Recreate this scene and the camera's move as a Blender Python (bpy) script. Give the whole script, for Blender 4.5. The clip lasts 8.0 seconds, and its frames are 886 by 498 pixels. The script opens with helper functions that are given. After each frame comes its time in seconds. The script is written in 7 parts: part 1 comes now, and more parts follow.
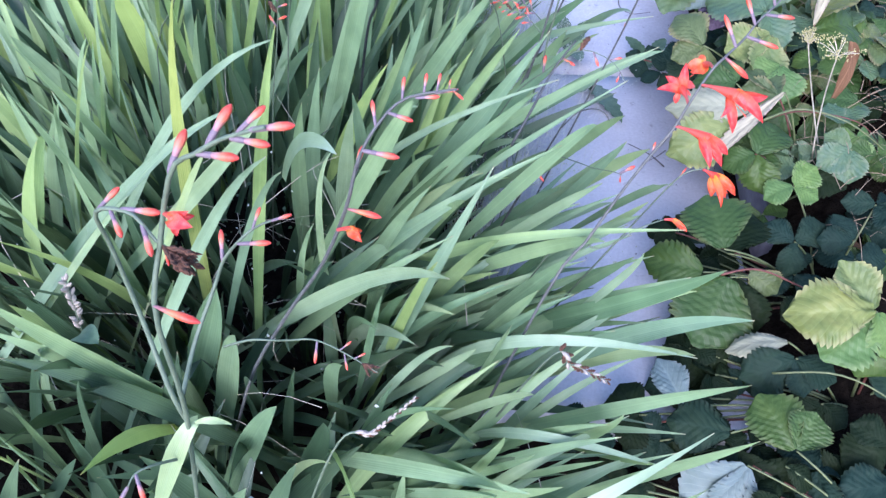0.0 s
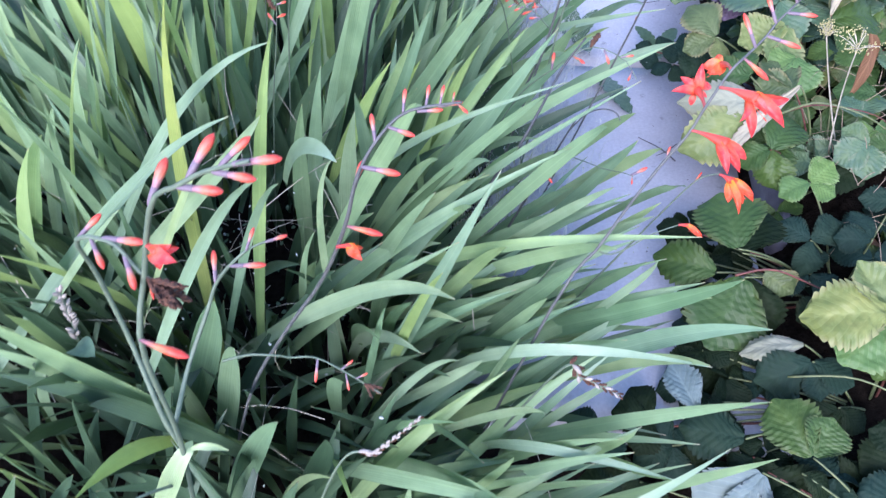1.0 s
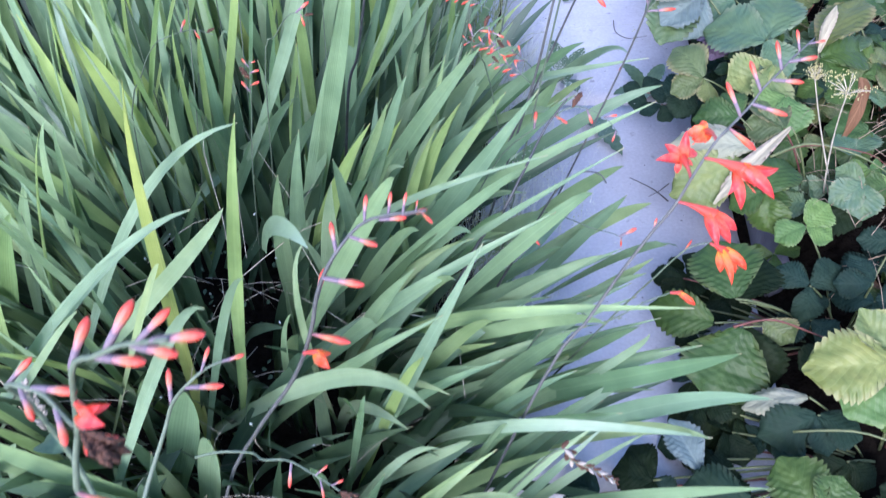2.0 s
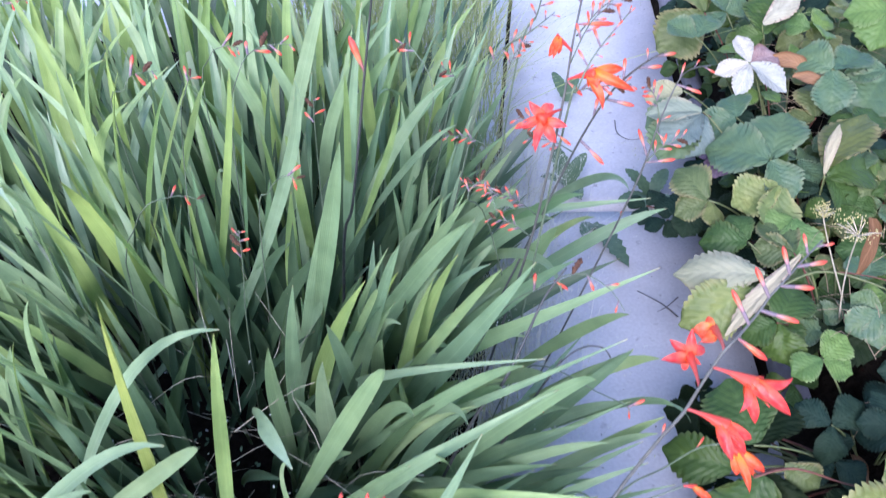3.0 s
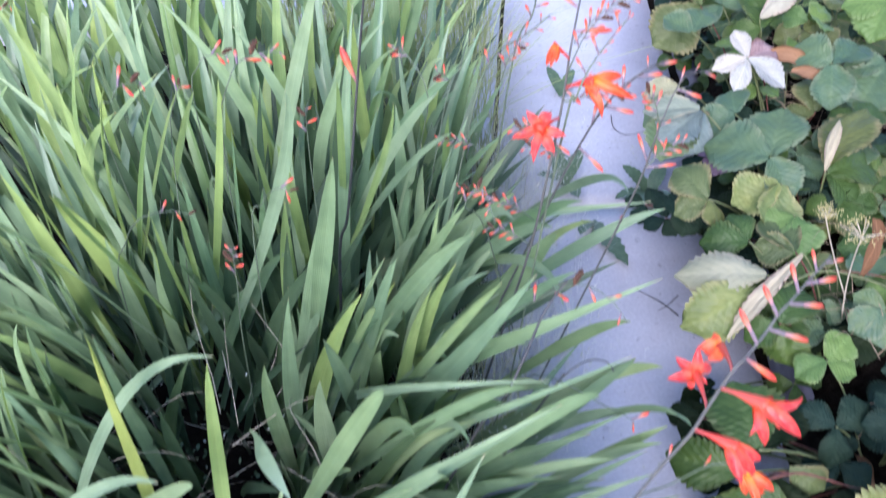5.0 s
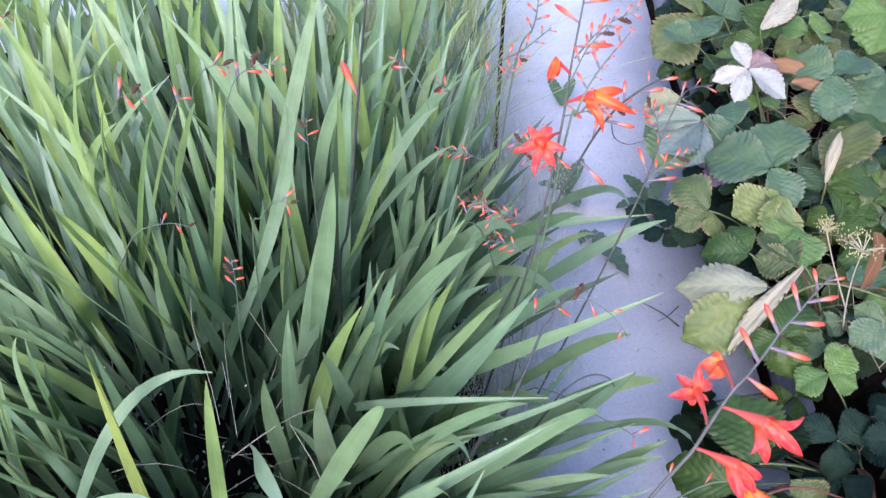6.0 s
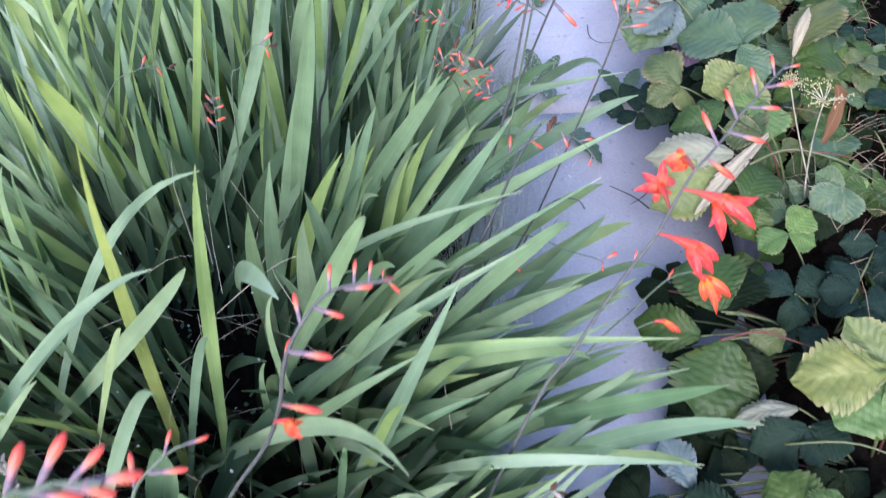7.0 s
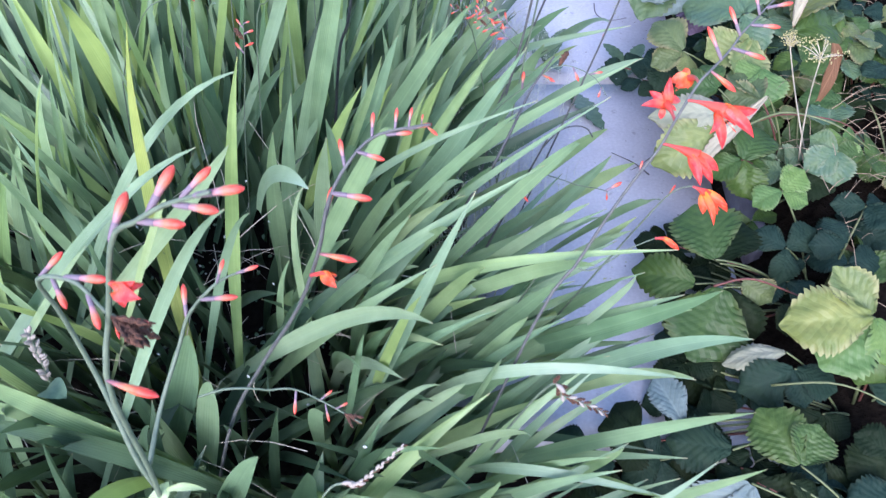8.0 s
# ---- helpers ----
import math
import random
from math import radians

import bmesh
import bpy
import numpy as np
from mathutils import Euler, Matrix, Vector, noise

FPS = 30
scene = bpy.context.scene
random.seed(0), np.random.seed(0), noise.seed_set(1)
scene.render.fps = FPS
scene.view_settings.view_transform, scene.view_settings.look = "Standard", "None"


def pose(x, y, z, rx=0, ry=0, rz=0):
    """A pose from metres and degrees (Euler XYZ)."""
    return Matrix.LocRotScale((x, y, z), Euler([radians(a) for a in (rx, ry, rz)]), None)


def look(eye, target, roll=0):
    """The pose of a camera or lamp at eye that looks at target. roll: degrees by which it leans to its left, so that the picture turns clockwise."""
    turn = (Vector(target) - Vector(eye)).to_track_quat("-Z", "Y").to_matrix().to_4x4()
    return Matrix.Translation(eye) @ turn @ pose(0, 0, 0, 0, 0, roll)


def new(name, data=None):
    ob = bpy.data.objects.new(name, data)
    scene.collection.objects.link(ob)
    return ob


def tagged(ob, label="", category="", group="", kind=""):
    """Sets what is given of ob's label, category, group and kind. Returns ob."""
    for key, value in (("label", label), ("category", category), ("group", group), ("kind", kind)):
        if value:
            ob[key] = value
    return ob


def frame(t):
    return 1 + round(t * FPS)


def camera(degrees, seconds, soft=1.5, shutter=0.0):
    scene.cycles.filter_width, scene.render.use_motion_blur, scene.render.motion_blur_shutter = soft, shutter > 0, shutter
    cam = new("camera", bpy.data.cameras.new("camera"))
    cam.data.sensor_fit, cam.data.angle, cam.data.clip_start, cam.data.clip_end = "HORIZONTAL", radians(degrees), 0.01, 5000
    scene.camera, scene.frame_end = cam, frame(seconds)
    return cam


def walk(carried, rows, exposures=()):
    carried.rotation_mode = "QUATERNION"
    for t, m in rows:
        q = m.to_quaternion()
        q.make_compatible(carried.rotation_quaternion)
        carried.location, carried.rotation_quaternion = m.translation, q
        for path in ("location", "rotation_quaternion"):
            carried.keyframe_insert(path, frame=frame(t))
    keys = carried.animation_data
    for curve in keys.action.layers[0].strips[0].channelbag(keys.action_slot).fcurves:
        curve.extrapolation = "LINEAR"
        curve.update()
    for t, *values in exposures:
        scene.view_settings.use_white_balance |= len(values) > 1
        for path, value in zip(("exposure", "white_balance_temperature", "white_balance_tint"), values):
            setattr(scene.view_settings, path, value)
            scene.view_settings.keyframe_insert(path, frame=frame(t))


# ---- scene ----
cam = camera(63.8, 8.0, soft=1.3, shutter=0.45)
PATH = [
    (0, (0.068, 0.034, 0.924), (-0.05, 1.409, -0.523), -2.9),
    (0.3, (0.062, 0.038, 0.913), (-0.033, 1.396, -0.552), -2.7),
    (0.5, (0.063, 0.043, 0.916), (-0.075, 1.368, -0.577), -3.2),
    (1, (0.068, 0.065, 0.92), (-0.07, 1.413, -0.551), -3.9),
    (1.2, (0.065, 0.074, 0.914), (-0.052, 1.439, -0.543), -4.5),
    (2.3, (0.092, 0.151, 0.947), (-0.048, 1.567, -0.459), -6.0),
    (2.5, (0.095, 0.178, 0.96), (-0.021, 1.615, -0.426), -5.5),
    (3, (0.101, 0.218, 0.992), (-0.061, 1.73, -0.307), -7.2),
    (3.4, (0.107, 0.232, 1.0), (-0.054, 1.76, -0.28), -7.1),
    (3.5, (0.108, 0.232, 1.003), (-0.061, 1.761, -0.275), -8.0),
    (4, (0.104, 0.217, 0.977), (-0.042, 1.687, -0.372), -7.3),
    (4.5, (0.097, 0.194, 0.959), (-0.056, 1.614, -0.441), -8.1),
    (5, (0.1, 0.244, 0.999), (-0.054, 1.739, -0.321), -8.1),
    (5.2, (0.102, 0.255, 1.012), (-0.043, 1.777, -0.278), -7.3),
    (6.3, (0.1, 0.242, 0.992), (-0.053, 1.72, -0.346), -8.3),
    (6.5, (0.102, 0.222, 0.977), (-0.041, 1.668, -0.397), -8.5),
    (7, (0.093, 0.155, 0.941), (-0.007, 1.553, -0.486), -7.1),
    (7.5, (0.077, 0.102, 0.926), (-0.032, 1.5, -0.499), -5.9),
    (8, (0.071, 0.07, 0.916), (-0.012, 1.464, -0.516), -4.5),
]
walk(cam, [(t, look(eye, target, roll)) for t, eye, target, roll in PATH],
     [(0, 2.03, 5680, 26), (1.2, 2.05, 5680, 26), (2.5, 2.05, 5750, 25), (3.5, 1.88, 6080, 26), (4.5, 1.87, 6150, 26), (5.2, 1.95, 6100, 26), (6.5, 1.79, 6180, 26), (8, 2.03, 5820, 25)])

# ---- light: open shade under a pale evening sky ----
world = bpy.data.worlds.new("sky")
scene.world = world
world.use_nodes = True
wn = world.node_tree.nodes
sky = wn.new("ShaderNodeTexSky")
sky.sky_type = 'NISHITA'
sky.sun_disc = False
sky.sun_elevation, sky.sun_rotation = radians(32), radians(196)
sky.air_density, sky.dust_density, sky.ozone_density = 1.0, 0.8, 1.0
world.node_tree.links.new(sky.outputs[0], wn["Background"].inputs[0])
wn["Background"].inputs[1].default_value = 0.135
sun = new("sun", bpy.data.lights.new("sun", 'SUN'))
sun.data.energy, sun.data.angle, sun.data.color = 1.2, radians(40), (1.0, 0.98, 1.0)
sun.matrix_world = look((-0.50, -1.75, 1.15), (0, 0, 0))

# ---- materials ----


def nodes_of(name):
    m = bpy.data.materials.new(name)
    m.use_nodes = True
    nt = m.node_tree
    return m, nt, nt.nodes, nt.links, nt.nodes["Principled BSDF"]


def ramp(N, stops, interp='LINEAR'):
    r = N.new("ShaderNodeValToRGB")
    r.color_ramp.interpolation = interp
    e = r.color_ramp.elements
    while len(e) < len(stops):
        e.new(0.5)
    for el, (p, c) in zip(e, stops):
        el.position, el.color = p, (*c, 1)
    return r


def mixed(N, Lk, fac, a, b, mode='MIX'):
    m = N.new("ShaderNodeMix")
    m.data_type, m.blend_type = 'RGBA', mode
    for sock, val in ((m.inputs[0], fac), (m.inputs[6], a), (m.inputs[7], b)):
        if hasattr(val, "links"):
            Lk.new(val, sock)
        elif isinstance(val, (int, float)):
            sock.default_value = val
        else:
            sock.default_value = (*val, 1)
    return m.outputs[2]


def noise_tex(N, Lk, vec, scale, detail=4, rough=0.55):
    n = N.new("ShaderNodeTexNoise")
    n.inputs["Scale"].default_value, n.inputs["Detail"].default_value, n.inputs["Roughness"].default_value = scale, detail, rough
    if vec is not None:
        Lk.new(vec, n.inputs["Vector"])
    return n.outputs["Fac"]


def bumped(N, Lk, height, strength, dist, bsdf):
    b = N.new("ShaderNodeBump")
    b.inputs["Strength"].default_value, b.inputs["Distance"].default_value = strength, dist
    Lk.new(height, b.inputs["Height"])
    Lk.new(b.outputs[0], bsdf.inputs["Normal"])
    return b


def thin_leaf(nt, N, Lk, P, colour, share=0.25, normal=None):
    """Light that passes through a leaf."""
    tr = N.new("ShaderNodeBsdfTranslucent")
    warm = mixed(N, Lk, 1.0, colour, (1.0, 1.0, 0.45), 'MULTIPLY')
    Lk.new(warm, tr.inputs[0])
    mx = N.new("ShaderNodeMixShader")
    mx.inputs[0].default_value = share
    Lk.new(P.outputs[0], mx.inputs[1])
    Lk.new(tr.outputs[0], mx.inputs[2])
    Lk.new(mx.outputs[0], N["Material Output"].inputs[0])


def blade_material(name, dark, light, tip, rough=0.37, thin=0.2):
    m, nt, N, Lk, P = nodes_of(name)
    uv = N.new("ShaderNodeUVMap")
    info = N.new("ShaderNodeObjectInfo")
    mp = N.new("ShaderNodeMapping")
    mp.inputs["Scale"].default_value = (26, 1.6, 1)
    Lk.new(uv.outputs[0], mp.inputs[0])
    off = N.new("ShaderNodeCombineXYZ")
    Lk.new(info.outputs["Random"], off.inputs[2])
    sc = N.new("ShaderNodeVectorMath")
    sc.operation = 'MULTIPLY_ADD'
    sc.inputs[1].default_value = (40, 40, 40)
    Lk.new(off.outputs[0], sc.inputs[0])
    Lk.new(mp.outputs[0], sc.inputs[2])
    streak = noise_tex(N, Lk, sc.outputs[0], 1.0, 3)
    geo = N.new("ShaderNodeTexCoord")
    blot = noise_tex(N, Lk, geo.outputs["Object"], 22, 4)
    base = mixed(N, Lk, streak, dark, light)
    tint = ramp(N, [(0.0, (0.64, 0.75, 0.70)), (0.45, (1, 1, 1)), (0.85, (1.08, 1.06, 0.94)), (1.0, (1.22, 1.14, 0.84))])
    Lk.new(info.outputs["Random"], tint.inputs[0])
    base = mixed(N, Lk, 1.0, base, tint.outputs[0], 'MULTIPLY')
    bl = ramp(N, [(0.3, (0.8, 0.84, 0.8)), (0.7, (1.14, 1.12, 1.1))])
    Lk.new(blot, bl.inputs[0])
    base = mixed(N, Lk, 1.0, base, bl.outputs[0], 'MULTIPLY')
    sep = N.new("ShaderNodeSeparateXYZ")
    Lk.new(uv.outputs[0], sep.inputs[0])
    tp = ramp(N, [(0.0, (0, 0, 0)), (0.982, (0, 0, 0)), (1.0, (0.8, 0.8, 0.8))])
    Lk.new(sep.outputs[1], tp.inputs[0])
    base = mixed(N, Lk, tp.outputs[0], base, tip)
    # midrib, a paler line
    rib = ramp(N, [(0.46, (0, 0, 0)), (0.5, (0.20, 0.20, 0.20)), (0.54, (0, 0, 0))])
    Lk.new(sep.outputs[0], rib.inputs[0])
    base = mixed(N, Lk, rib.outputs[0], base, tuple(1.25 * c for c in light))
    Lk.new(base, P.inputs["Base Color"])
    P.inputs["Roughness"].default_value = rough
    P.inputs["Specular IOR Level"].default_value = 0.62
    wave = N.new("ShaderNodeTexWave")
    wave.inputs["Scale"].default_value = 3.4
    wave.inputs["Distortion"].default_value = 0.6
    Lk.new(uv.outputs[0], wave.inputs["Vector"])
    relief = mixed(N, Lk, 0.5, wave.outputs["Color"], streak)
    bumped(N, Lk, relief, 0.28, 0.0012, P)
    thin_leaf(nt, N, Lk, P, base, thin)
    return m


BLADE = [
    blade_material("crocosmia_green", (0.164, 0.262, 0.146), (0.264, 0.388, 0.226), (0.374, 0.290, 0.184)),
    blade_material("crocosmia_glaucous", (0.205, 0.305, 0.195), (0.305, 0.415, 0.275), (0.4, 0.35, 0.22), 0.33),
    blade_material("crocosmia_yellow_green", (0.194, 0.296, 0.110), (0.295, 0.415, 0.170), (0.416, 0.310, 0.149)),
    # inner leaves: the shade between the blades is painted into this darker green
    blade_material("crocosmia_shaded_green", (0.037, 0.076, 0.042), (0.072, 0.128, 0.068), (0.260, 0.200, 0.115), 0.45, 0.08),
    blade_material("crocosmia_yellowing", (0.30, 0.37, 0.10), (0.42, 0.46, 0.15), (0.5, 0.36, 0.14)),
    blade_material("crocosmia_straw", (0.36, 0.28, 0.16), (0.5, 0.42, 0.27), (0.3, 0.2, 0.1), 0.7),
]


def berry_material(name, a, b, edge, rough=0.45, vein=0.13, gloss=0.28):
    """Toothed, pleated strawberry leaf: UV x runs across the leaflet, y along the midrib."""
    m, nt, N, Lk, P = nodes_of(name)
    uv = N.new("ShaderNodeUVMap")
    info = N.new("ShaderNodeObjectInfo")
    geo = N.new("ShaderNodeTexCoord")
    sep = N.new("ShaderNodeSeparateXYZ")
    Lk.new(uv.outputs[0], sep.inputs[0])

    def mth(op, x, y=None, z=None):
        k = N.new("ShaderNodeMath")
        k.operation = op
        for s, val in zip(k.inputs, (x, y, z)):
            if val is None:
                continue
            if hasattr(val, "links"):
                Lk.new(val, s)
            else:
                s.default_value = val
        return k.outputs[0]
    across = mth('ABSOLUTE', mth('MULTIPLY_ADD', sep.outputs[0], 2.0, -1.0))
    slant = mth('ADD', mth('MULTIPLY_ADD', across, -0.42, sep.outputs[1]), mth('MULTIPLY', noise_tex(N, Lk, geo.outputs["Object"], 3.0, 2), 0.10))
    saw = mth('ABSOLUTE', mth('MULTIPLY_ADD', mth('FRACT', mth('MULTIPLY', slant, 7.0)), 2.0, -1.0))
    line = ramp(N, [(0.0, (0, 0, 0)), (0.87, (0, 0, 0)), (0.98, (1, 1, 1))])
    Lk.new(saw, line.inputs[0])
    mid = ramp(N, [(0.0, (1, 1, 1)), (0.05, (0.8, 0.8, 0.8)), (0.09, (0, 0, 0))])
    Lk.new(across, mid.inputs[0])
    veins = mixed(N, Lk, 1.0, line.outputs[0], mid.outputs[0], 'LIGHTEN')
    patch = noise_tex(N, Lk, geo.outputs["Object"], 2.6, 2.5, 0.5)
    pr = ramp(N, [(0.28, a), (0.72, b)])
    Lk.new(patch, pr.inputs[0])
    tint = ramp(N, [(0.0, (0.78, 0.88, 0.93)), (0.5, (1, 1, 1)), (1.0, (1.18, 1.09, 0.9))])
    Lk.new(info.outputs["Random"], tint.inputs[0])
    base = mixed(N, Lk, 1.0, pr.outputs[0], tint.outputs[0], 'MULTIPLY')
    base = mixed(N, Lk, mth('MULTIPLY', veins, vein), base, tuple(min(0.9, 1.7 * c + 0.02) for c in b))
    rim = ramp(N, [(0.0, (0, 0, 0)), (0.8, (0, 0, 0)), (1.0, (0.85, 0.85, 0.85))])
    wob = mth('MULTIPLY_ADD', patch, 0.5, mth('MULTIPLY', across, 0.78))
    Lk.new(wob, rim.inputs[0])
    base = mixed(N, Lk, rim.outputs[0], base, edge)
    Lk.new(base, P.inputs["Base Color"])
    P.inputs["Roughness"].default_value = rough
    P.inputs["Specular IOR Level"].default_value = gloss
    fine = noise_tex(N, Lk, geo.outputs["Object"], 14, 3)
    hgt = mth('MULTIPLY_ADD', fine, 0.6, mth('MULTIPLY', saw, -0.45))
    bumped(N, Lk, hgt, 0.17, 0.013, P)
    thin_leaf(nt, N, Lk, P, base, 0.2)
    return m


BERRY = {
    'green': berry_material("strawberry_green", (0.032, 0.070, 0.016), (0.064, 0.114, 0.030), (0.068, 0.096, 0.030)),
    'light': berry_material("strawberry_light_green", (0.075, 0.148, 0.040), (0.126, 0.210, 0.062), (0.153, 0.224, 0.080)),
    # blue-green leaf; its bluer patches are sky sheen put into the colour
    'blue': berry_material("strawberry_blue_green", (0.072, 0.135, 0.085), (0.095, 0.150, 0.062), (0.150, 0.195, 0.115)),
    # 'teal' and 'dark' hold the bed's shade in their colour, 'teal' also bluish sheen
    'teal': berry_material("strawberry_shaded_teal", (0.012, 0.030, 0.022), (0.022, 0.046, 0.032), (0.020, 0.036, 0.024), 0.6, 0.10, 0.10),
    'dark': berry_material("strawberry_shaded_green", (0.008, 0.017, 0.007), (0.014, 0.026, 0.011), (0.015, 0.024, 0.010), 0.6, 0.10, 0.10),
    'olive': berry_material("strawberry_olive", (0.075, 0.104, 0.035), (0.130, 0.161, 0.061), (0.214, 0.190, 0.090)),
    'yellow': berry_material("strawberry_yellowing", (0.090, 0.142, 0.046), (0.225, 0.260, 0.092), (0.29, 0.29, 0.13)),
    'pale': berry_material("strawberry_dry_pale", (0.31, 0.29, 0.21), (0.44, 0.41, 0.31), (0.40, 0.30, 0.24), 0.7, 0.10),
    'white': berry_material("strawberry_white_underside", (0.35, 0.345, 0.305), (0.47, 0.455, 0.41), (0.38, 0.37, 0.33), 0.75, 0.15),
    'pink': berry_material("strawberry_withered_pink", (0.24, 0.15, 0.15), (0.36, 0.26, 0.25), (0.2, 0.09, 0.07), 0.75, 0.2),
    'purple': berry_material("strawberry_purple", (0.085, 0.06, 0.12), (0.15, 0.115, 0.19), (0.10, 0.08, 0.12)),
    'brown': berry_material("withered_brown", (0.11, 0.055, 0.03), (0.24, 0.14, 0.085), (0.12, 0.06, 0.03), 0.8, 0.2),
    'grey': berry_material("strawberry_grey_pale", (0.19, 0.215, 0.150), (0.30, 0.315, 0.235), (0.32, 0.300, 0.215), 0.65, 0.10),
    'silver': berry_material("strawberry_silvery", (0.123, 0.172, 0.158), (0.201, 0.258, 0.240), (0.164, 0.205, 0.190), 0.6, 0.15),
}


def plain(name, a, b, scale, rough=0.6, bump=0.3, dist=0.001, detail=5):
    m, nt, N, Lk, P = nodes_of(name)
    geo = N.new("ShaderNodeTexCoord")
    f = noise_tex(N, Lk, geo.outputs["Object"], scale, detail)
    r = ramp(N, [(0.3, a), (0.7, b)])
    Lk.new(f, r.inputs[0])
    Lk.new(r.outputs[0], P.inputs["Base Color"])
    P.inputs["Roughness"].default_value = rough
    bumped(N, Lk, f, bump, dist, P)
    return m


def flame(name, stops, rough=0.4):
    """Petal and bud colour, running from the base to the tip along UV y."""
    m, nt, N, Lk, P = nodes_of(name)
    uv = N.new("ShaderNodeUVMap")
    sep = N.new("ShaderNodeSeparateXYZ")
    Lk.new(uv.outputs[0], sep.inputs[0])
    mp = N.new("ShaderNodeMapping")
    mp.inputs["Scale"].default_value = (12, 2, 1)
    Lk.new(uv.outputs[0], mp.inputs[0])
    f = noise_tex(N, Lk, mp.outputs[0], 1.5, 3)
    ad = N.new("ShaderNodeMath")
    ad.operation = 'MULTIPLY_ADD'
    ad.inputs[1].default_value = 0.16
    Lk.new(f, ad.inputs[0])
    su = N.new("ShaderNodeMath")
    su.operation = 'SUBTRACT'
    su.inputs[1].default_value = 0.08
    Lk.new(sep.outputs[1], su.inputs[0])
    Lk.new(su.outputs[0], ad.inputs[2])
    r = ramp(N, stops)
    Lk.new(ad.outputs[0], r.inputs[0])
    # paler bloom in soft streaks
    geo = N.new("ShaderNodeTexCoord")
    pale = ramp(N, [(0.42, (0, 0, 0)), (0.75, (0.42, 0.42, 0.42))])
    Lk.new(noise_tex(N, Lk, geo.outputs["Object"], 3.5, 3), pale.inputs[0])
    tone = mixed(N, Lk, pale.outputs[0], r.outputs[0], (0.86, 0.36, 0.27))
    Lk.new(tone, P.inputs["Base Color"])
    P.inputs["Roughness"].default_value = rough
    bumped(N, Lk, f, 0.3, 0.0008, P)
    thin_leaf(nt, N, Lk, P, tone, 0.3)
    return m


PETAL = flame("crocosmia_petal", [(0.0, (0.82, 0.20, 0.04)), (0.14, (0.82, 0.12, 0.055)), (0.5, (0.80, 0.07, 0.065)), (1.0, (0.74, 0.05, 0.065))])
PETAL_ORANGE = flame("crocosmia_orange_petal", [(0.0, (0.85, 0.38, 0.05)), (0.45, (0.82, 0.13, 0.03)), (1.0, (0.74, 0.06, 0.035))])
TUBE = flame("crocosmia_tube", [(0.0, (0.45, 0.06, 0.07)), (0.5, (0.78, 0.07, 0.05)), (1.0, (0.8, 0.08, 0.04))])
BUD = flame("crocosmia_bud", [(0.0, (0.17, 0.13, 0.17)), (0.40, (0.30, 0.18, 0.25)), (0.52, (0.52, 0.28, 0.29)), (0.64, (0.70, 0.25, 0.15)), (0.78, (0.74, 0.11, 0.055)), (1.0, (0.64, 0.04, 0.035))])
BUD_RED = flame("crocosmia_red_bud", [(0.0, (0.22, 0.13, 0.17)), (0.22, (0.42, 0.16, 0.17)), (0.42, (0.76, 0.24, 0.09)), (0.7, (0.74, 0.09, 0.045)), (1.0, (0.66, 0.045, 0.045))])
CALYX = plain("calyx_purple_green", (0.13, 0.10, 0.125), (0.22, 0.165, 0.195), 300, 0.5)
STEM = plain("stem_grey_green", (0.085, 0.120, 0.080), (0.140, 0.185, 0.120), 120, 0.6)
STEM_PURPLE = plain("stem_purple_grey", (0.062, 0.068, 0.066), (0.115, 0.120, 0.112), 120, 0.6)
STEM_DARK = plain("stem_dark", (0.03, 0.033, 0.035), (0.065, 0.07, 0.07), 120, 0.55)
PETIOLE = plain("petiole_green", (0.08, 0.11, 0.04), (0.15, 0.17, 0.07), 150, 0.55)
PETIOLE_RED = plain("petiole_red", (0.09, 0.028, 0.022), (0.17, 0.06, 0.04), 150, 0.6)
STRAW = plain("dry_straw", (0.34, 0.30, 0.22), (0.55, 0.50, 0.40), 200, 0.8)
WITHERED = plain("withered_flower", (0.022, 0.013, 0.010), (0.20, 0.085, 0.045), 7, 0.85, 0.6, 0.05)
SEED = plain("pale_seed_head", (0.24, 0.21, 0.17), (0.38, 0.34, 0.29), 400, 0.8)
UMBEL = plain("cream_umbel", (0.36, 0.33, 0.13), (0.52, 0.46, 0.22), 400, 0.8)
WEED = plain("weed_leaf", (0.05, 0.10, 0.05), (0.10, 0.165, 0.085), 120, 0.5)
# near-black and dull: shade of the gaps is partly put into the soil colour
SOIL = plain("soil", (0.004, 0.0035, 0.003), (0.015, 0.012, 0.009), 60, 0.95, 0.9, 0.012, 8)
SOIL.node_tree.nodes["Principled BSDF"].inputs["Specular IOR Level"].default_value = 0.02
BOARD = plain("weathered_board", (0.10, 0.095, 0.12), (0.19, 0.18, 0.215), 30, 0.85, 0.5, 0.002)


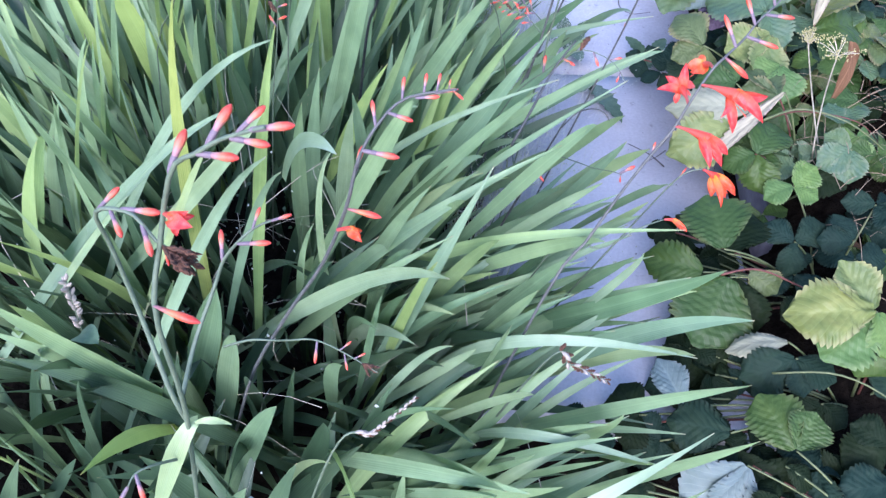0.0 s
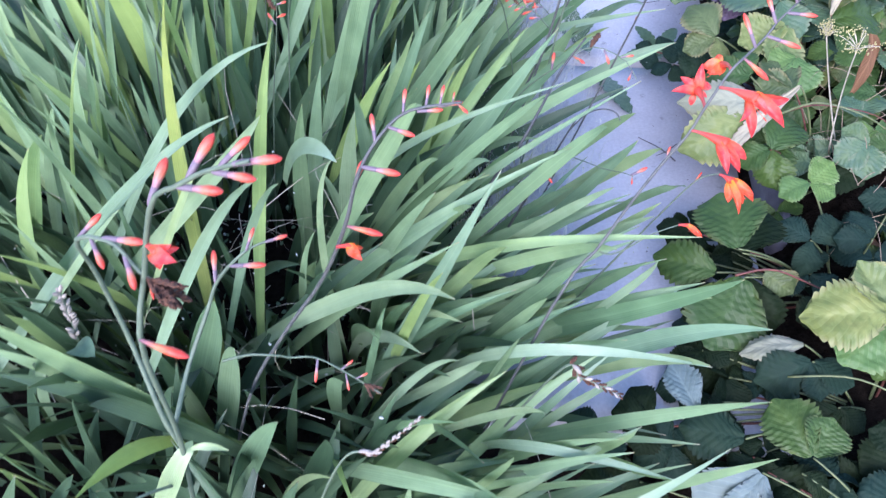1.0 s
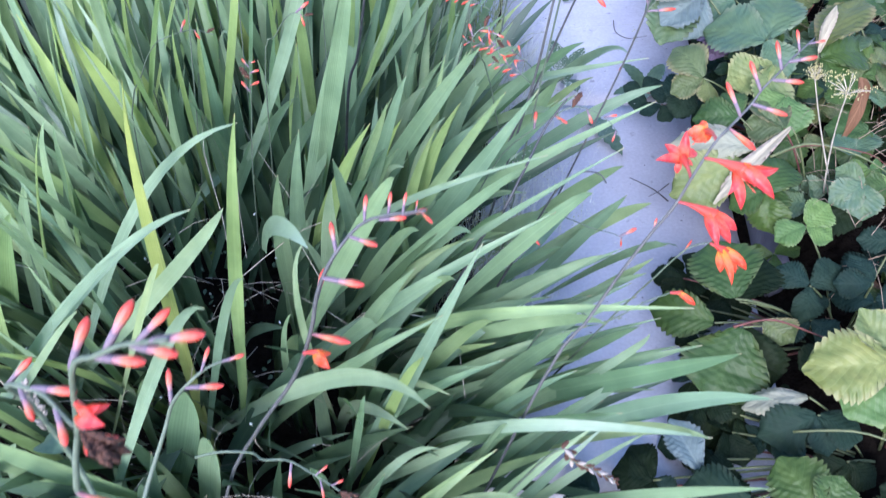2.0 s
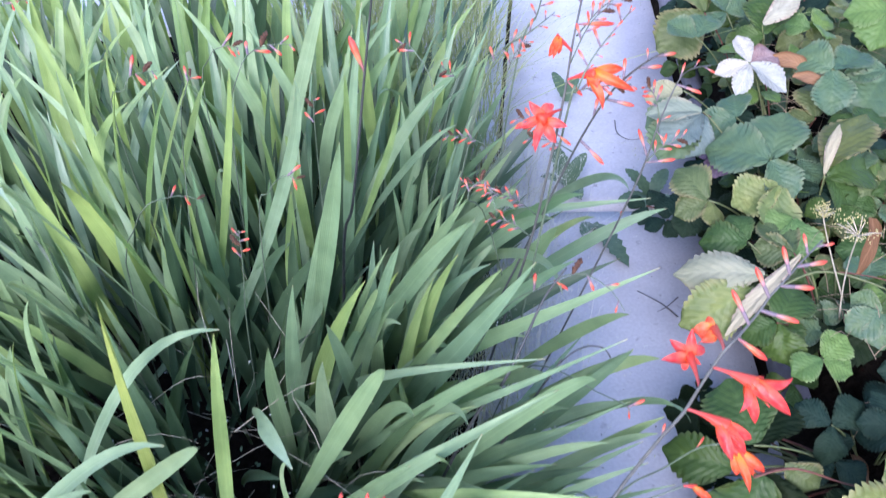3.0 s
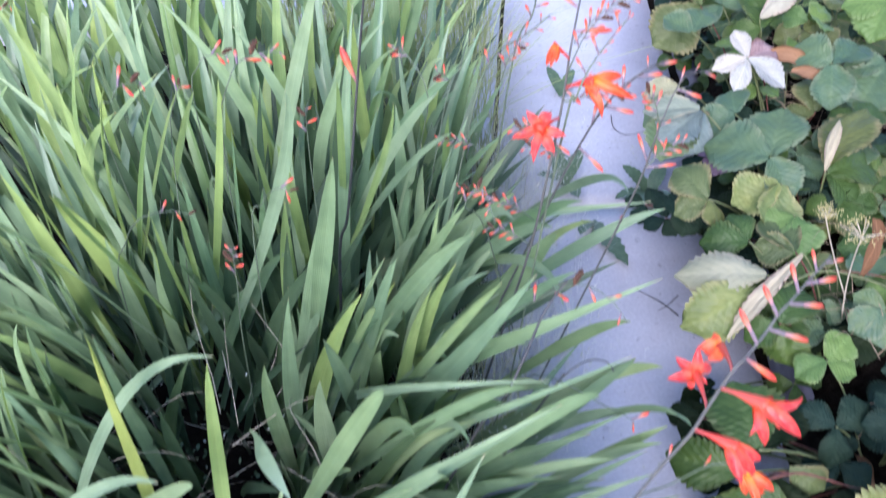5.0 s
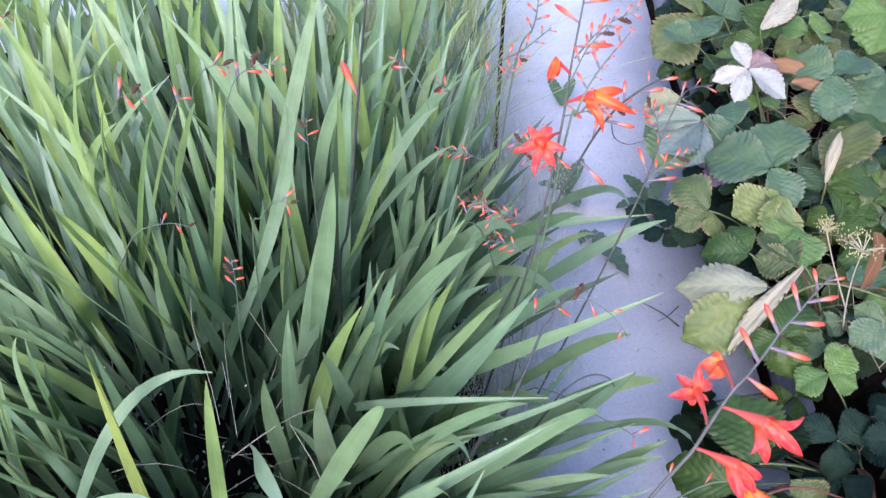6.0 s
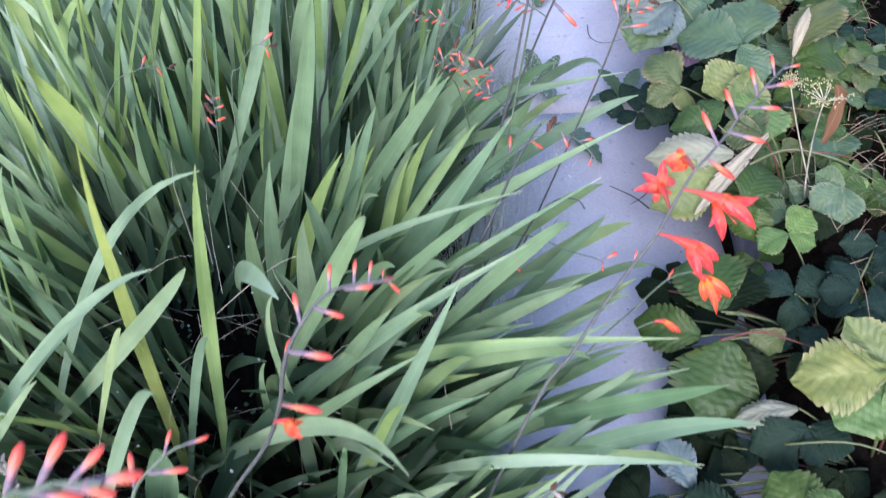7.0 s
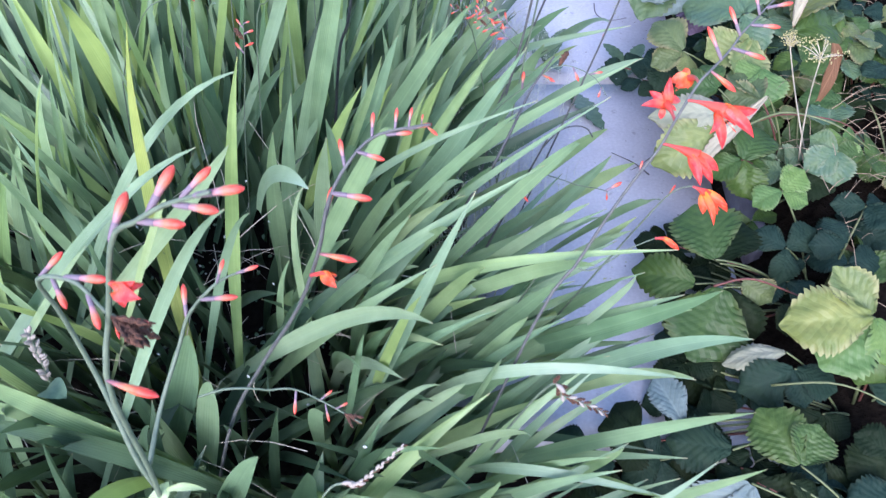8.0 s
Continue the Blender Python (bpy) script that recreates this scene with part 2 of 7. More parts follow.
def concrete_material():
    m, nt, N, Lk, P = nodes_of("pale_concrete")
    geo = N.new("ShaderNodeTexCoord")
    big = noise_tex(N, Lk, geo.outputs["Object"], 5, 6, 0.6)
    fine = noise_tex(N, Lk, geo.outputs["Object"], 160, 4, 0.6)
    spots = noise_tex(N, Lk, geo.outputs["Object"], 38, 3, 0.5)
    c = ramp(N, [(0.25, (0.47, 0.47, 0.505)), (0.5, (0.56, 0.56, 0.595)), (0.75, (0.64, 0.64, 0.67))])
    Lk.new(big, c.inputs[0])
    s = ramp(N, [(0.26, (0.62, 0.61, 0.62)), (0.34, (1, 1, 1))])
    Lk.new(spots, s.inputs[0])
    col = mixed(N, Lk, 1.0, c.outputs[0], s.outputs[0], 'MULTIPLY')
    g = ramp(N, [(0.3, (0.9, 0.9, 0.9)), (0.7, (1.06, 1.06, 1.06))])
    Lk.new(fine, g.inputs[0])
    col = mixed(N, Lk, 1.0, col, g.outputs[0], 'MULTIPLY')
    Lk.new(col, P.inputs["Base Color"])
    P.inputs["Roughness"].default_value = 0.8
    bumped(N, Lk, fine, 0.25, 0.0015, P)
    return m


CONCRETE = concrete_material()

# ---- mesh helpers ----
rnd = random.Random(7)
VIEW = Vector((0.0, -0.72, 0.69)).normalized()     # towards the open side of the border


def mesh_of(name, verts, faces, uvs=None, smooth=True):
    me = bpy.data.meshes.new(name)
    me.from_pydata([tuple(p) for p in verts], [], faces)
    if uvs:
        lay = me.uv_layers.new(name="UVMap")
        for lp in me.loops:
            lay.data[lp.index].uv = uvs[lp.vertex_index]
    if smooth:
        me.polygons.foreach_set("use_smooth", [True] * len(me.polygons))
    me.update()
    return me


def place(name, me, material, parent=None, label="", m=None):
    if material is not None and not me.materials:
        me.materials.append(material)
    ob = new(name, me)
    if m is not None:
        ob.matrix_basis = m
    if parent is not None:
        ob.parent = parent
    if label:
        ob["label"] = label
    return ob


def empty(name, at, label, category, group=""):
    e = new(name)
    e.empty_display_size = 0.02
    e.location = at
    return tagged(e, label, category, group)


def under(ob, parent):
    """Parents ob, whose mesh is in world places, to a thing at its base."""
    ob.parent = parent
    ob.matrix_parent_inverse = Matrix.Translation(-parent.location)


def bez(p0, p1, p2, t):
    return p0 * (1 - t) ** 2 + p1 * (2 * t * (1 - t)) + p2 * t * t


def catmull(pts, t):
    n = len(pts) - 1
    x = min(max(t, 0), 1) * n
    i = min(int(x), n - 1)
    f = x - i
    p = [pts[max(i - 1, 0)], pts[i], pts[i + 1], pts[min(i + 2, n)]]
    return 0.5 * (2 * p[1] + (p[2] - p[0]) * f + (2 * p[0] - 5 * p[1] + 4 * p[2] - p[3]) * f * f + (3 * p[1] - p[0] - 3 * p[2] + p[3]) * f ** 3)


def tube(name, fn, radius, steps=14, sides=6):
    """A tapering round stalk along fn(0..1)."""
    verts, faces, uvs = [], [], []
    ref = Vector((0.31, -0.72, 0.62))
    for i in range(steps + 1):
        t = i / steps
        p = fn(t)
        d = (fn(min(t + 0.01, 1)) - fn(max(t - 0.01, 0))).normalized()
        a = d.cross(ref).normalized()
        b = d.cross(a)
        r = radius(t)
        for k in range(sides):
            w = 2 * math.pi * k / sides
            verts.append(p + a * (r * math.cos(w)) + b * (r * math.sin(w)))
            uvs.append((k / sides, t))
    for i in range(steps):
        for k in range(sides):
            k2 = (k + 1) % sides
            faces.append((i * sides + k, i * sides + k2, (i + 1) * sides + k2, (i + 1) * sides + k))
    faces.append(tuple(range(sides))[::-1])
    faces.append(tuple(steps * sides + k for k in range(sides)))
    return mesh_of(name, verts, faces, uvs)

# ---- the ground, the path and its edging ----
PATH_TURN = math.degrees(math.atan(0.08))      # the path runs a little to the right of straight ahead


def along(x, y, z):
    """A place beside the path: x from its outer joint, y along it."""
    c, s = math.cos(math.radians(PATH_TURN)), math.sin(math.radians(PATH_TURN))
    return Vector((-0.027 + c * x + s * y, c * y - s * x, z))


def bed_height(x, y):
    """Soil of the bed: a mound that rises away along the path."""
    h = -0.03
    edge = x - (0.45 + 0.08 * y)
    if edge > 0:
        k = min(1.0, edge / 0.12)
        h += k * (0.05 + 0.16 * min(max((y - 0.5) / 1.1, 0), 1))
    return h + 0.012 * noise.noise(Vector((x * 9, y * 9, 0.3))) + 0.006 * noise.noise(Vector((x * 31, y * 31, 1.3)))


def build_ground():
    """One sheet of soil, fine near the path and running out to the horizon."""
    def axis(near_lo, near_hi, step, far):
        n = round((near_hi - near_lo) / step)
        mid = [near_lo + i * step for i in range(n + 1)]
        lo = [near_lo - far * f for f in (1.0, 0.2, 0.04, 0.01)]
        hi = [near_hi + far * f for f in (0.01, 0.04, 0.2, 1.0)]
        return lo + mid + hi
    xs, ys = axis(-1.6, 1.8, 0.03, 300), axis(-0.3, 3.6, 0.03, 300)
    verts = [(x, y, bed_height(x, y) if abs(x) < 3 and abs(y) < 5 else -0.03) for y in ys for x in xs]
    w = len(xs)
    faces = [(j * w + i, j * w + i + 1, (j + 1) * w + i + 1, (j + 1) * w + i) for j in range(len(ys) - 1) for i in range(w - 1)]
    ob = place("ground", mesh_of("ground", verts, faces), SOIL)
    tagged(ob, "dark crumbly garden soil under the plants", "ground", kind="structure")


def slab(name, x0, x1, y0, y1, z0, z1, material, bevel=0.008, cut=0.05):
    """A cast slab with worn, uneven arrises."""
    bm = bmesh.new()
    bmesh.ops.create_cube(bm, size=1)
    for v in bm.verts:
        x, y, z = v.co
        v.co = along(x0 if x < 0 else x1, y0 if y < 0 else y1, z0 if z < 0 else z1)
    n = max(2, int((y1 - y0) / cut))
    long_edges = [e for e in bm.edges if (e.verts[0].co - e.verts[1].co).length > 0.9 * (y1 - y0)]
    bmesh.ops.subdivide_edges(bm, edges=long_edges, cuts=n, use_grid_fill=True)
    bmesh.ops.bevel(bm, geom=[e for e in bm.edges if e.calc_face_angle(0) > 1], offset=bevel, segments=2, affect='EDGES')
    for v in bm.verts:
        v.co.x += 0.003 * noise.noise(v.co * 11)
        v.co.z += 0.0015 * noise.noise(v.co * 9 + Vector((3, 1, 5)))
    me = bpy.data.meshes.new(name)
    bm.to_mesh(me)
    bm.free()
    me.polygons.foreach_set("use_smooth", [True] * len(me.polygons))
    me.materials.append(material)
    return new(name, me)


build_ground()
tagged(slab("path_slab", 0.0, 0.47, 0.58, 1.50, -0.06, 0.0, CONCRETE), "pale bluish concrete path slab between two planted beds", "path", "path slabs", "structure")
tagged(slab("path_slab", 0.0, 0.47, 1.506, 4.5, -0.06, -0.002, CONCRETE), "pale concrete path slab further along the garden path", "path", "path slabs", "structure")
tagged(slab("path_slab", -0.50, -0.014, 1.75, 4.5, -0.06, 0.003, CONCRETE), "pale concrete slab beyond the joint, overgrown by weeds", "path", "path slabs", "structure")
tagged(slab("path_slab", -2.9, -0.51, 2.6, 4.5, -0.06, 0.001, CONCRETE), "pale concrete paving behind the crocosmia leaves", "path", "path slabs", "structure")
tagged(slab("edging_board", 0.49, 0.515, 0.95, 4.5, -0.06, 0.06, BOARD, 0.004), "weathered grey wooden edging board along the strawberry bed", "garden edging", "", "structure")

# ---- crocosmia: sword leaves in fans ----
PLANTS = {}


def fan_at(p):
    """The fan of leaves whose base is nearest to p."""
    key = (round(p.x / 0.13), round(p.y / 0.13))
    if key not in PLANTS:
        PLANTS[key] = empty("crocosmia_plant", (key[0] * 0.13, key[1] * 0.13, 0.0), "crocosmia with upright sword-shaped green leaves in the border", "plant", "crocosmia plants")
    return PLANTS[key]


def blade(base, bend, tip, width, kind, turn=None, steps=16):
    """One sword leaf: base and tip in metres, bend the point that pulls its curve."""
    p0, p1, p2 = Vector(base), Vector(bend), Vector(tip)
    turn = rnd.uniform(-0.28, 0.28) if turn is None else turn
    fold = rnd.uniform(0.14, 0.46)
    ph = rnd.uniform(0, 6)
    verts, faces, uvs = [], [], []
    for i in range(steps + 1):
        t = i / steps
        p = bez(p0, p1, p2, t)
        d = (bez(p0, p1, p2, min(t + 0.02, 1)) - bez(p0, p1, p2, max(t - 0.02, 0))).normalized()
        a = d.cross(VIEW)
        a = a.normalized() if a.length > 0.05 else Vector((1, 0, 0))
        b = a.cross(d).normalized()
        w = turn * (0.5 + t) + 0.12 * math.sin(3 * t + ph)
        side, up = a * math.cos(w) + b * math.sin(w), b * math.cos(w) - a * math.sin(w)
        half = 0.5 * width * min(1.0, 0.42 + 1.2 * t) * (1 - max(0, (t - 0.45) / 0.55) ** 2.1) * (1 + 0.03 * math.sin(9 * t + ph))
        half = max(half, 0.0004)
        for k, u in enumerate((-1, -0.5, 0, 0.5, 1)):
            verts.append(p + side * (half * u) + up * (half * fold * (abs(u) - 0.35)))
            uvs.append((0.5 + 0.5 * u, t))
    for i in range(steps):
        for k in range(4):
            q = i * 5 + k
            faces.append((q, q + 1, q + 6, q + 5))
    ob = place("leaf", mesh_of("crocosmia_leaf", verts, faces, uvs), BLADE[kind])
    if kind == 4:
        ob["label"] = "yellowing sword-shaped leaf"
    elif kind == 1:
        ob["label"] = "pale glaucous sword-shaped leaf"
    elif kind == 5:
        ob["label"] = "dry straw-coloured leaf"
    under(ob, fan_at(p0))
    return ob


blade((-0.422, 1.004, 0.020), (-0.475, 1.028, 0.376), (-0.465, 0.964, 0.503), 0.0392, 2)
blade((-0.708, 1.247, 0.020), (-0.688, 1.368, 0.462), (-0.657, 1.374, 0.610), 0.0299, 2)
blade((-0.749, 1.448, 0.020), (-0.701, 1.489, 0.468), (-0.643, 1.425, 0.618), 0.0345, 2)
blade((-0.951, 1.664, 0.020), (-0.784, 1.709, 0.411), (-0.682, 1.624, 0.536), 0.0305, 1)
blade((-0.708, 1.485, 0.020), (-0.601, 1.527, 0.463), (-0.521, 1.445, 0.610), 0.0394, 2)
blade((-0.659, 1.588, 0.020), (-0.609, 1.617, 0.428), (-0.564, 1.548, 0.565), 0.0440, 0)
blade((-0.660, 1.657, 0.020), (-0.560, 1.690, 0.405), (-0.499, 1.617, 0.534), 0.0286, 2)
blade((-0.652, 1.706, 0.020), (-0.554, 1.736, 0.392), (-0.497, 1.666, 0.515), 0.0264, 0)
blade((-0.647, 1.782, 0.020), (-0.541, 1.810, 0.366), (-0.478, 1.742, 0.479), 0.0183, 0)
blade((-0.521, 1.468, 0.020), (-0.376, 1.514, 0.452), (-0.295, 1.428, 0.597), 0.0420, 0)
blade((-0.525, 1.531, 0.020), (-0.359, 1.568, 0.347), (-0.276, 1.491, 0.455), 0.0440, 0)
blade((-0.385, 1.194, 0.020), (-0.200, 1.273, 0.502), (-0.108, 1.186, 0.669), 0.0240, 1)
blade((-0.411, 1.755, 0.020), (-0.253, 1.778, 0.312), (-0.112, 1.715, 0.377), 0.0174, 1)
blade((-0.244, 1.405, 0.020), (-0.171, 1.437, 0.364), (-0.136, 1.365, 0.485), 0.0140, 2)
blade((-0.269, 1.249, 0.020), (-0.055, 1.297, 0.389), (0.065, 1.209, 0.501), 0.0249, 0)
blade((-0.242, 1.155, 0.020), (-0.235, 1.182, 0.308), (-0.215, 1.115, 0.413), 0.0308, 0)
blade((-0.430, 1.030, 0.020), (-0.414, 1.028, 0.277), (-0.384, 0.990, 0.407), 0.0141, 2)
blade((-0.419, 1.029, 0.020), (-0.384, 1.059, 0.297), (-0.341, 0.989, 0.399), 0.0200, 0)
blade((-0.419, 0.956, 0.020), (-0.286, 0.991, 0.284), (-0.209, 0.916, 0.392), 0.0188, 0)
blade((-0.395, 0.979, 0.020), (-0.270, 1.023, 0.303), (-0.175, 0.939, 0.400), 0.0226, 0)
blade((-0.340, 0.919, 0.020), (-0.219, 0.955, 0.325), (-0.097, 0.879, 0.442), 0.0246, 3)
blade((-0.259, 0.853, 0.020), (-0.124, 0.909, 0.416), (-0.055, 0.813, 0.606), 0.0265, 0)
blade((-0.180, 0.881, 0.020), (-0.033, 0.897, 0.254), (-0.020, 0.841, 0.377), 0.0222, 3)
blade((-0.604, 0.988, 0.020), (-0.628, 0.996, 0.259), (-0.616, 0.948, 0.342), 0.0152, 1)
blade((-0.669, 1.016, 0.020), (-0.634, 1.021, 0.295), (-0.584, 0.976, 0.423), 0.0239, 3)
blade((-0.647, 1.040, 0.020), (-0.627, 1.058, 0.304), (-0.574, 1.000, 0.402), 0.0241, 0)
blade((-0.638, 0.778, 0.020), (-0.552, 0.785, 0.294), (-0.453, 0.738, 0.437), 0.0225, 0)
blade((-0.160, 0.870, 0.020), (-0.009, 0.883, 0.188), (0.140, 0.830, 0.226), 0.0142, 1)
blade((-0.204, 0.749, 0.020), (-0.060, 0.760, 0.196), (-0.017, 0.709, 0.277), 0.0149, 0)
blade((0.084, 1.406, 0.020), (0.006, 1.099, 0.300), (0.295, 0.953, 0.426), 0.0180, 1, 0.1)
blade((0.030, 0.796, 0.020), (0.214, 0.809, 0.256), (0.243, 0.756, 0.363), 0.0176, 1)
blade((0.038, 0.743, 0.020), (0.233, 0.745, 0.218), (0.272, 0.703, 0.310), 0.0159, 1)
blade((0.006, 0.727, 0.020), (0.206, 0.742, 0.221), (0.263, 0.687, 0.302), 0.0174, 1)
blade((-0.040, 0.817, 0.020), (0.181, 0.821, 0.178), (0.245, 0.777, 0.241), 0.0188, 1)
blade((-0.280, 1.665, 0.020), (-0.120, 1.693, 0.370), (-0.071, 1.625, 0.494), 0.0323, 0)
blade((-0.306, 1.850, 0.020), (-0.193, 1.870, 0.329), (-0.145, 1.810, 0.431), 0.0270, 0)
blade((-0.202, 1.730, 0.020), (-0.049, 1.753, 0.350), (0.002, 1.690, 0.463), 0.0278, 0)
blade((-0.167, 1.652, 0.020), (0.003, 1.675, 0.341), (0.082, 1.612, 0.440), 0.0213, 0)
blade((-0.217, 1.732, 0.020), (-0.064, 1.751, 0.336), (-0.034, 1.692, 0.454), 0.0223, 2)
blade((-0.131, 1.557, 0.020), (0.035, 1.573, 0.303), (0.089, 1.517, 0.400), 0.0177, 1)
blade((-0.390, 1.805, 0.020), (-0.298, 1.827, 0.347), (-0.260, 1.765, 0.458), 0.0266, 0)
blade((-0.484, 1.817, 0.020), (-0.394, 1.840, 0.350), (-0.350, 1.777, 0.461), 0.0302, 0)
blade((-0.864, 1.729, 0.020), (-0.706, 1.763, 0.334), (-0.614, 1.689, 0.431), 0.0124, 0)
blade((-0.853, 1.607, 0.020), (-0.792, 1.632, 0.376), (-0.734, 1.567, 0.494), 0.0238, 0)
blade((-0.835, 1.397, 0.020), (-0.792, 1.420, 0.398), (-0.728, 1.357, 0.523), 0.0296, 0)
blade((-0.804, 1.190, 0.020), (-0.733, 1.207, 0.355), (-0.652, 1.150, 0.496), 0.0290, 3)
blade((-0.104, 1.206, 0.020), (0.079, 1.221, 0.275), (0.126, 1.166, 0.372), 0.0165, 1)
blade((-0.082, 0.920, 0.020), (0.047, 0.934, 0.245), (0.098, 0.880, 0.339), 0.0209, 0)
blade((-0.178, 1.779, 0.020), (-0.116, 1.799, 0.352), (-0.096, 1.739, 0.465), 0.0257, 2)
blade((-0.162, 1.122, 0.020), (-0.051, 1.154, 0.307), (0.001, 1.082, 0.409), 0.0215, 3)
blade((-0.310, 1.285, 0.020), (-0.207, 1.322, 0.351), (-0.172, 1.245, 0.472), 0.0219, 3)
blade((-0.518, 1.642, 0.020), (-0.393, 1.676, 0.400), (-0.321, 1.602, 0.524), 0.0302, 3)
blade((-0.006, 0.868, 0.020), (0.220, 0.823, 0.242), (0.245, 0.761, 0.360), 0.0213, 1)
blade((-0.054, 0.945, 0.020), (0.126, 0.834, 0.259), (0.144, 0.694, 0.400), 0.0211, 1)
blade((-0.027, 1.002, 0.020), (0.147, 0.992, 0.316), (0.172, 0.892, 0.440), 0.0294, 0)
blade((-0.249, 0.537, 0.020), (-0.193, 0.661, 0.444), (-0.103, 0.553, 0.638), 0.0142, 2)
blade((-0.529, 0.571, 0.020), (-0.339, 0.735, 0.474), (-0.118, 0.587, 0.606), 0.0158, 1)
blade((-0.298, 0.569, 0.020), (-0.284, 0.667, 0.473), (-0.182, 0.563, 0.665), 0.0219, 4)
blade((-0.660, 0.470, 0.060), (-0.320, 0.611, 0.459), (-0.127, 0.483, 0.607), 0.0174, 1)
blade((-0.420, 0.420, 0.050), (-0.184, 0.499, 0.506), (-0.048, 0.323, 0.689), 0.0113, 1)
blade((-0.330, 0.560, 0.000), (-0.194, 0.605, 0.415), (-0.089, 0.446, 0.574), 0.0101, 1)
blade((-0.231, 0.904, 0.020), (-0.004, 0.902, 0.394), (0.078, 0.746, 0.572), 0.0261, 0)
blade((-0.061, 0.667, 0.020), (0.251, 0.558, 0.286), (0.284, 0.470, 0.442), 0.0240, 0)
blade((-0.051, 0.541, 0.020), (0.235, 0.557, 0.272), (0.334, 0.480, 0.357), 0.0242, 1)
blade((-0.063, 0.498, 0.020), (0.241, 0.439, 0.277), (0.288, 0.367, 0.415), 0.0183, 0)
blade((-0.371, 0.611, 0.020), (-0.055, 0.559, 0.371), (0.045, 0.343, 0.570), 0.0193, 1)
blade((0.027, 0.579, 0.020), (0.232, 0.550, 0.241), (0.278, 0.456, 0.330), 0.0189, 1)
blade((0.068, 0.414, 0.020), (0.278, 0.383, 0.249), (0.305, 0.347, 0.360), 0.0159, 0)
blade((0.030, 0.467, 0.020), (0.200, 0.416, 0.239), (0.193, 0.370, 0.360), 0.0147, 0)
blade((-0.012, 0.412, 0.020), (0.085, 0.381, 0.269), (0.085, 0.312, 0.420), 0.0125, 0)
blade((-0.058, 0.442, 0.020), (0.107, 0.376, 0.251), (0.109, 0.308, 0.400), 0.0102, 0)
blade((-0.014, 0.443, 0.020), (0.173, 0.376, 0.260), (0.163, 0.304, 0.400), 0.0101, 0)
blade((0.102, 0.359, 0.020), (0.260, 0.335, 0.256), (0.247, 0.294, 0.380), 0.0140, 0)
blade((0.107, 0.544, 0.020), (0.231, 0.415, 0.194), (0.231, 0.353, 0.300), 0.0141, 0)
blade((-0.053, 0.559, 0.020), (0.103, 0.574, 0.249), (0.124, 0.519, 0.352), 0.0174, 0)
blade((-0.041, 0.616, 0.020), (0.129, 0.616, 0.256), (0.161, 0.560, 0.360), 0.0223, 0)
blade((0.025, 0.678, 0.020), (0.210, 0.644, 0.241), (0.233, 0.580, 0.340), 0.0201, 0)
blade((0.012, 0.542, 0.020), (0.093, 0.513, 0.283), (0.092, 0.421, 0.420), 0.0067, 0)
blade((-0.095, 0.506, 0.020), (0.114, 0.449, 0.286), (0.109, 0.337, 0.440), 0.0102, 1)
blade((-0.039, 0.390, 0.020), (0.131, 0.341, 0.234), (0.156, 0.287, 0.360), 0.0191, 0)
blade((-0.079, 0.426, 0.020), (0.106, 0.350, 0.236), (0.132, 0.291, 0.380), 0.0165, 0)
blade((-0.148, 0.440, 0.020), (0.084, 0.355, 0.242), (0.078, 0.272, 0.400), 0.0164, 0)
blade((0.033, 0.371, 0.020), (0.200, 0.359, 0.241), (0.220, 0.302, 0.340), 0.0155, 0)
blade((-0.354, 0.484, 0.020), (-0.236, 0.533, 0.303), (-0.176, 0.444, 0.436), 0.0356, 0)
blade((-0.289, 0.461, 0.020), (-0.215, 0.496, 0.279), (-0.163, 0.421, 0.397), 0.0324, 0)
blade((-0.366, 0.509, 0.020), (-0.432, 0.518, 0.209), (-0.464, 0.469, 0.273), 0.0382, 3)
blade((-0.377, 0.545, 0.020), (-0.448, 0.543, 0.251), (-0.455, 0.505, 0.331), 0.0379, 2)
blade((-0.437, 0.553, 0.020), (-0.493, 0.547, 0.210), (-0.484, 0.513, 0.280), 0.0260, 2)
blade((-0.275, 0.407, 0.020), (-0.181, 0.414, 0.241), (-0.119, 0.367, 0.364), 0.0289, 0)
blade((-0.335, 0.484, 0.020), (-0.222, 0.492, 0.128), (-0.169, 0.433, 0.160), 0.0128, 0)
blade((-0.204, 0.386, 0.020), (-0.093, 0.406, 0.246), (-0.071, 0.346, 0.374), 0.0238, 3)
blade((-0.208, 0.521, 0.020), (0.031, 0.406, 0.207), (0.089, 0.304, 0.340), 0.0230, 0)
blade((-0.371, 0.611, 0.020), (-0.213, 0.626, 0.166), (-0.161, 0.571, 0.225), 0.0167, 0)
blade((-0.401, 0.382, 0.020), (-0.397, 0.388, 0.281), (-0.344, 0.342, 0.401), 0.0131, 3)
blade((-0.527, 0.432, 0.020), (-0.427, 0.454, 0.281), (-0.329, 0.392, 0.413), 0.0214, 3)
blade((-0.389, 0.389, 0.020), (-0.349, 0.407, 0.295), (-0.271, 0.349, 0.426), 0.0197, 3)
blade((-0.369, 0.375, 0.020), (-0.348, 0.377, 0.256), (-0.299, 0.335, 0.376), 0.0215, 3)
blade((-0.460, 0.381, 0.020), (-0.441, 0.379, 0.219), (-0.392, 0.341, 0.301), 0.0266, 0)
blade((-0.210, 0.379, 0.020), (-0.144, 0.399, 0.226), (-0.073, 0.339, 0.313), 0.0109, 1)
blade((-0.151, 0.463, 0.020), (-0.008, 0.494, 0.295), (0.041, 0.397, 0.420), 0.0105, 1)
blade((-0.121, 0.522, 0.020), (-0.055, 0.524, 0.299), (-0.023, 0.436, 0.440), 0.0094, 0)
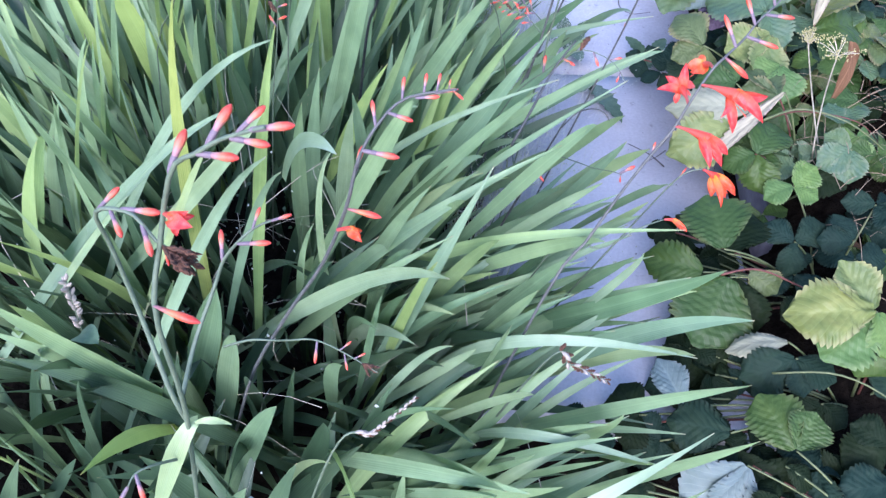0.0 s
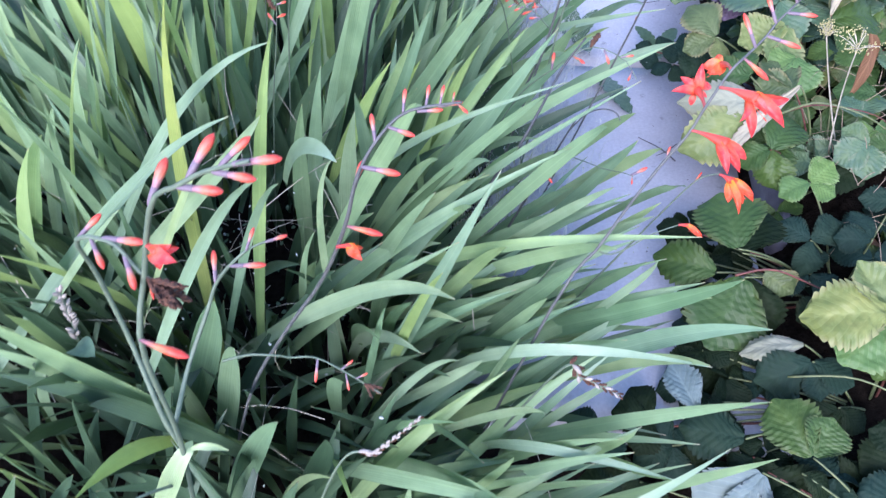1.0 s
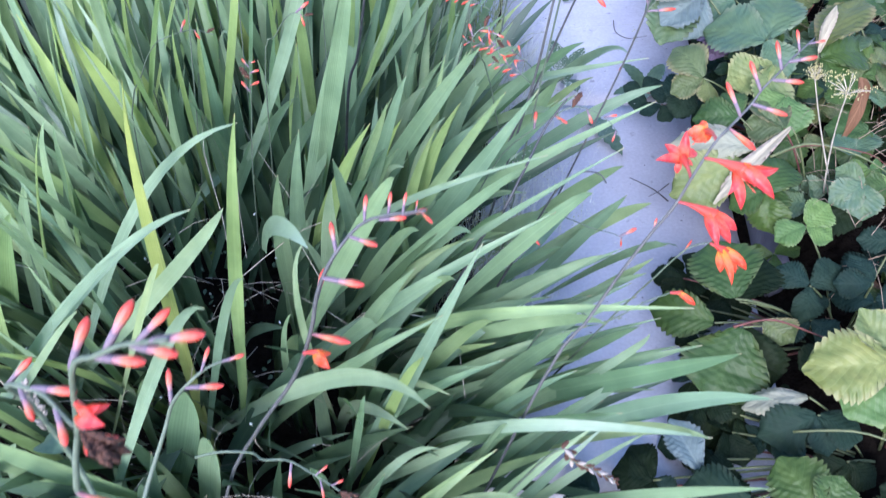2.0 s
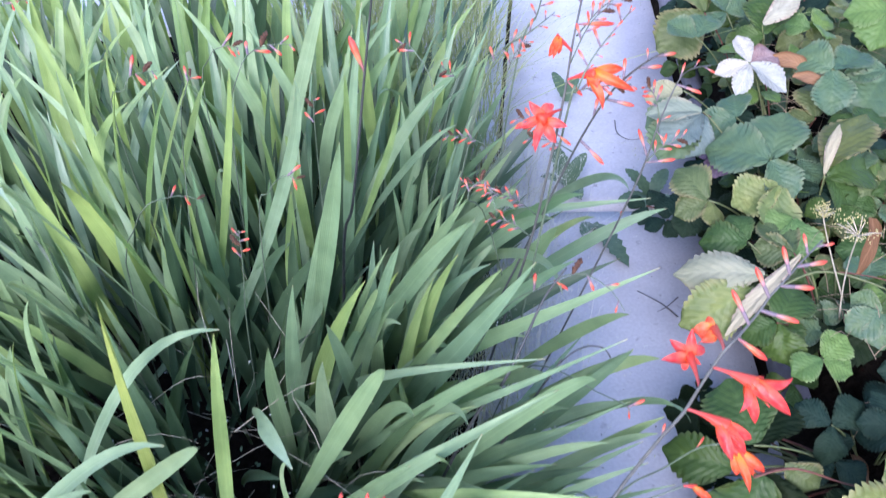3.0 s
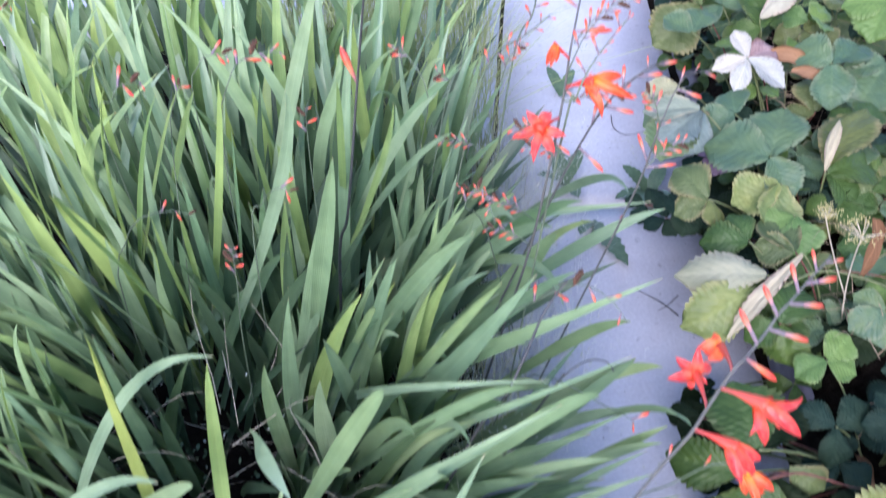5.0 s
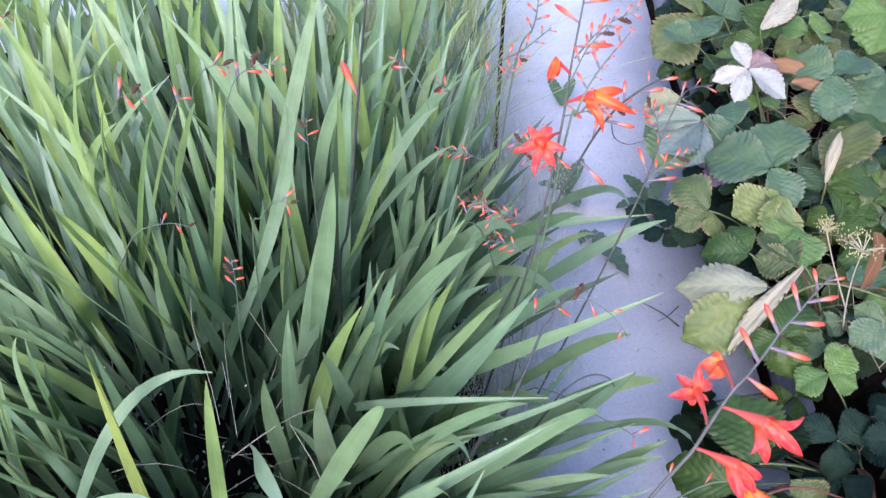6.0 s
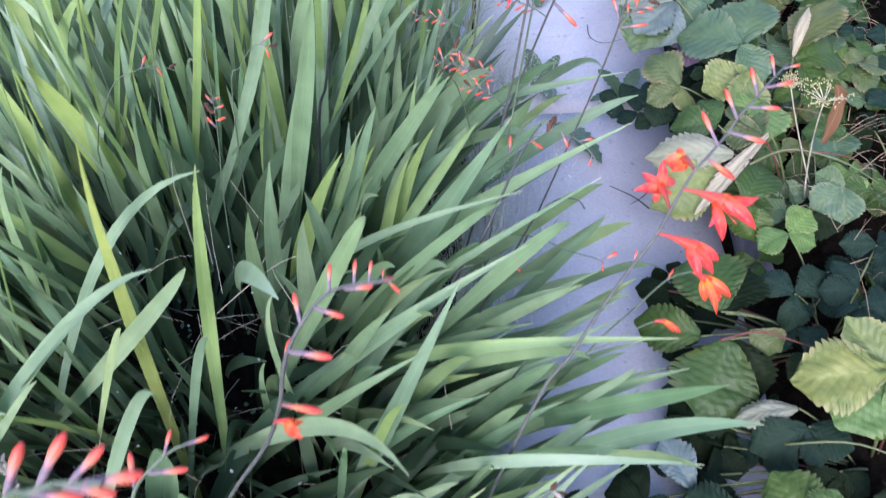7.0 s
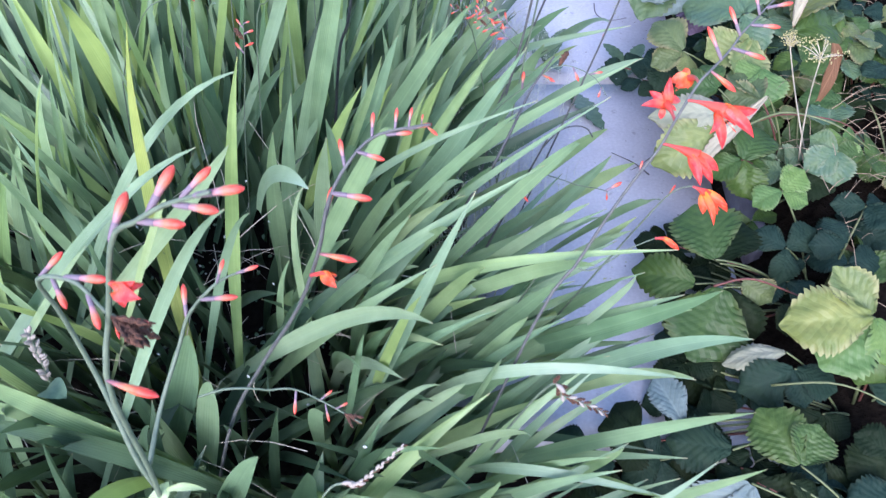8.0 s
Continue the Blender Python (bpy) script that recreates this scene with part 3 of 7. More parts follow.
blade((-0.108, 0.549, 0.020), (-0.017, 0.548, 0.310), (0.026, 0.459, 0.460), 0.0121, 2)
blade((-0.358, 0.514, 0.020), (-0.320, 0.422, 0.123), (-0.296, 0.344, 0.160), 0.0357, 1)
blade((-0.519, 0.379, 0.020), (-0.396, 0.367, 0.191), (-0.320, 0.339, 0.306), 0.0171, 3)
blade((-0.339, 0.420, 0.020), (-0.282, 0.447, 0.281), (-0.206, 0.380, 0.397), 0.0141, 3)
blade((-0.145, 0.425, 0.020), (-0.054, 0.449, 0.213), (-0.018, 0.408, 0.300), 0.0154, 3)
blade((-0.264, 0.364, 0.020), (-0.202, 0.345, 0.191), (-0.155, 0.324, 0.287), 0.0211, 0)
blade((0.165, 0.895, 0.020), (0.300, 0.778, 0.290), (0.273, 0.632, 0.400), 0.0118, 0)
blade((-0.571, 1.010, 0.020), (-0.636, 1.012, 0.301), (-0.648, 0.970, 0.394), 0.0383, 0)
blade((-0.655, 0.714, 0.020), (-0.546, 0.757, 0.336), (-0.437, 0.674, 0.440), 0.0278, 2)
blade((-0.626, 1.010, 0.020), (-0.567, 1.029, 0.285), (-0.520, 0.970, 0.374), 0.0223, 0)
blade((-0.555, 0.994, 0.020), (-0.334, 1.031, 0.241), (-0.249, 0.954, 0.324), 0.0191, 1)
blade((-0.436, 0.949, 0.020), (-0.366, 0.979, 0.347), (-0.321, 0.909, 0.465), 0.0238, 3)
blade((-0.236, 0.765, 0.020), (-0.096, 0.772, 0.308), (-0.053, 0.657, 0.420), 0.0179, 3)
blade((-0.190, 0.765, 0.020), (-0.033, 0.753, 0.340), (0.014, 0.607, 0.460), 0.0202, 0)
blade((-0.156, 0.720, 0.020), (0.019, 0.700, 0.317), (0.048, 0.561, 0.440), 0.0166, 0)
blade((-0.146, 0.790, 0.020), (0.030, 0.753, 0.353), (0.065, 0.581, 0.480), 0.0168, 1)
blade((-0.116, 0.766, 0.020), (0.063, 0.761, 0.318), (0.095, 0.651, 0.440), 0.0189, 0)
blade((-0.228, 0.827, 0.020), (-0.106, 0.860, 0.319), (-0.038, 0.787, 0.422), 0.0173, 0)
blade((-0.110, 0.635, 0.020), (0.055, 0.635, 0.300), (0.082, 0.526, 0.420), 0.0174, 0)
blade((-0.195, 0.742, 0.020), (-0.060, 0.769, 0.326), (0.009, 0.681, 0.440), 0.0191, 3)
blade((0.059, 0.909, 0.020), (0.252, 0.844, 0.260), (0.271, 0.745, 0.360), 0.0197, 1)
blade((0.048, 0.966, 0.020), (0.225, 0.914, 0.265), (0.249, 0.815, 0.360), 0.0205, 0)
blade((-0.087, 1.236, 0.020), (0.167, 1.010, 0.363), (0.158, 0.714, 0.500), 0.0152, 1)
blade((-0.110, 1.108, 0.020), (0.125, 1.018, 0.376), (0.160, 0.831, 0.500), 0.0208, 1)
blade((-0.089, 1.126, 0.020), (0.151, 1.046, 0.378), (0.197, 0.872, 0.500), 0.0213, 0)
blade((0.116, 1.403, 0.020), (0.295, 1.230, 0.319), (0.279, 1.009, 0.400), 0.0160, 1)
blade((-0.127, 1.161, 0.020), (0.090, 1.046, 0.407), (0.118, 0.814, 0.530), 0.0229, 1)
blade((0.023, 1.144, 0.020), (0.190, 1.082, 0.308), (0.225, 0.954, 0.400), 0.0144, 1)
blade((-0.042, 0.790, 0.020), (0.124, 0.780, 0.252), (0.165, 0.697, 0.340), 0.0152, 1)
blade((-0.103, 0.768, 0.020), (-0.043, 0.607, 0.356), (0.254, 0.512, 0.450), 0.0155, 0, 0.2)
blade((-0.140, 0.640, 0.020), (-0.117, 0.550, 0.464), (-0.063, 0.510, 0.545), 0.0110, 1)
blade((-0.416, 1.068, 0.020), (-0.319, 0.794, 0.588), (-0.213, 0.647, 0.722), 0.0196, 2)
blade((-0.410, 1.048, 0.020), (-0.302, 0.877, 0.473), (-0.246, 0.800, 0.579), 0.0110, 2)
blade((-0.429, 1.099, 0.020), (-0.280, 0.907, 0.466), (-0.227, 0.820, 0.570), 0.0106, 2)
blade((-0.440, 1.068, 0.020), (-0.220, 0.963, 0.546), (-0.172, 0.900, 0.672), 0.0125, 2)
blade((-0.397, 1.177, 0.020), (-0.199, 0.931, 0.538), (-0.142, 0.820, 0.663), 0.0102, 0)
blade((-0.335, 1.312, 0.020), (-0.226, 1.087, 0.454), (-0.192, 0.986, 0.554), 0.0106, 2)
blade((-0.430, 1.031, 0.020), (-0.086, 0.868, 0.595), (-0.091, 0.850, 0.680), 0.0165, 1)
blade((-0.236, 1.136, 0.020), (-0.146, 0.965, 0.549), (-0.149, 0.950, 0.557), 0.0186, 2)
blade((-0.243, 0.967, 0.020), (-0.074, 0.818, 0.544), (-0.035, 0.750, 0.665), 0.0218, 0)
blade((-0.200, 1.206, 0.020), (-0.084, 1.035, 0.556), (-0.079, 1.020, 0.595), 0.0104, 2)
blade((-0.253, 1.164, 0.020), (-0.017, 0.998, 0.504), (-0.001, 0.920, 0.615), 0.0102, 2)
blade((-0.249, 1.259, 0.020), (-0.026, 1.067, 0.505), (0.048, 0.930, 0.618), 0.0188, 1)
blade((-0.244, 1.301, 0.020), (-0.011, 1.045, 0.477), (0.060, 0.900, 0.585), 0.0114, 1)
blade((-0.207, 0.991, 0.020), (-0.035, 0.778, 0.465), (-0.007, 0.660, 0.570), 0.0093, 0)
blade((-0.420, 1.030, 0.020), (-0.266, 0.616, 0.825), (-0.214, 0.580, 0.734), 0.0090, 1)
blade((-0.547, 1.000, 0.020), (-0.336, 0.689, 0.605), (-0.226, 0.550, 0.695), 0.0090, 1)
blade((-0.658, 1.072, 0.020), (-0.411, 0.815, 0.528), (-0.306, 0.700, 0.652), 0.0139, 0)
blade((-0.663, 1.092, 0.020), (-0.400, 0.835, 0.484), (-0.317, 0.720, 0.596), 0.0160, 0)
blade((-0.706, 1.250, 0.020), (-0.464, 0.939, 0.570), (-0.354, 0.800, 0.653), 0.0124, 2)
blade((-0.785, 1.270, 0.020), (-0.445, 0.959, 0.625), (-0.349, 0.820, 0.697), 0.0115, 2)
blade((-0.574, 1.197, 0.020), (-0.411, 0.951, 0.577), (-0.316, 0.840, 0.712), 0.0191, 0)
blade((-0.572, 1.184, 0.020), (-0.412, 1.001, 0.543), (-0.302, 0.920, 0.669), 0.0146, 2)
blade((-0.604, 1.184, 0.020), (-0.357, 1.001, 0.531), (-0.252, 0.920, 0.652), 0.0117, 2)
blade((-0.644, 1.260, 0.020), (-0.340, 1.046, 0.521), (-0.244, 0.950, 0.637), 0.0122, 2)
blade((-0.615, 1.320, 0.020), (-0.327, 1.098, 0.513), (-0.228, 0.960, 0.631), 0.0157, 2)
blade((-0.114, 0.922, 0.020), (-0.019, 0.758, 0.272), (0.134, 0.725, 0.534), 0.0310, 1, 0.1)
blade((-0.162, 0.972, 0.020), (-0.127, 0.746, 0.357), (0.130, 0.571, 0.574), 0.0110, 1)
blade((-0.225, 0.790, 0.020), (0.068, 0.668, 0.453), (0.114, 0.580, 0.556), 0.0144, 0)
blade((-0.261, 0.681, 0.020), (-0.007, 0.632, 0.520), (-0.001, 0.600, 0.531), 0.0206, 0)
blade((-0.098, 0.744, 0.020), (0.166, 0.651, 0.472), (0.176, 0.610, 0.497), 0.0178, 0)
blade((-0.125, 0.752, 0.020), (0.158, 0.595, 0.370), (0.179, 0.500, 0.446), 0.0178, 0)
blade((-0.254, 0.634, 0.020), (-0.165, 0.550, 0.257), (0.035, 0.553, 0.398), 0.0170, 0)
blade((-0.129, 0.555, 0.020), (-0.040, 0.508, 0.260), (0.076, 0.577, 0.472), 0.0200, 1, 0.1)
blade((-0.226, 0.688, 0.020), (-0.124, 0.569, 0.337), (0.151, 0.640, 0.450), 0.0200, 0, 0.45)
blade((0.008, 0.958, 0.020), (-0.048, 0.671, 0.314), (0.199, 0.610, 0.548), 0.0110, 1)
blade((0.112, 0.668, 0.020), (0.225, 0.524, 0.378), (0.217, 0.500, 0.431), 0.0101, 1)
blade((0.092, 0.662, 0.020), (0.264, 0.572, 0.292), (0.291, 0.530, 0.342), 0.0123, 1)
blade((-0.697, 0.677, 0.020), (-0.284, 0.528, 0.484), (-0.174, 0.460, 0.593), 0.0107, 1)
blade((-0.613, 0.671, 0.020), (-0.155, 0.549, 0.517), (-0.100, 0.476, 0.613), 0.0170, 1)
blade((-0.665, 0.632, 0.020), (-0.302, 0.492, 0.461), (-0.209, 0.430, 0.562), 0.0090, 1)
blade((-0.483, 0.632, 0.020), (-0.157, 0.467, 0.584), (-0.147, 0.450, 0.586), 0.0090, 1)
blade((-0.600, 0.766, 0.020), (-0.374, 0.638, 0.498), (-0.279, 0.580, 0.611), 0.0164, 2)
blade((-0.605, 0.846, 0.020), (-0.382, 0.718, 0.436), (-0.330, 0.660, 0.543), 0.0137, 2)
blade((-0.462, 0.422, 0.020), (-0.433, 0.383, 0.224), (-0.407, 0.360, 0.317), 0.0162, 0)
blade((-0.020, 1.100, 0.020), (0.263, 1.137, 0.242), (0.368, 1.130, 0.267), 0.0237, 0)
blade((0.008, 1.062, 0.020), (-0.036, 0.760, 0.327), (0.254, 0.734, 0.509), 0.0215, 0, 0.3)
blade((0.007, 0.691, 0.020), (0.098, 0.636, 0.233), (0.153, 0.600, 0.348), 0.0144, 3)
blade((-0.149, 0.533, 0.020), (0.043, 0.481, 0.285), (0.060, 0.450, 0.342), 0.0151, 1)
blade((-0.129, 0.275, 0.494), (-0.118, 0.276, 0.502), (-0.106, 0.278, 0.488), 0.0055, 1, 0.1)
blade((-0.603, 0.781, 0.020), (-0.394, 0.642, 0.452), (-0.340, 0.580, 0.553), 0.0124, 0)
blade((-0.554, 0.860, 0.020), (-0.412, 0.646, 0.475), (-0.360, 0.550, 0.583), 0.0170, 0)
blade((-0.103, 1.111, 0.020), (0.066, 1.023, 0.365), (0.126, 0.980, 0.436), 0.0212, 1)
blade((-0.170, 1.042, 0.020), (-0.005, 0.967, 0.348), (0.065, 0.920, 0.469), 0.0188, 0)
blade((-0.169, 0.895, 0.020), (-0.030, 0.800, 0.467), (-0.000, 0.760, 0.535), 0.0146, 1)
blade((-0.255, 0.506, 0.020), (-0.024, 0.378, 0.254), (0.113, 0.320, 0.303), 0.0249, 0)
blade((-0.067, 0.983, 0.020), (0.117, 0.822, 0.414), (0.174, 0.750, 0.510), 0.0173, 1)
blade((-0.151, 0.884, 0.020), (0.054, 0.758, 0.447), (0.101, 0.700, 0.550), 0.0136, 0)
blade((-0.050, 0.781, 0.020), (0.152, 0.642, 0.365), (0.185, 0.580, 0.448), 0.0141, 1)
blade((-0.130, 0.280, 0.490), (-0.138, 0.268, 0.500), (-0.182, 0.238, 0.391), 0.0150, 1, 0.1)
blade((-0.130, 0.450, 0.020), (-0.302, 0.413, 0.351), (-0.363, 0.400, 0.472), 0.0240, 0, 0.08)
blade((-0.120, 0.440, 0.020), (-0.279, 0.415, 0.338), (-0.362, 0.380, 0.412), 0.0260, 3, 0.08)
blade((-0.160, 0.470, 0.020), (-0.317, 0.409, 0.372), (-0.379, 0.400, 0.426), 0.0180, 0, 0.08)
blade((-0.579, 0.645, 0.020), (-0.477, 0.595, 0.367), (-0.375, 0.574, 0.503), 0.0250, 2, 0.08)
blade((-0.497, 0.765, 0.020), (-0.426, 0.715, 0.462), (-0.355, 0.694, 0.547), 0.0200, 0, 0.08)
blade((-0.462, 0.768, 0.020), (-0.408, 0.719, 0.417), (-0.354, 0.700, 0.538), 0.0180, 0, 0.08)
blade((-0.397, 0.832, 0.020), (-0.391, 0.711, 0.420), (-0.384, 0.620, 0.583), 0.0260, 0, 0.08)
blade((-0.418, 0.730, 0.020), (-0.389, 0.625, 0.471), (-0.360, 0.550, 0.583), 0.0200, 0, 0.08)
blade((-0.430, 0.628, 0.020), (-0.395, 0.539, 0.413), (-0.359, 0.480, 0.527), 0.0200, 0, 0.08)
blade((-0.378, 0.624, 0.020), (-0.353, 0.567, 0.397), (-0.328, 0.540, 0.506), 0.0160, 0, 0.08)
blade((-0.155, 0.730, 0.020), (-0.070, 0.625, 0.305), (0.015, 0.550, 0.469), 0.0180, 0, 0.08)
blade((-0.178, 0.684, 0.360), (-0.112, 0.574, 0.535), (-0.058, 0.500, 0.548), 0.0195, 1, 0.1)
blade((-0.017, 0.610, 0.020), (0.029, 0.442, 0.429), (0.290, 0.474, 0.300), 0.0135, 1, 0.1)
blade((0.061, 0.477, 0.020), (0.092, 0.421, 0.273), (0.250, 0.519, 0.240), 0.0110, 1, 0.1)
blade((0.039, 0.420, 0.020), (0.058, 0.332, 0.288), (0.220, 0.428, 0.260), 0.0130, 1, 0.1)
blade((0.036, 0.510, 0.020), (0.047, 0.365, 0.389), (0.249, 0.370, 0.260), 0.0120, 1, 0.1)
blade((0.081, 0.508, 0.020), (0.070, 0.417, 0.226), (0.194, 0.492, 0.300), 0.0120, 1, 0.1)
blade((0.061, 0.397, 0.020), (0.069, 0.231, 0.346), (0.275, 0.365, 0.340), 0.0140, 1, 0.1)


def in_gap(p):
    """The dark hollow in the middle of the clump, open towards the camera's side."""
    a, d = Vector((-0.37, 0.92, 0.0)), Vector((0.25, -0.36, 0.52))
    f = min(1, max(0, (p - a).dot(d) / d.length_squared))
    return (p - a - d * f).length < 0.055


def filler_blades():
    """The lower, inner leaves of the clump; shade from those above is coloured in."""
    r = random.Random(21)
    n = 0
    while n < 420:
        x, y = r.gauss(-0.42, 0.36), r.gauss(1.0, 0.36)
        if x > -0.10 + 0.12 * (y - 0.5) or y < 0.42 or x < -1.4 or y > 1.9:
            continue
        out_x, out_y = x + 0.38, y - 0.92
        lean = Vector((0.42 * out_x + (0.28 * max(0, x + 0.30)) + r.gauss(0.02, 0.07), 0.30 * out_y + r.gauss(-0.02, 0.07), 0))
        tall = r.uniform(0.30, 0.50) - 0.55 * max(0, lean.x - 0.06)
        b = Vector((x, y, 0.0))
        t = b + lean + Vector((0, 0, tall))
        c = b + lean * 0.32 + Vector((0, 0, tall * 0.62))
        if t.x > 0.03 + 0.08 * y and y > 0.55 and r.random() < 0.7:
            continue
        if any(in_gap(bez(b, c, t, k / 6)) for k in range(7)):
            continue
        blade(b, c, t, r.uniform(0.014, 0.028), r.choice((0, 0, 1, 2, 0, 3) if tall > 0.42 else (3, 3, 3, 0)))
        n += 1


def front_blades():
    """Short leaves at the foot of the clump, and those that arch out over the path."""
    r = random.Random(22)
    for _ in range(75):
        b = Vector((r.uniform(-0.75, -0.08), r.uniform(0.20, 0.52), 0.0))
        lean = Vector((0.3 * (b.x + 0.3) + r.gauss(0.02, 0.13), r.gauss(0.0, 0.10), 0))
        tall = r.uniform(0.16, 0.36)
        t = b + lean + Vector((0, 0, tall))
        # mostly the shade-painted green: the near foot is dimmed by colour
        blade(b, b + lean * 0.35 + Vector((0, 0, tall * 0.65)), t, r.uniform(0.018, 0.032), r.choice((3, 3, 0, 3, 3)))
    for _ in range(66):
        b = Vector((r.uniform(-0.16, 0.0), r.uniform(0.26, 0.74), 0.0))
        lean = Vector((r.uniform(0.16, 0.34), r.gauss(-0.01, 0.07), 0))
        tall = r.uniform(0.14, 0.34)
        t = b + lean + Vector((0, 0, tall))
        blade(b, b + lean * 0.38 + Vector((0, 0, tall * 0.72)), t, r.uniform(0.013, 0.022), r.choice((0, 0, 1, 0, 3)))
    for _ in range(62):
        y = r.uniform(0.72, 1.6)
        b = Vector((-0.06 + 0.06 * y - abs(r.gauss(0, 0.07)), y, 0.0))
        lean = Vector((r.uniform(-0.02, 0.15), r.gauss(-0.03, 0.07), 0))
        tall = r.uniform(0.20, 0.46)
        t = b + lean + Vector((0, 0, tall))
        blade(b, b + lean * 0.3 + Vector((0, 0, tall * 0.7)), t, r.uniform(0.012, 0.022), r.choice((1, 1, 1, 0, 2)))


def path_blades():
    """Long pale leaves that lean from the clump over the slab, in layers."""
    r = random.Random(61)
    for k in range(46):
        y = r.uniform(0.60, 1.0) if k < 22 else r.uniform(0.8, 1.55)
        b = Vector((-0.10 + 0.05 * y - abs(r.gauss(0, 0.07)), y, 0.0))
        out = r.uniform(0.10, 0.22) * (1.15 - 0.25 * y)
        lean = Vector((out, r.uniform(-0.16, 0.02), 0))
        tall = r.uniform(0.30, 0.46) - 0.35 * out
        t = b + lean + Vector((0, 0, tall))
        blade(b, b + lean * 0.35 + Vector((0, 0, tall * r.uniform(0.70, 0.95))), t, r.uniform(0.014, 0.024), r.choice((1, 1, 1, 0, 1)))


def far_blades():
    """Leaves at the back of the clump, towards the paving."""
    r = random.Random(5)
    for _ in range(190):
        x, y = r.uniform(-1.7, -0.05), r.uniform(1.15, 2.15)
        b = Vector((x, y, 0.0))
        t = b + Vector((r.gauss(0.05, 0.12), r.gauss(0.02, 0.1), r.uniform(0.42, 0.68)))
        c = b + Vector((r.gauss(0, 0.02), r.gauss(0, 0.02), 0.4))
        blade(b, c, t, r.uniform(0.014, 0.028), r.choice((0, 0, 2, 2, 1, 3)))


def paving_blades():
    """A last row of leaves in front of the paving."""
    r = random.Random(6)
    for _ in range(150):
        b = Vector((r.uniform(-2.3, -0.5), r.uniform(2.0, 2.65), 0.0))
        t = b + Vector((r.gauss(0.0, 0.12), r.gauss(0.0, 0.1), r.uniform(0.3, 0.6)))
        blade(b, b + Vector((0, 0, 0.3)), t, r.uniform(0.014, 0.028), r.choice((0, 2, 2, 1)), steps=10)


def upright_blades():
    """Long straight leaves that stand above the rest in the middle of the clump."""
    r = random.Random(33)
    for _ in range(34):
        x, y = r.uniform(-0.72, -0.06), r.uniform(0.95, 1.5)
        b = Vector((x, y, 0.0))
        lean = Vector((0.30 * (x + 0.38) + r.gauss(0.03, 0.06), 0.25 * (y - 0.92) + r.gauss(0, 0.06), 0))
        tall = r.uniform(0.50, 0.66) - 0.25 * max(0, x + 0.25)
        t = b + lean + Vector((0, 0, tall))
        c = b + lean * 0.35 + Vector((0, 0, tall * 0.6))
        if any(in_gap(bez(b, c, t, k / 6)) for k in range(7)):
            continue
        blade(b, c, t, r.uniform(0.015, 0.025), r.choice((0, 0, 3, 2, 1, 0)))


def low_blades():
    """Short inner leaves near the ground, shade-coloured, that close the foot of the clump."""
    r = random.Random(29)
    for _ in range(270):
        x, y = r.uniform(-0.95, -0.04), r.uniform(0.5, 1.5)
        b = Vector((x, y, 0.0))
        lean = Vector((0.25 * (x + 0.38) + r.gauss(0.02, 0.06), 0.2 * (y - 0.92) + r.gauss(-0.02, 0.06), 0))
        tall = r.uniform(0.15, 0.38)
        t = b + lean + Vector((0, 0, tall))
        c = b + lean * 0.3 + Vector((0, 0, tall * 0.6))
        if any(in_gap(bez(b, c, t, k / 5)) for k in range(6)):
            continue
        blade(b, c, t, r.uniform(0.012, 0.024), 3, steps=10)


def hollow_blades():
    """A few thin leaves in the hollow, mostly in the green with painted shade."""
    r = random.Random(27)
    for _ in range(22):
        b = Vector((r.gauss(-0.27, 0.11), r.gauss(0.80, 0.13), 0.0))
        lean = Vector((r.gauss(0.03, 0.09), r.gauss(-0.02, 0.08), 0))
        tall = r.uniform(0.14, 0.34)
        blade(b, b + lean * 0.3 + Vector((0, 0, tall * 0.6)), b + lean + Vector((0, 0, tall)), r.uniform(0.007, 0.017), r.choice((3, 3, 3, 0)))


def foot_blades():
    """Short leaves at the clump's near foot, under the flower stalks, mostly shade-coloured."""
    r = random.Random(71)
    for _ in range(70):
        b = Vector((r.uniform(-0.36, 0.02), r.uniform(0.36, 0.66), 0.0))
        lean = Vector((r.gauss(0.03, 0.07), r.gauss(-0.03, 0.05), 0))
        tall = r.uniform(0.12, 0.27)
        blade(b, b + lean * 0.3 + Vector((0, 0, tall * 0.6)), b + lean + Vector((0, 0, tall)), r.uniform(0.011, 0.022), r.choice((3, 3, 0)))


filler_blades()
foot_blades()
hollow_blades()
upright_blades()
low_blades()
paving_blades()
front_blades()
path_blades()
far_blades()

# ---- strawberries ----


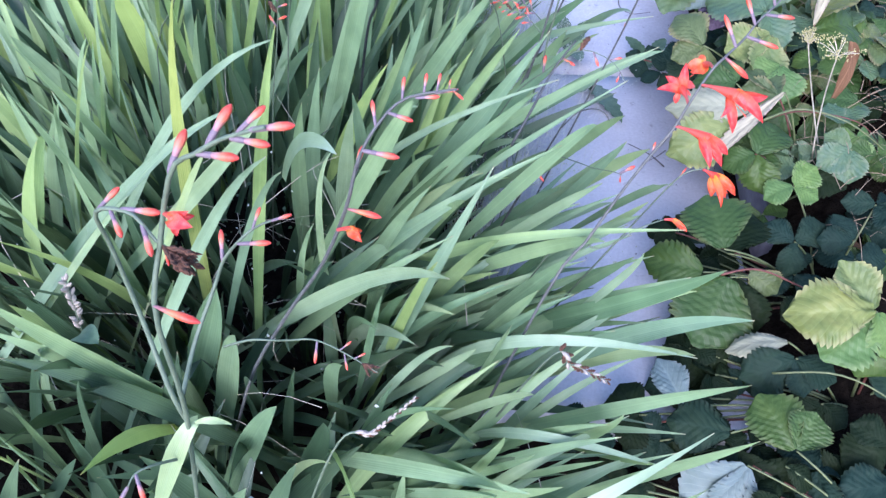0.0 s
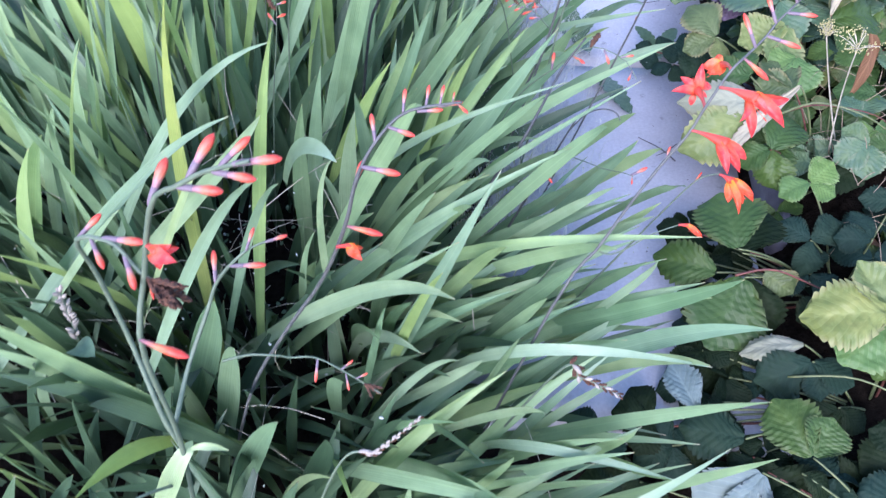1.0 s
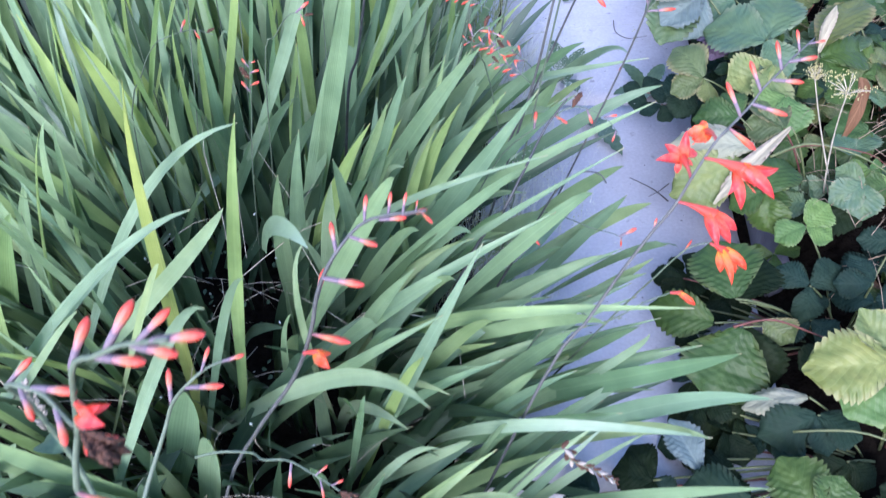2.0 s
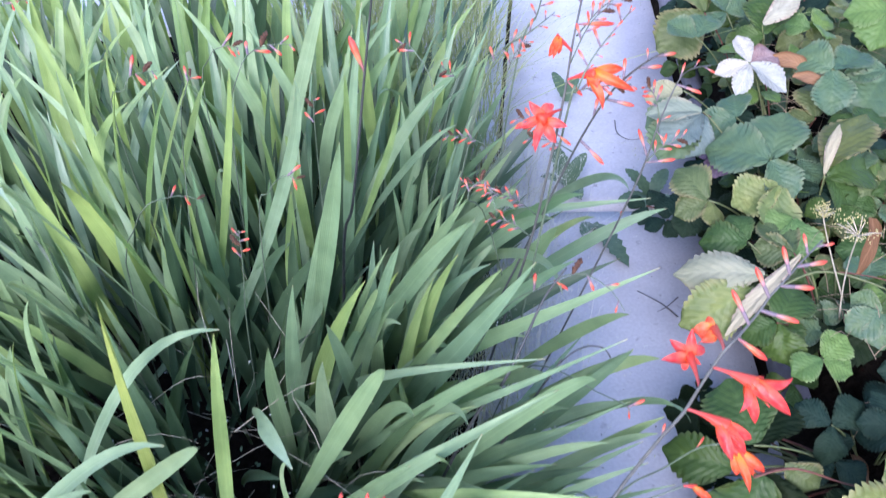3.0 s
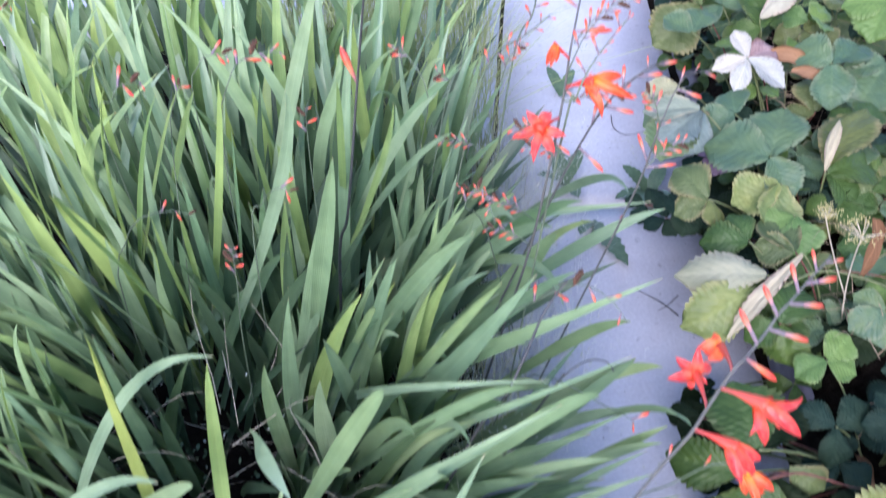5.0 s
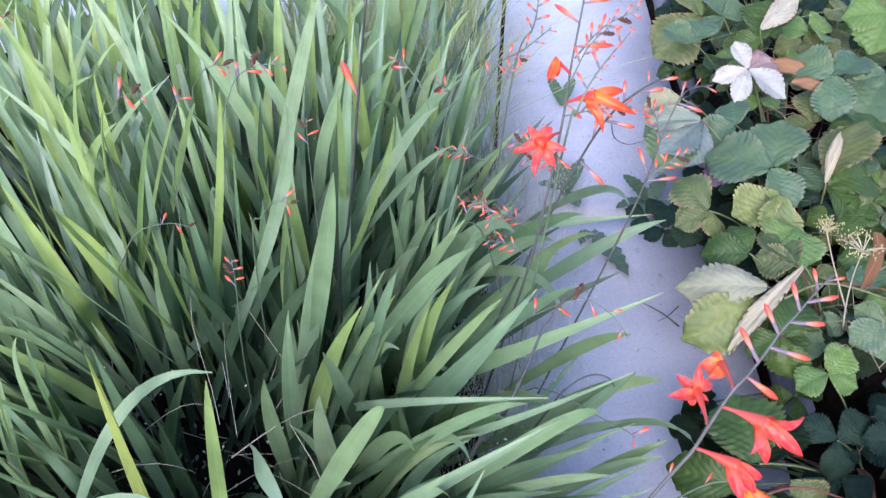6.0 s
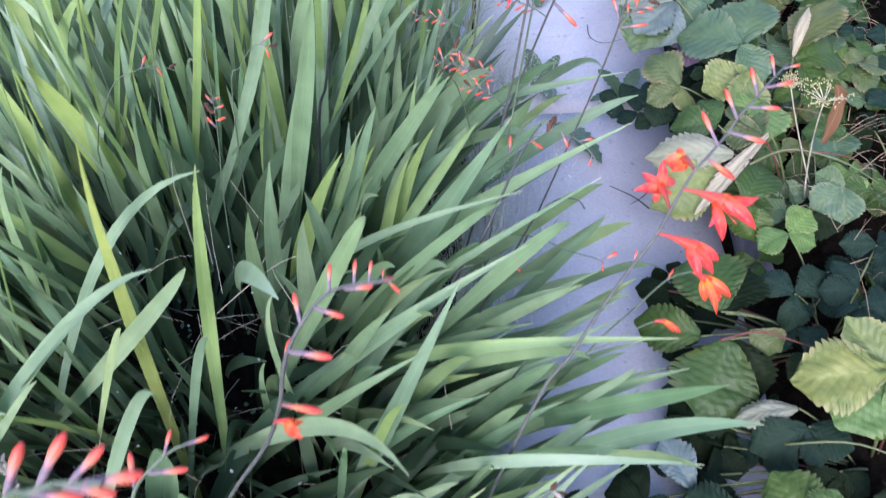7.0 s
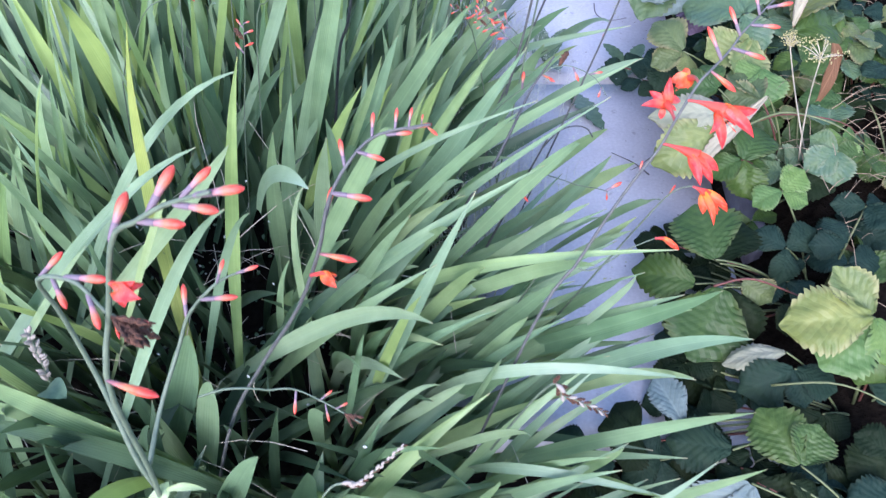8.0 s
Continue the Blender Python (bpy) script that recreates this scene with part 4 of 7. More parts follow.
def leaflet_mesh(seed, ratio):
    """A leaflet one metre long along +y, facing +z: broad above the middle, coarsely toothed, crumpled between the veins."""
    r = random.Random(seed)
    teeth, per, cols = r.choice((9, 10, 11)), 4, 10
    rows = teeth * per + 4
    fold, droop, cup = r.uniform(-0.05, 0.30), r.uniform(0.0, 0.42), r.uniform(-0.32, 0.22)
    roll, ph, bulk = r.uniform(-0.35, 0.5), r.uniform(0, 6), r.uniform(0.035, 0.070)
    spot = Vector((r.uniform(0, 50), r.uniform(0, 50), 0))
    depth = [[r.uniform(0.75, 1.2) for _ in range(teeth + 1)] for _ in (0, 1)]
    verts, faces, uvs = [], [], []
    for i in range(rows + 1):
        v = i / rows
        half = 0.5 * ratio * max(0.0, math.sin(math.pi * (0.03 + 0.93 * v ** 1.28))) ** 0.58
        for k in range(cols + 1):
            u = 2 * k / cols - 1
            au = abs(u)
            side = 0 if u < 0 else 1
            q = max(0, i - 4)
            bite = (0.0, 0.75, 1.0, 0.55)[q % per] * depth[side][min(teeth, q // per)] if i > 4 else 0.3
            out = 0.135 * (bite - 0.35) * au ** 5
            h = half * (1 + 0.06 * math.sin(5 * v + ph + 2 * side)) * (1 + out)
            y = v + 0.10 * au ** 3 * (1 - v) * bite - 0.07 * u * u * v - (0.10 * au ** 2.5 if v > 0.9 else 0.0) * (v - 0.9) * 5
            slant = v - 0.34 * au
            pleat = 0.008 * math.cos(2 * math.pi * (slant * teeth + 0.35 * noise.noise(Vector((3 * u, 2 * v, 9)) + spot))) * min(1, 3 * au) * (1 - 0.3 * au)
            z = fold * au * half - droop * v * v - cup * (1 - u * u) * half + pleat
            z += roll * half * max(0.0, au - 0.6) ** 1.5 * math.sin(2.2 * v + ph)
            z += bulk * noise.noise(Vector((2.6 * u, 3.2 * v, 0)) + spot) + 0.4 * bulk * noise.noise(Vector((7 * u, 8 * v, 4)) + spot)
            verts.append((u * h, y, z))
            uvs.append((0.5 + 0.5 * u, v))
    w = cols + 1
    for i in range(rows):
        for k in range(cols):
            faces.append((i * w + k, i * w + k + 1, (i + 1) * w + k + 1, (i + 1) * w + k))
    return mesh_of("strawberry_leaflet", verts, faces, uvs)


LEAFLETS = {}
BERRY_PLANTS = {}
LEAF_WORDS = {'white': "pale leaflet turned over to its white underside", 'yellow': "yellowing toothed leaflet", 'pale': "dry pale curled leaflet",
              'pink': "withered pinkish leaflet", 'purple': "purple-tinged leaflet", 'brown': "withered brown leaflet", 'grey': "pale grey-green leaflet", 'silver': "silvery blue-green leaflet"}


def berry_plant_at(p):
    key = (round(p.x / 0.2), round(p.y / 0.2))
    if key not in BERRY_PLANTS:
        x, y = key[0] * 0.2, key[1] * 0.2
        x = max(x, 0.55 + 0.08 * y)
        BERRY_PLANTS[key] = empty("strawberry_plant", (x, y, bed_height(x, y)), "strawberry plant with toothed three-part leaves in the bed", "plant", "strawberry plants")
    return BERRY_PLANTS[key]


def leaf(joint, ends, kind, wide=1.0, wild=0.24):
    """A strawberry leaf: a stalk to the joint and a leaflet from there to each end."""
    j = Vector(joint)
    plant = berry_plant_at(j)
    root = Vector(plant.location) + Vector((0.25 * (j.x - plant.location.x), 0.25 * (j.y - plant.location.y), 0))
    if root.z > j.z - 0.02:
        root.z = j.z - 0.04
    mid = (root + j) / 2 + Vector((0, 0, 0.25 * (j.z - root.z)))
    stalk = place("petiole", tube("petiole", lambda t: bez(root, mid, j, t), lambda t: 0.0019 - 0.0005 * t, 8, 5), PETIOLE_RED if rnd.random() < 0.25 else PETIOLE)
    under(stalk, plant)
    for e in ends:
        e = Vector(e)
        axis = e - j
        size = axis.length
        y = axis.normalized()
        n = Vector((rnd.gauss(-0.05, wild), rnd.gauss(-0.45, wild), 0.86)) if kind != 'white' else Vector((-0.05, -0.45 + 0.2 * y.x, 0.86))
        x = y.cross(n).normalized()
        z = x.cross(y)
        var = rnd.randrange(5)
        key = (kind, var)
        if key not in LEAFLETS:
            me = leaflet_mesh(hash_of(kind) + var, rnd.uniform(0.84, 1.06))
            me.materials.append(BERRY[kind])
            LEAFLETS[key] = me
        m = Matrix((x, y, z)).transposed().to_4x4()
        m = Matrix.Translation(j + y * 0.002) @ m @ Matrix.Diagonal((size * wide, size, size * min(1, wide + 0.2), 1))
        ob = place("leaflet", LEAFLETS[key], None, stalk, LEAF_WORDS.get(kind, ""))
        ob.matrix_parent_inverse = stalk.matrix_parent_inverse @ Matrix.Identity(4)
        ob.matrix_parent_inverse = Matrix.Identity(4)
        ob.matrix_basis = m
    return stalk


def hash_of(word):
    return sum((i + 1) * ord(ch) for i, ch in enumerate(word))


leaf((0.537, 0.878, 0.185), [(0.573, 0.903, 0.202), (0.571, 0.859, 0.176), (0.495, 0.864, 0.175)], 'light', 1.00)
leaf((0.556, 1.395, 0.373), [(0.546, 1.448, 0.403), (0.530, 1.350, 0.345), (0.497, 1.386, 0.365), (0.617, 1.353, 0.352)], 'white', 0.66)
leaf((0.560, 1.407, 0.366), [(0.616, 1.428, 0.382)], 'pink', 1.00)
leaf((0.544, 1.198, 0.302), [(0.459, 1.242, 0.322), (0.582, 1.276, 0.349), (0.566, 1.137, 0.267)], 'blue', 1.00)
leaf((0.519, 1.308, 0.316), [(0.461, 1.300, 0.308), (0.520, 1.356, 0.344)], 'blue', 1.00)
leaf((0.695, 1.378, 0.357), [(0.646, 1.421, 0.379), (0.760, 1.406, 0.376), (0.680, 1.311, 0.317)], 'blue', 1.00)
leaf((0.846, 1.526, 0.389), [(0.771, 1.536, 0.391), (0.797, 1.468, 0.353)], 'light', 1.00)
leaf((0.584, 1.644, 0.359), [(0.566, 1.695, 0.387), (0.633, 1.660, 0.371), (0.538, 1.619, 0.342)], 'blue', 1.00)
leaf((0.625, 1.532, 0.358), [(0.652, 1.606, 0.403), (0.573, 1.529, 0.354)], 'green', 1.00)
leaf((0.543, 1.651, 0.359), [(0.450, 1.601, 0.325), (0.518, 1.718, 0.397)], 'olive', 1.00)
leaf((0.617, 1.528, 0.380), [(0.699, 1.581, 0.415)], 'pale', 0.40)
leaf((0.608, 1.767, 0.359), [(0.541, 1.798, 0.373), (0.680, 1.784, 0.373), (0.589, 1.692, 0.314)], 'green', 1.00)
leaf((0.619, 1.727, 0.379), [(0.727, 1.727, 0.385)], 'pale', 0.50)
leaf((0.617, 1.163, 0.302), [(0.693, 1.257, 0.362)], 'olive', 0.60)
leaf((0.609, 1.146, 0.301), [(0.648, 1.223, 0.349)], 'pale', 0.22)
leaf((0.629, 1.178, 0.276), [(0.715, 1.195, 0.292), (0.670, 1.130, 0.251)], 'green', 1.00)
leaf((0.795, 1.391, 0.342), [(0.727, 1.324, 0.299), (0.731, 1.399, 0.343)], 'blue', 1.00)
leaf((0.550, 1.154, 0.281), [(0.475, 1.136, 0.266), (0.526, 1.087, 0.241)], 'yellow', 1.00)
leaf((0.559, 1.105, 0.253), [(0.562, 1.051, 0.221), (0.509, 1.093, 0.243)], 'light', 1.00)
leaf((0.437, 1.144, 0.268), [(0.396, 1.196, 0.296), (0.386, 1.131, 0.258), (0.445, 1.104, 0.245)], 'olive', 1.00)
leaf((0.433, 1.194, 0.221), [(0.409, 1.150, 0.194), (0.387, 1.198, 0.221)], 'teal', 1.00)
leaf((0.495, 1.270, 0.283), [(0.471, 1.228, 0.257), (0.453, 1.267, 0.279)], 'purple', 1.00)
leaf((0.443, 1.333, 0.324), [(0.387, 1.262, 0.279), (0.373, 1.317, 0.311)], 'blue', 1.00)
leaf((0.436, 1.356, 0.349), [(0.374, 1.358, 0.347)], 'grey', 0.90)
leaf((0.456, 1.297, 0.341), [(0.367, 1.314, 0.346)], 'grey', 0.50)
leaf((0.462, 1.311, 0.328), [(0.388, 1.277, 0.304), (0.430, 1.254, 0.293)], 'silver', 1.00)
leaf((0.500, 1.542, 0.358), [(0.454, 1.580, 0.377), (0.534, 1.587, 0.386)], 'blue', 1.00)
leaf((0.485, 0.994, 0.241), [(0.359, 1.008, 0.242)], 'grey', 0.50)
leaf((0.463, 0.984, 0.228), [(0.364, 0.939, 0.196)], 'yellow', 0.80)
leaf((0.535, 1.007, 0.266), [(0.412, 0.916, 0.206)], 'pale', 0.17)
leaf((0.490, 0.934, 0.201), [(0.533, 0.984, 0.233), (0.444, 0.923, 0.192), (0.494, 0.883, 0.172)], 'green', 1.00)
leaf((0.480, 1.065, 0.244), [(0.413, 1.073, 0.245), (0.463, 1.108, 0.268)], 'green', 1.00)
leaf((0.542, 1.042, 0.237), [(0.522, 1.103, 0.271), (0.489, 1.056, 0.242)], 'olive', 1.00)
leaf((0.637, 0.941, 0.205), [(0.603, 0.966, 0.217), (0.592, 0.923, 0.192), (0.627, 0.900, 0.180)], 'blue', 1.00)
leaf((0.407, 0.748, 0.179), [(0.393, 0.824, 0.222)], 'green', 1.15)
leaf((0.423, 0.765, 0.152), [(0.458, 0.821, 0.187)], 'dark', 1.00)
leaf((0.368, 0.842, 0.117), [(0.326, 0.855, 0.121), (0.341, 0.819, 0.102)], 'dark', 1.00)
leaf((0.529, 0.798, 0.144), [(0.578, 0.820, 0.159), (0.490, 0.824, 0.156), (0.517, 0.755, 0.118)], 'teal', 1.00)
leaf((0.606, 0.787, 0.158), [(0.558, 0.790, 0.157), (0.592, 0.826, 0.180)], 'teal', 1.00)
leaf((0.386, 0.741, 0.137), [(0.305, 0.767, 0.148)], 'green', 0.75)
leaf((0.709, 1.257, 0.299), [(0.685, 1.302, 0.324), (0.746, 1.301, 0.327), (0.665, 1.247, 0.291)], 'green', 1.00)
leaf((0.725, 1.183, 0.259), [(0.665, 1.169, 0.247), (0.681, 1.219, 0.277)], 'green', 1.00)
leaf((0.674, 1.349, 0.279), [(0.677, 1.408, 0.314), (0.622, 1.355, 0.280)], 'olive', 1.00)
leaf((0.681, 1.053, 0.219), [(0.624, 1.068, 0.225), (0.635, 1.016, 0.195)], 'green', 1.00)
leaf((0.647, 1.016, 0.198), [(0.680, 1.053, 0.221), (0.635, 1.051, 0.217)], 'blue', 1.00)
leaf((0.374, 1.279, 0.158), [(0.342, 1.294, 0.165), (0.409, 1.301, 0.173), (0.358, 1.249, 0.139)], 'teal', 1.00)
leaf((0.403, 1.241, 0.153), [(0.364, 1.232, 0.146), (0.416, 1.211, 0.137), (0.408, 1.279, 0.176)], 'teal', 1.00)
leaf((0.583, 0.649, 0.168), [(0.550, 0.709, 0.201), (0.475, 0.649, 0.162)], 'yellow', 0.85)
leaf((0.587, 0.650, 0.165), [(0.514, 0.598, 0.130), (0.601, 0.596, 0.134)], 'light', 0.90)
leaf((0.423, 0.734, 0.135), [(0.372, 0.649, 0.082)], 'green', 1.00)
leaf((0.432, 0.750, 0.117), [(0.455, 0.675, 0.075)], 'dark', 0.80)
leaf((0.485, 0.636, 0.113), [(0.407, 0.635, 0.108)], 'grey', 0.55)
leaf((0.338, 0.553, 0.077), [(0.309, 0.608, 0.108)], 'silver', 0.80)
leaf((0.389, 0.514, 0.079), [(0.312, 0.529, 0.083)], 'teal', 1.00)
leaf((0.461, 0.486, 0.088), [(0.425, 0.545, 0.120), (0.489, 0.525, 0.113)], 'green', 1.00)
leaf((0.491, 0.614, 0.106), [(0.425, 0.589, 0.088), (0.503, 0.571, 0.082), (0.538, 0.587, 0.094)], 'teal', 1.00)
leaf((0.400, 0.470, 0.077), [(0.321, 0.425, 0.046), (0.370, 0.410, 0.040)], 'silver', 0.90)
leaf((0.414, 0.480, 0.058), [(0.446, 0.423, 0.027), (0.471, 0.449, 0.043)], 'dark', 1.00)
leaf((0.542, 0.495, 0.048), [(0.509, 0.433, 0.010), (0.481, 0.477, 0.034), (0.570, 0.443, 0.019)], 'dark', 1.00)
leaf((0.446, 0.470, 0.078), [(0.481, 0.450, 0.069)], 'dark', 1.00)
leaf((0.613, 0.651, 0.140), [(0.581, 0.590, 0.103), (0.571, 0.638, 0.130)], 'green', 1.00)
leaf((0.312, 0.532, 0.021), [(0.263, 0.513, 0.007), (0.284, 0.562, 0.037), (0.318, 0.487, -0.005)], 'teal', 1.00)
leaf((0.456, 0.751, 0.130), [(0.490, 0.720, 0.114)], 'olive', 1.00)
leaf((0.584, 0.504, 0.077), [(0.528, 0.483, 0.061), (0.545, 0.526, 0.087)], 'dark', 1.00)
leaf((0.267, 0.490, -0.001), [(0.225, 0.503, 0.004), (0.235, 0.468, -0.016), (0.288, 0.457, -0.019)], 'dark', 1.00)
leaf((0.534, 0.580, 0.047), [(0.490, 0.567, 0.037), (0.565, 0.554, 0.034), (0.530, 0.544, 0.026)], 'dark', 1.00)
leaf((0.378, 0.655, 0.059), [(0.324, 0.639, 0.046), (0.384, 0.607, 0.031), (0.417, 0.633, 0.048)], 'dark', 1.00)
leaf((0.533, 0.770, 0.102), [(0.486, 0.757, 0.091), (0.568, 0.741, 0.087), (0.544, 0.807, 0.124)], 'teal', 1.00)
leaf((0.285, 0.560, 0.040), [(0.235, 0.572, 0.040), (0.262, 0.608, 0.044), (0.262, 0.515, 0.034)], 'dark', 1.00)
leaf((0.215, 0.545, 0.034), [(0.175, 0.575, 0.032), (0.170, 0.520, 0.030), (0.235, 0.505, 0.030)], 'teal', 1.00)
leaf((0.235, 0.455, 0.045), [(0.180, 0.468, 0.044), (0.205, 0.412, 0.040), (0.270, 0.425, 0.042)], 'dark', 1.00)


def filler_leaves():
    """The lower storey of leaves that shows in the gaps, and those that spill over the board on to the path."""
    r = random.Random(3)

    def one(j, size, kinds):
        turn = r.uniform(0, 6.28)
        ends = [j + Vector((math.cos(turn + a) * size, math.sin(turn + a) * size - 0.004, r.uniform(-0.02, 0.015))) for a in (0, 1.9, -1.9)]
        leaf(j, ends, r.choice(kinds), wild=0.42)
    for _ in range(330):
        y = r.uniform(0.30, 2.7)
        x = 0.47 + 0.08 * (y - 0.9) + 0.09 * max(0, min(1, (y - 1.35) / 0.3)) + r.uniform(0.0, 1.15) * (0.55 + 0.42 * y)
        top = min(0.36, max(0.08, 0.12 + 0.3 * (y - 0.65)))
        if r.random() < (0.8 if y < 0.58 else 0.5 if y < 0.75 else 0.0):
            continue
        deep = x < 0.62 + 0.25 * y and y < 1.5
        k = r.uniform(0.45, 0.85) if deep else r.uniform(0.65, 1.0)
        # near and deep leaves take the kinds with shade painted in
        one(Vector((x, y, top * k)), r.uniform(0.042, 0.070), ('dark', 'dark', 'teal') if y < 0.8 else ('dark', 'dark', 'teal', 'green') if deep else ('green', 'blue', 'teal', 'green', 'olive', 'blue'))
    for _ in range(150):
        y = r.uniform(0.95, 1.9)
        top = min(0.36, 0.12 + 0.3 * (y - 0.65))
        one(Vector((0.52 + 0.08 * (y - 0.9) + r.uniform(0.0, 0.42), y, top * r.uniform(0.62, 0.95))), r.uniform(0.026, 0.052), ('green', 'blue', 'olive', 'green', 'teal', 'light', 'blue', 'olive'))
    # leaves spilling on to the path, again in the shade-painted kinds
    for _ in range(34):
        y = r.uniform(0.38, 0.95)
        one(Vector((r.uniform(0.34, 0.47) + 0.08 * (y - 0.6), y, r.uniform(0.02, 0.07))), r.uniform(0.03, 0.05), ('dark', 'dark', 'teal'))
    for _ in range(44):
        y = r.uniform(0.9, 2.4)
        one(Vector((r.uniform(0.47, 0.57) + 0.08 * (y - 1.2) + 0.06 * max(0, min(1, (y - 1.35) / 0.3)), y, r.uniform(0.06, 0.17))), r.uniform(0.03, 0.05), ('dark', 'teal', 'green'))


filler_leaves()

# ---- flower spikes ----


def revolve(name, prof, sides=8, bend=0.0):
    """A bud or tube along +y from (distance, radius) pairs."""
    verts, faces, uvs = [], [], []
    for y, r in prof:
        for k in range(sides):
            w = 2 * math.pi * k / sides
            verts.append((r * math.cos(w), y, r * math.sin(w) - bend * y * y))
            uvs.append((k / sides, y))
    for i in range(len(prof) - 1):
        for k in range(sides):
            k2 = (k + 1) % sides
            faces.append((i * sides + k, i * sides + k2, (i + 1) * sides + k2, (i + 1) * sides + k))
    return mesh_of(name, verts, faces, uvs)


BUD_MESH = revolve("bud", [(0, 0.035), (0.12, 0.048), (0.3, 0.055), (0.5, 0.075), (0.7, 0.10), (0.85, 0.092), (0.95, 0.055), (1.0, 0.01)], 8, 0.08)
BUD_MESH.materials.append(BUD)
RED_BUD_MESH = revolve("red_bud", [(0, 0.03), (0.15, 0.045), (0.4, 0.07), (0.65, 0.10), (0.82, 0.092), (0.94, 0.05), (1.0, 0.01)], 8, 0.16)
RED_BUD_MESH.materials.append(BUD_RED)
CALYX_MESH = revolve("calyx", [(0, 0.03), (0.05, 0.058), (0.16, 0.066), (0.28, 0.068), (0.36, 0.070), (0.40, 0.064)], 8, 0.08)
CALYX_MESH.materials.append(CALYX)
WITHERED_MESH = revolve("withered_flower", [(0, 0.05), (0.15, 0.09), (0.3, 0.17), (0.42, 0.11), (0.55, 0.19), (0.68, 0.10), (0.8, 0.17), (0.92, 0.08), (1.0, 0.02)], 9, 0.2)
for vert in WITHERED_MESH.vertices:
    push = noise.noise(vert.co * 9)
    vert.co.x *= 1 + 0.9 * push
    vert.co.z *= 1 - 0.8 * push
    vert.co.y += 0.10 * noise.noise(vert.co * 13 + Vector((3, 0, 1)))
WITHERED_MESH.materials.append(WITHERED)
SEED_MESH = revolve("seed", [(0, 0.05), (0.3, 0.2), (0.6, 0.22), (1.0, 0.04)], 6, 0.0)
SEED_MESH.materials.append(SEED)


def petal_mesh(material):
    """A pointed petal along +y, one long: cupped, creased along the middle, its tip rolled back."""
    verts, faces, uvs = [], [], []
    rows, cols = 14, 6
    for i in range(rows + 1):
        v = i / rows
        half = 0.215 * math.sin(math.pi * (0.14 + 0.86 * v) ** 0.95) ** 0.85 + 0.003
        for k in range(cols + 1):
            u = 2 * k / cols - 1
            cup = 0.17 * u * u * (1 - 0.75 * v) - 0.025 * (1 - abs(u)) ** 2
            wave = 0.018 * math.sin(7 * v + 3 * u) * abs(u)
            verts.append((u * half, v, cup + wave + 0.10 * math.sin(math.pi * v) - 0.38 * max(0, v - 0.45) ** 2))
            uvs.append((0.5 + 0.5 * u, v))
    w = cols + 1
    for i in range(rows):
        for k in range(cols):
            faces.append((i * w + k, i * w + k + 1, (i + 1) * w + k + 1, (i + 1) * w + k))
    me = mesh_of("petal", verts, faces, uvs)
    me.materials.append(material)
    return me


PETALS = {'red': petal_mesh(PETAL), 'orange': petal_mesh(PETAL_ORANGE)}


def aim(at, way, size, spin=0.0, wide=1.0):
    """Puts +y of a unit mesh along way."""
    y = Vector(way).normalized()
    ref = VIEW if abs(y.dot(VIEW)) < 0.95 else Vector((1, 0, 0))
    x = y.cross(ref).normalized()
    z = x.cross(y)
    return Matrix.Translation(at) @ Matrix((x, y, z)).transposed().to_4x4() @ Matrix.Rotation(spin, 4, 'Y') @ Matrix.Diagonal((size * wide, size, size * wide, 1))


def child(name, me, parent, m, label=""):
    ob = place(name, me, None, None, label)
    ob.matrix_basis = m
    ob.parent = parent
    # the parent chain only moves the thing's own place
    top = parent
    while top.parent is not None:
        top = top.parent
    ob.matrix_parent_inverse = Matrix.Translation(-top.location) if parent is top else (parent.matrix_parent_inverse @ parent.matrix_basis).inverted() @ Matrix.Translation(-top.location)
    return ob


def bud_on(thing, at, way, size, kind='bud', spin=0.0, wide=1.0):
    if kind == 'bud':
        b = child("bud", BUD_MESH, thing, aim(at, way, size, spin, wide))
        child("calyx", CALYX_MESH, b, aim(at, way, size, spin, wide * 1.03), "purplish green calyx")
    elif kind == 'red':
        b = child("bud", RED_BUD_MESH, thing, aim(at, way, size, spin, wide), "red curved bud about to open")
    elif kind == 'withered':
        b = child("withered_flower", WITHERED_MESH, thing, aim(at, way, size, spin, wide), "shrivelled brown flower")
    else:
        b = child("seed", SEED_MESH, thing, aim(at, way, size, spin, wide))
    return b


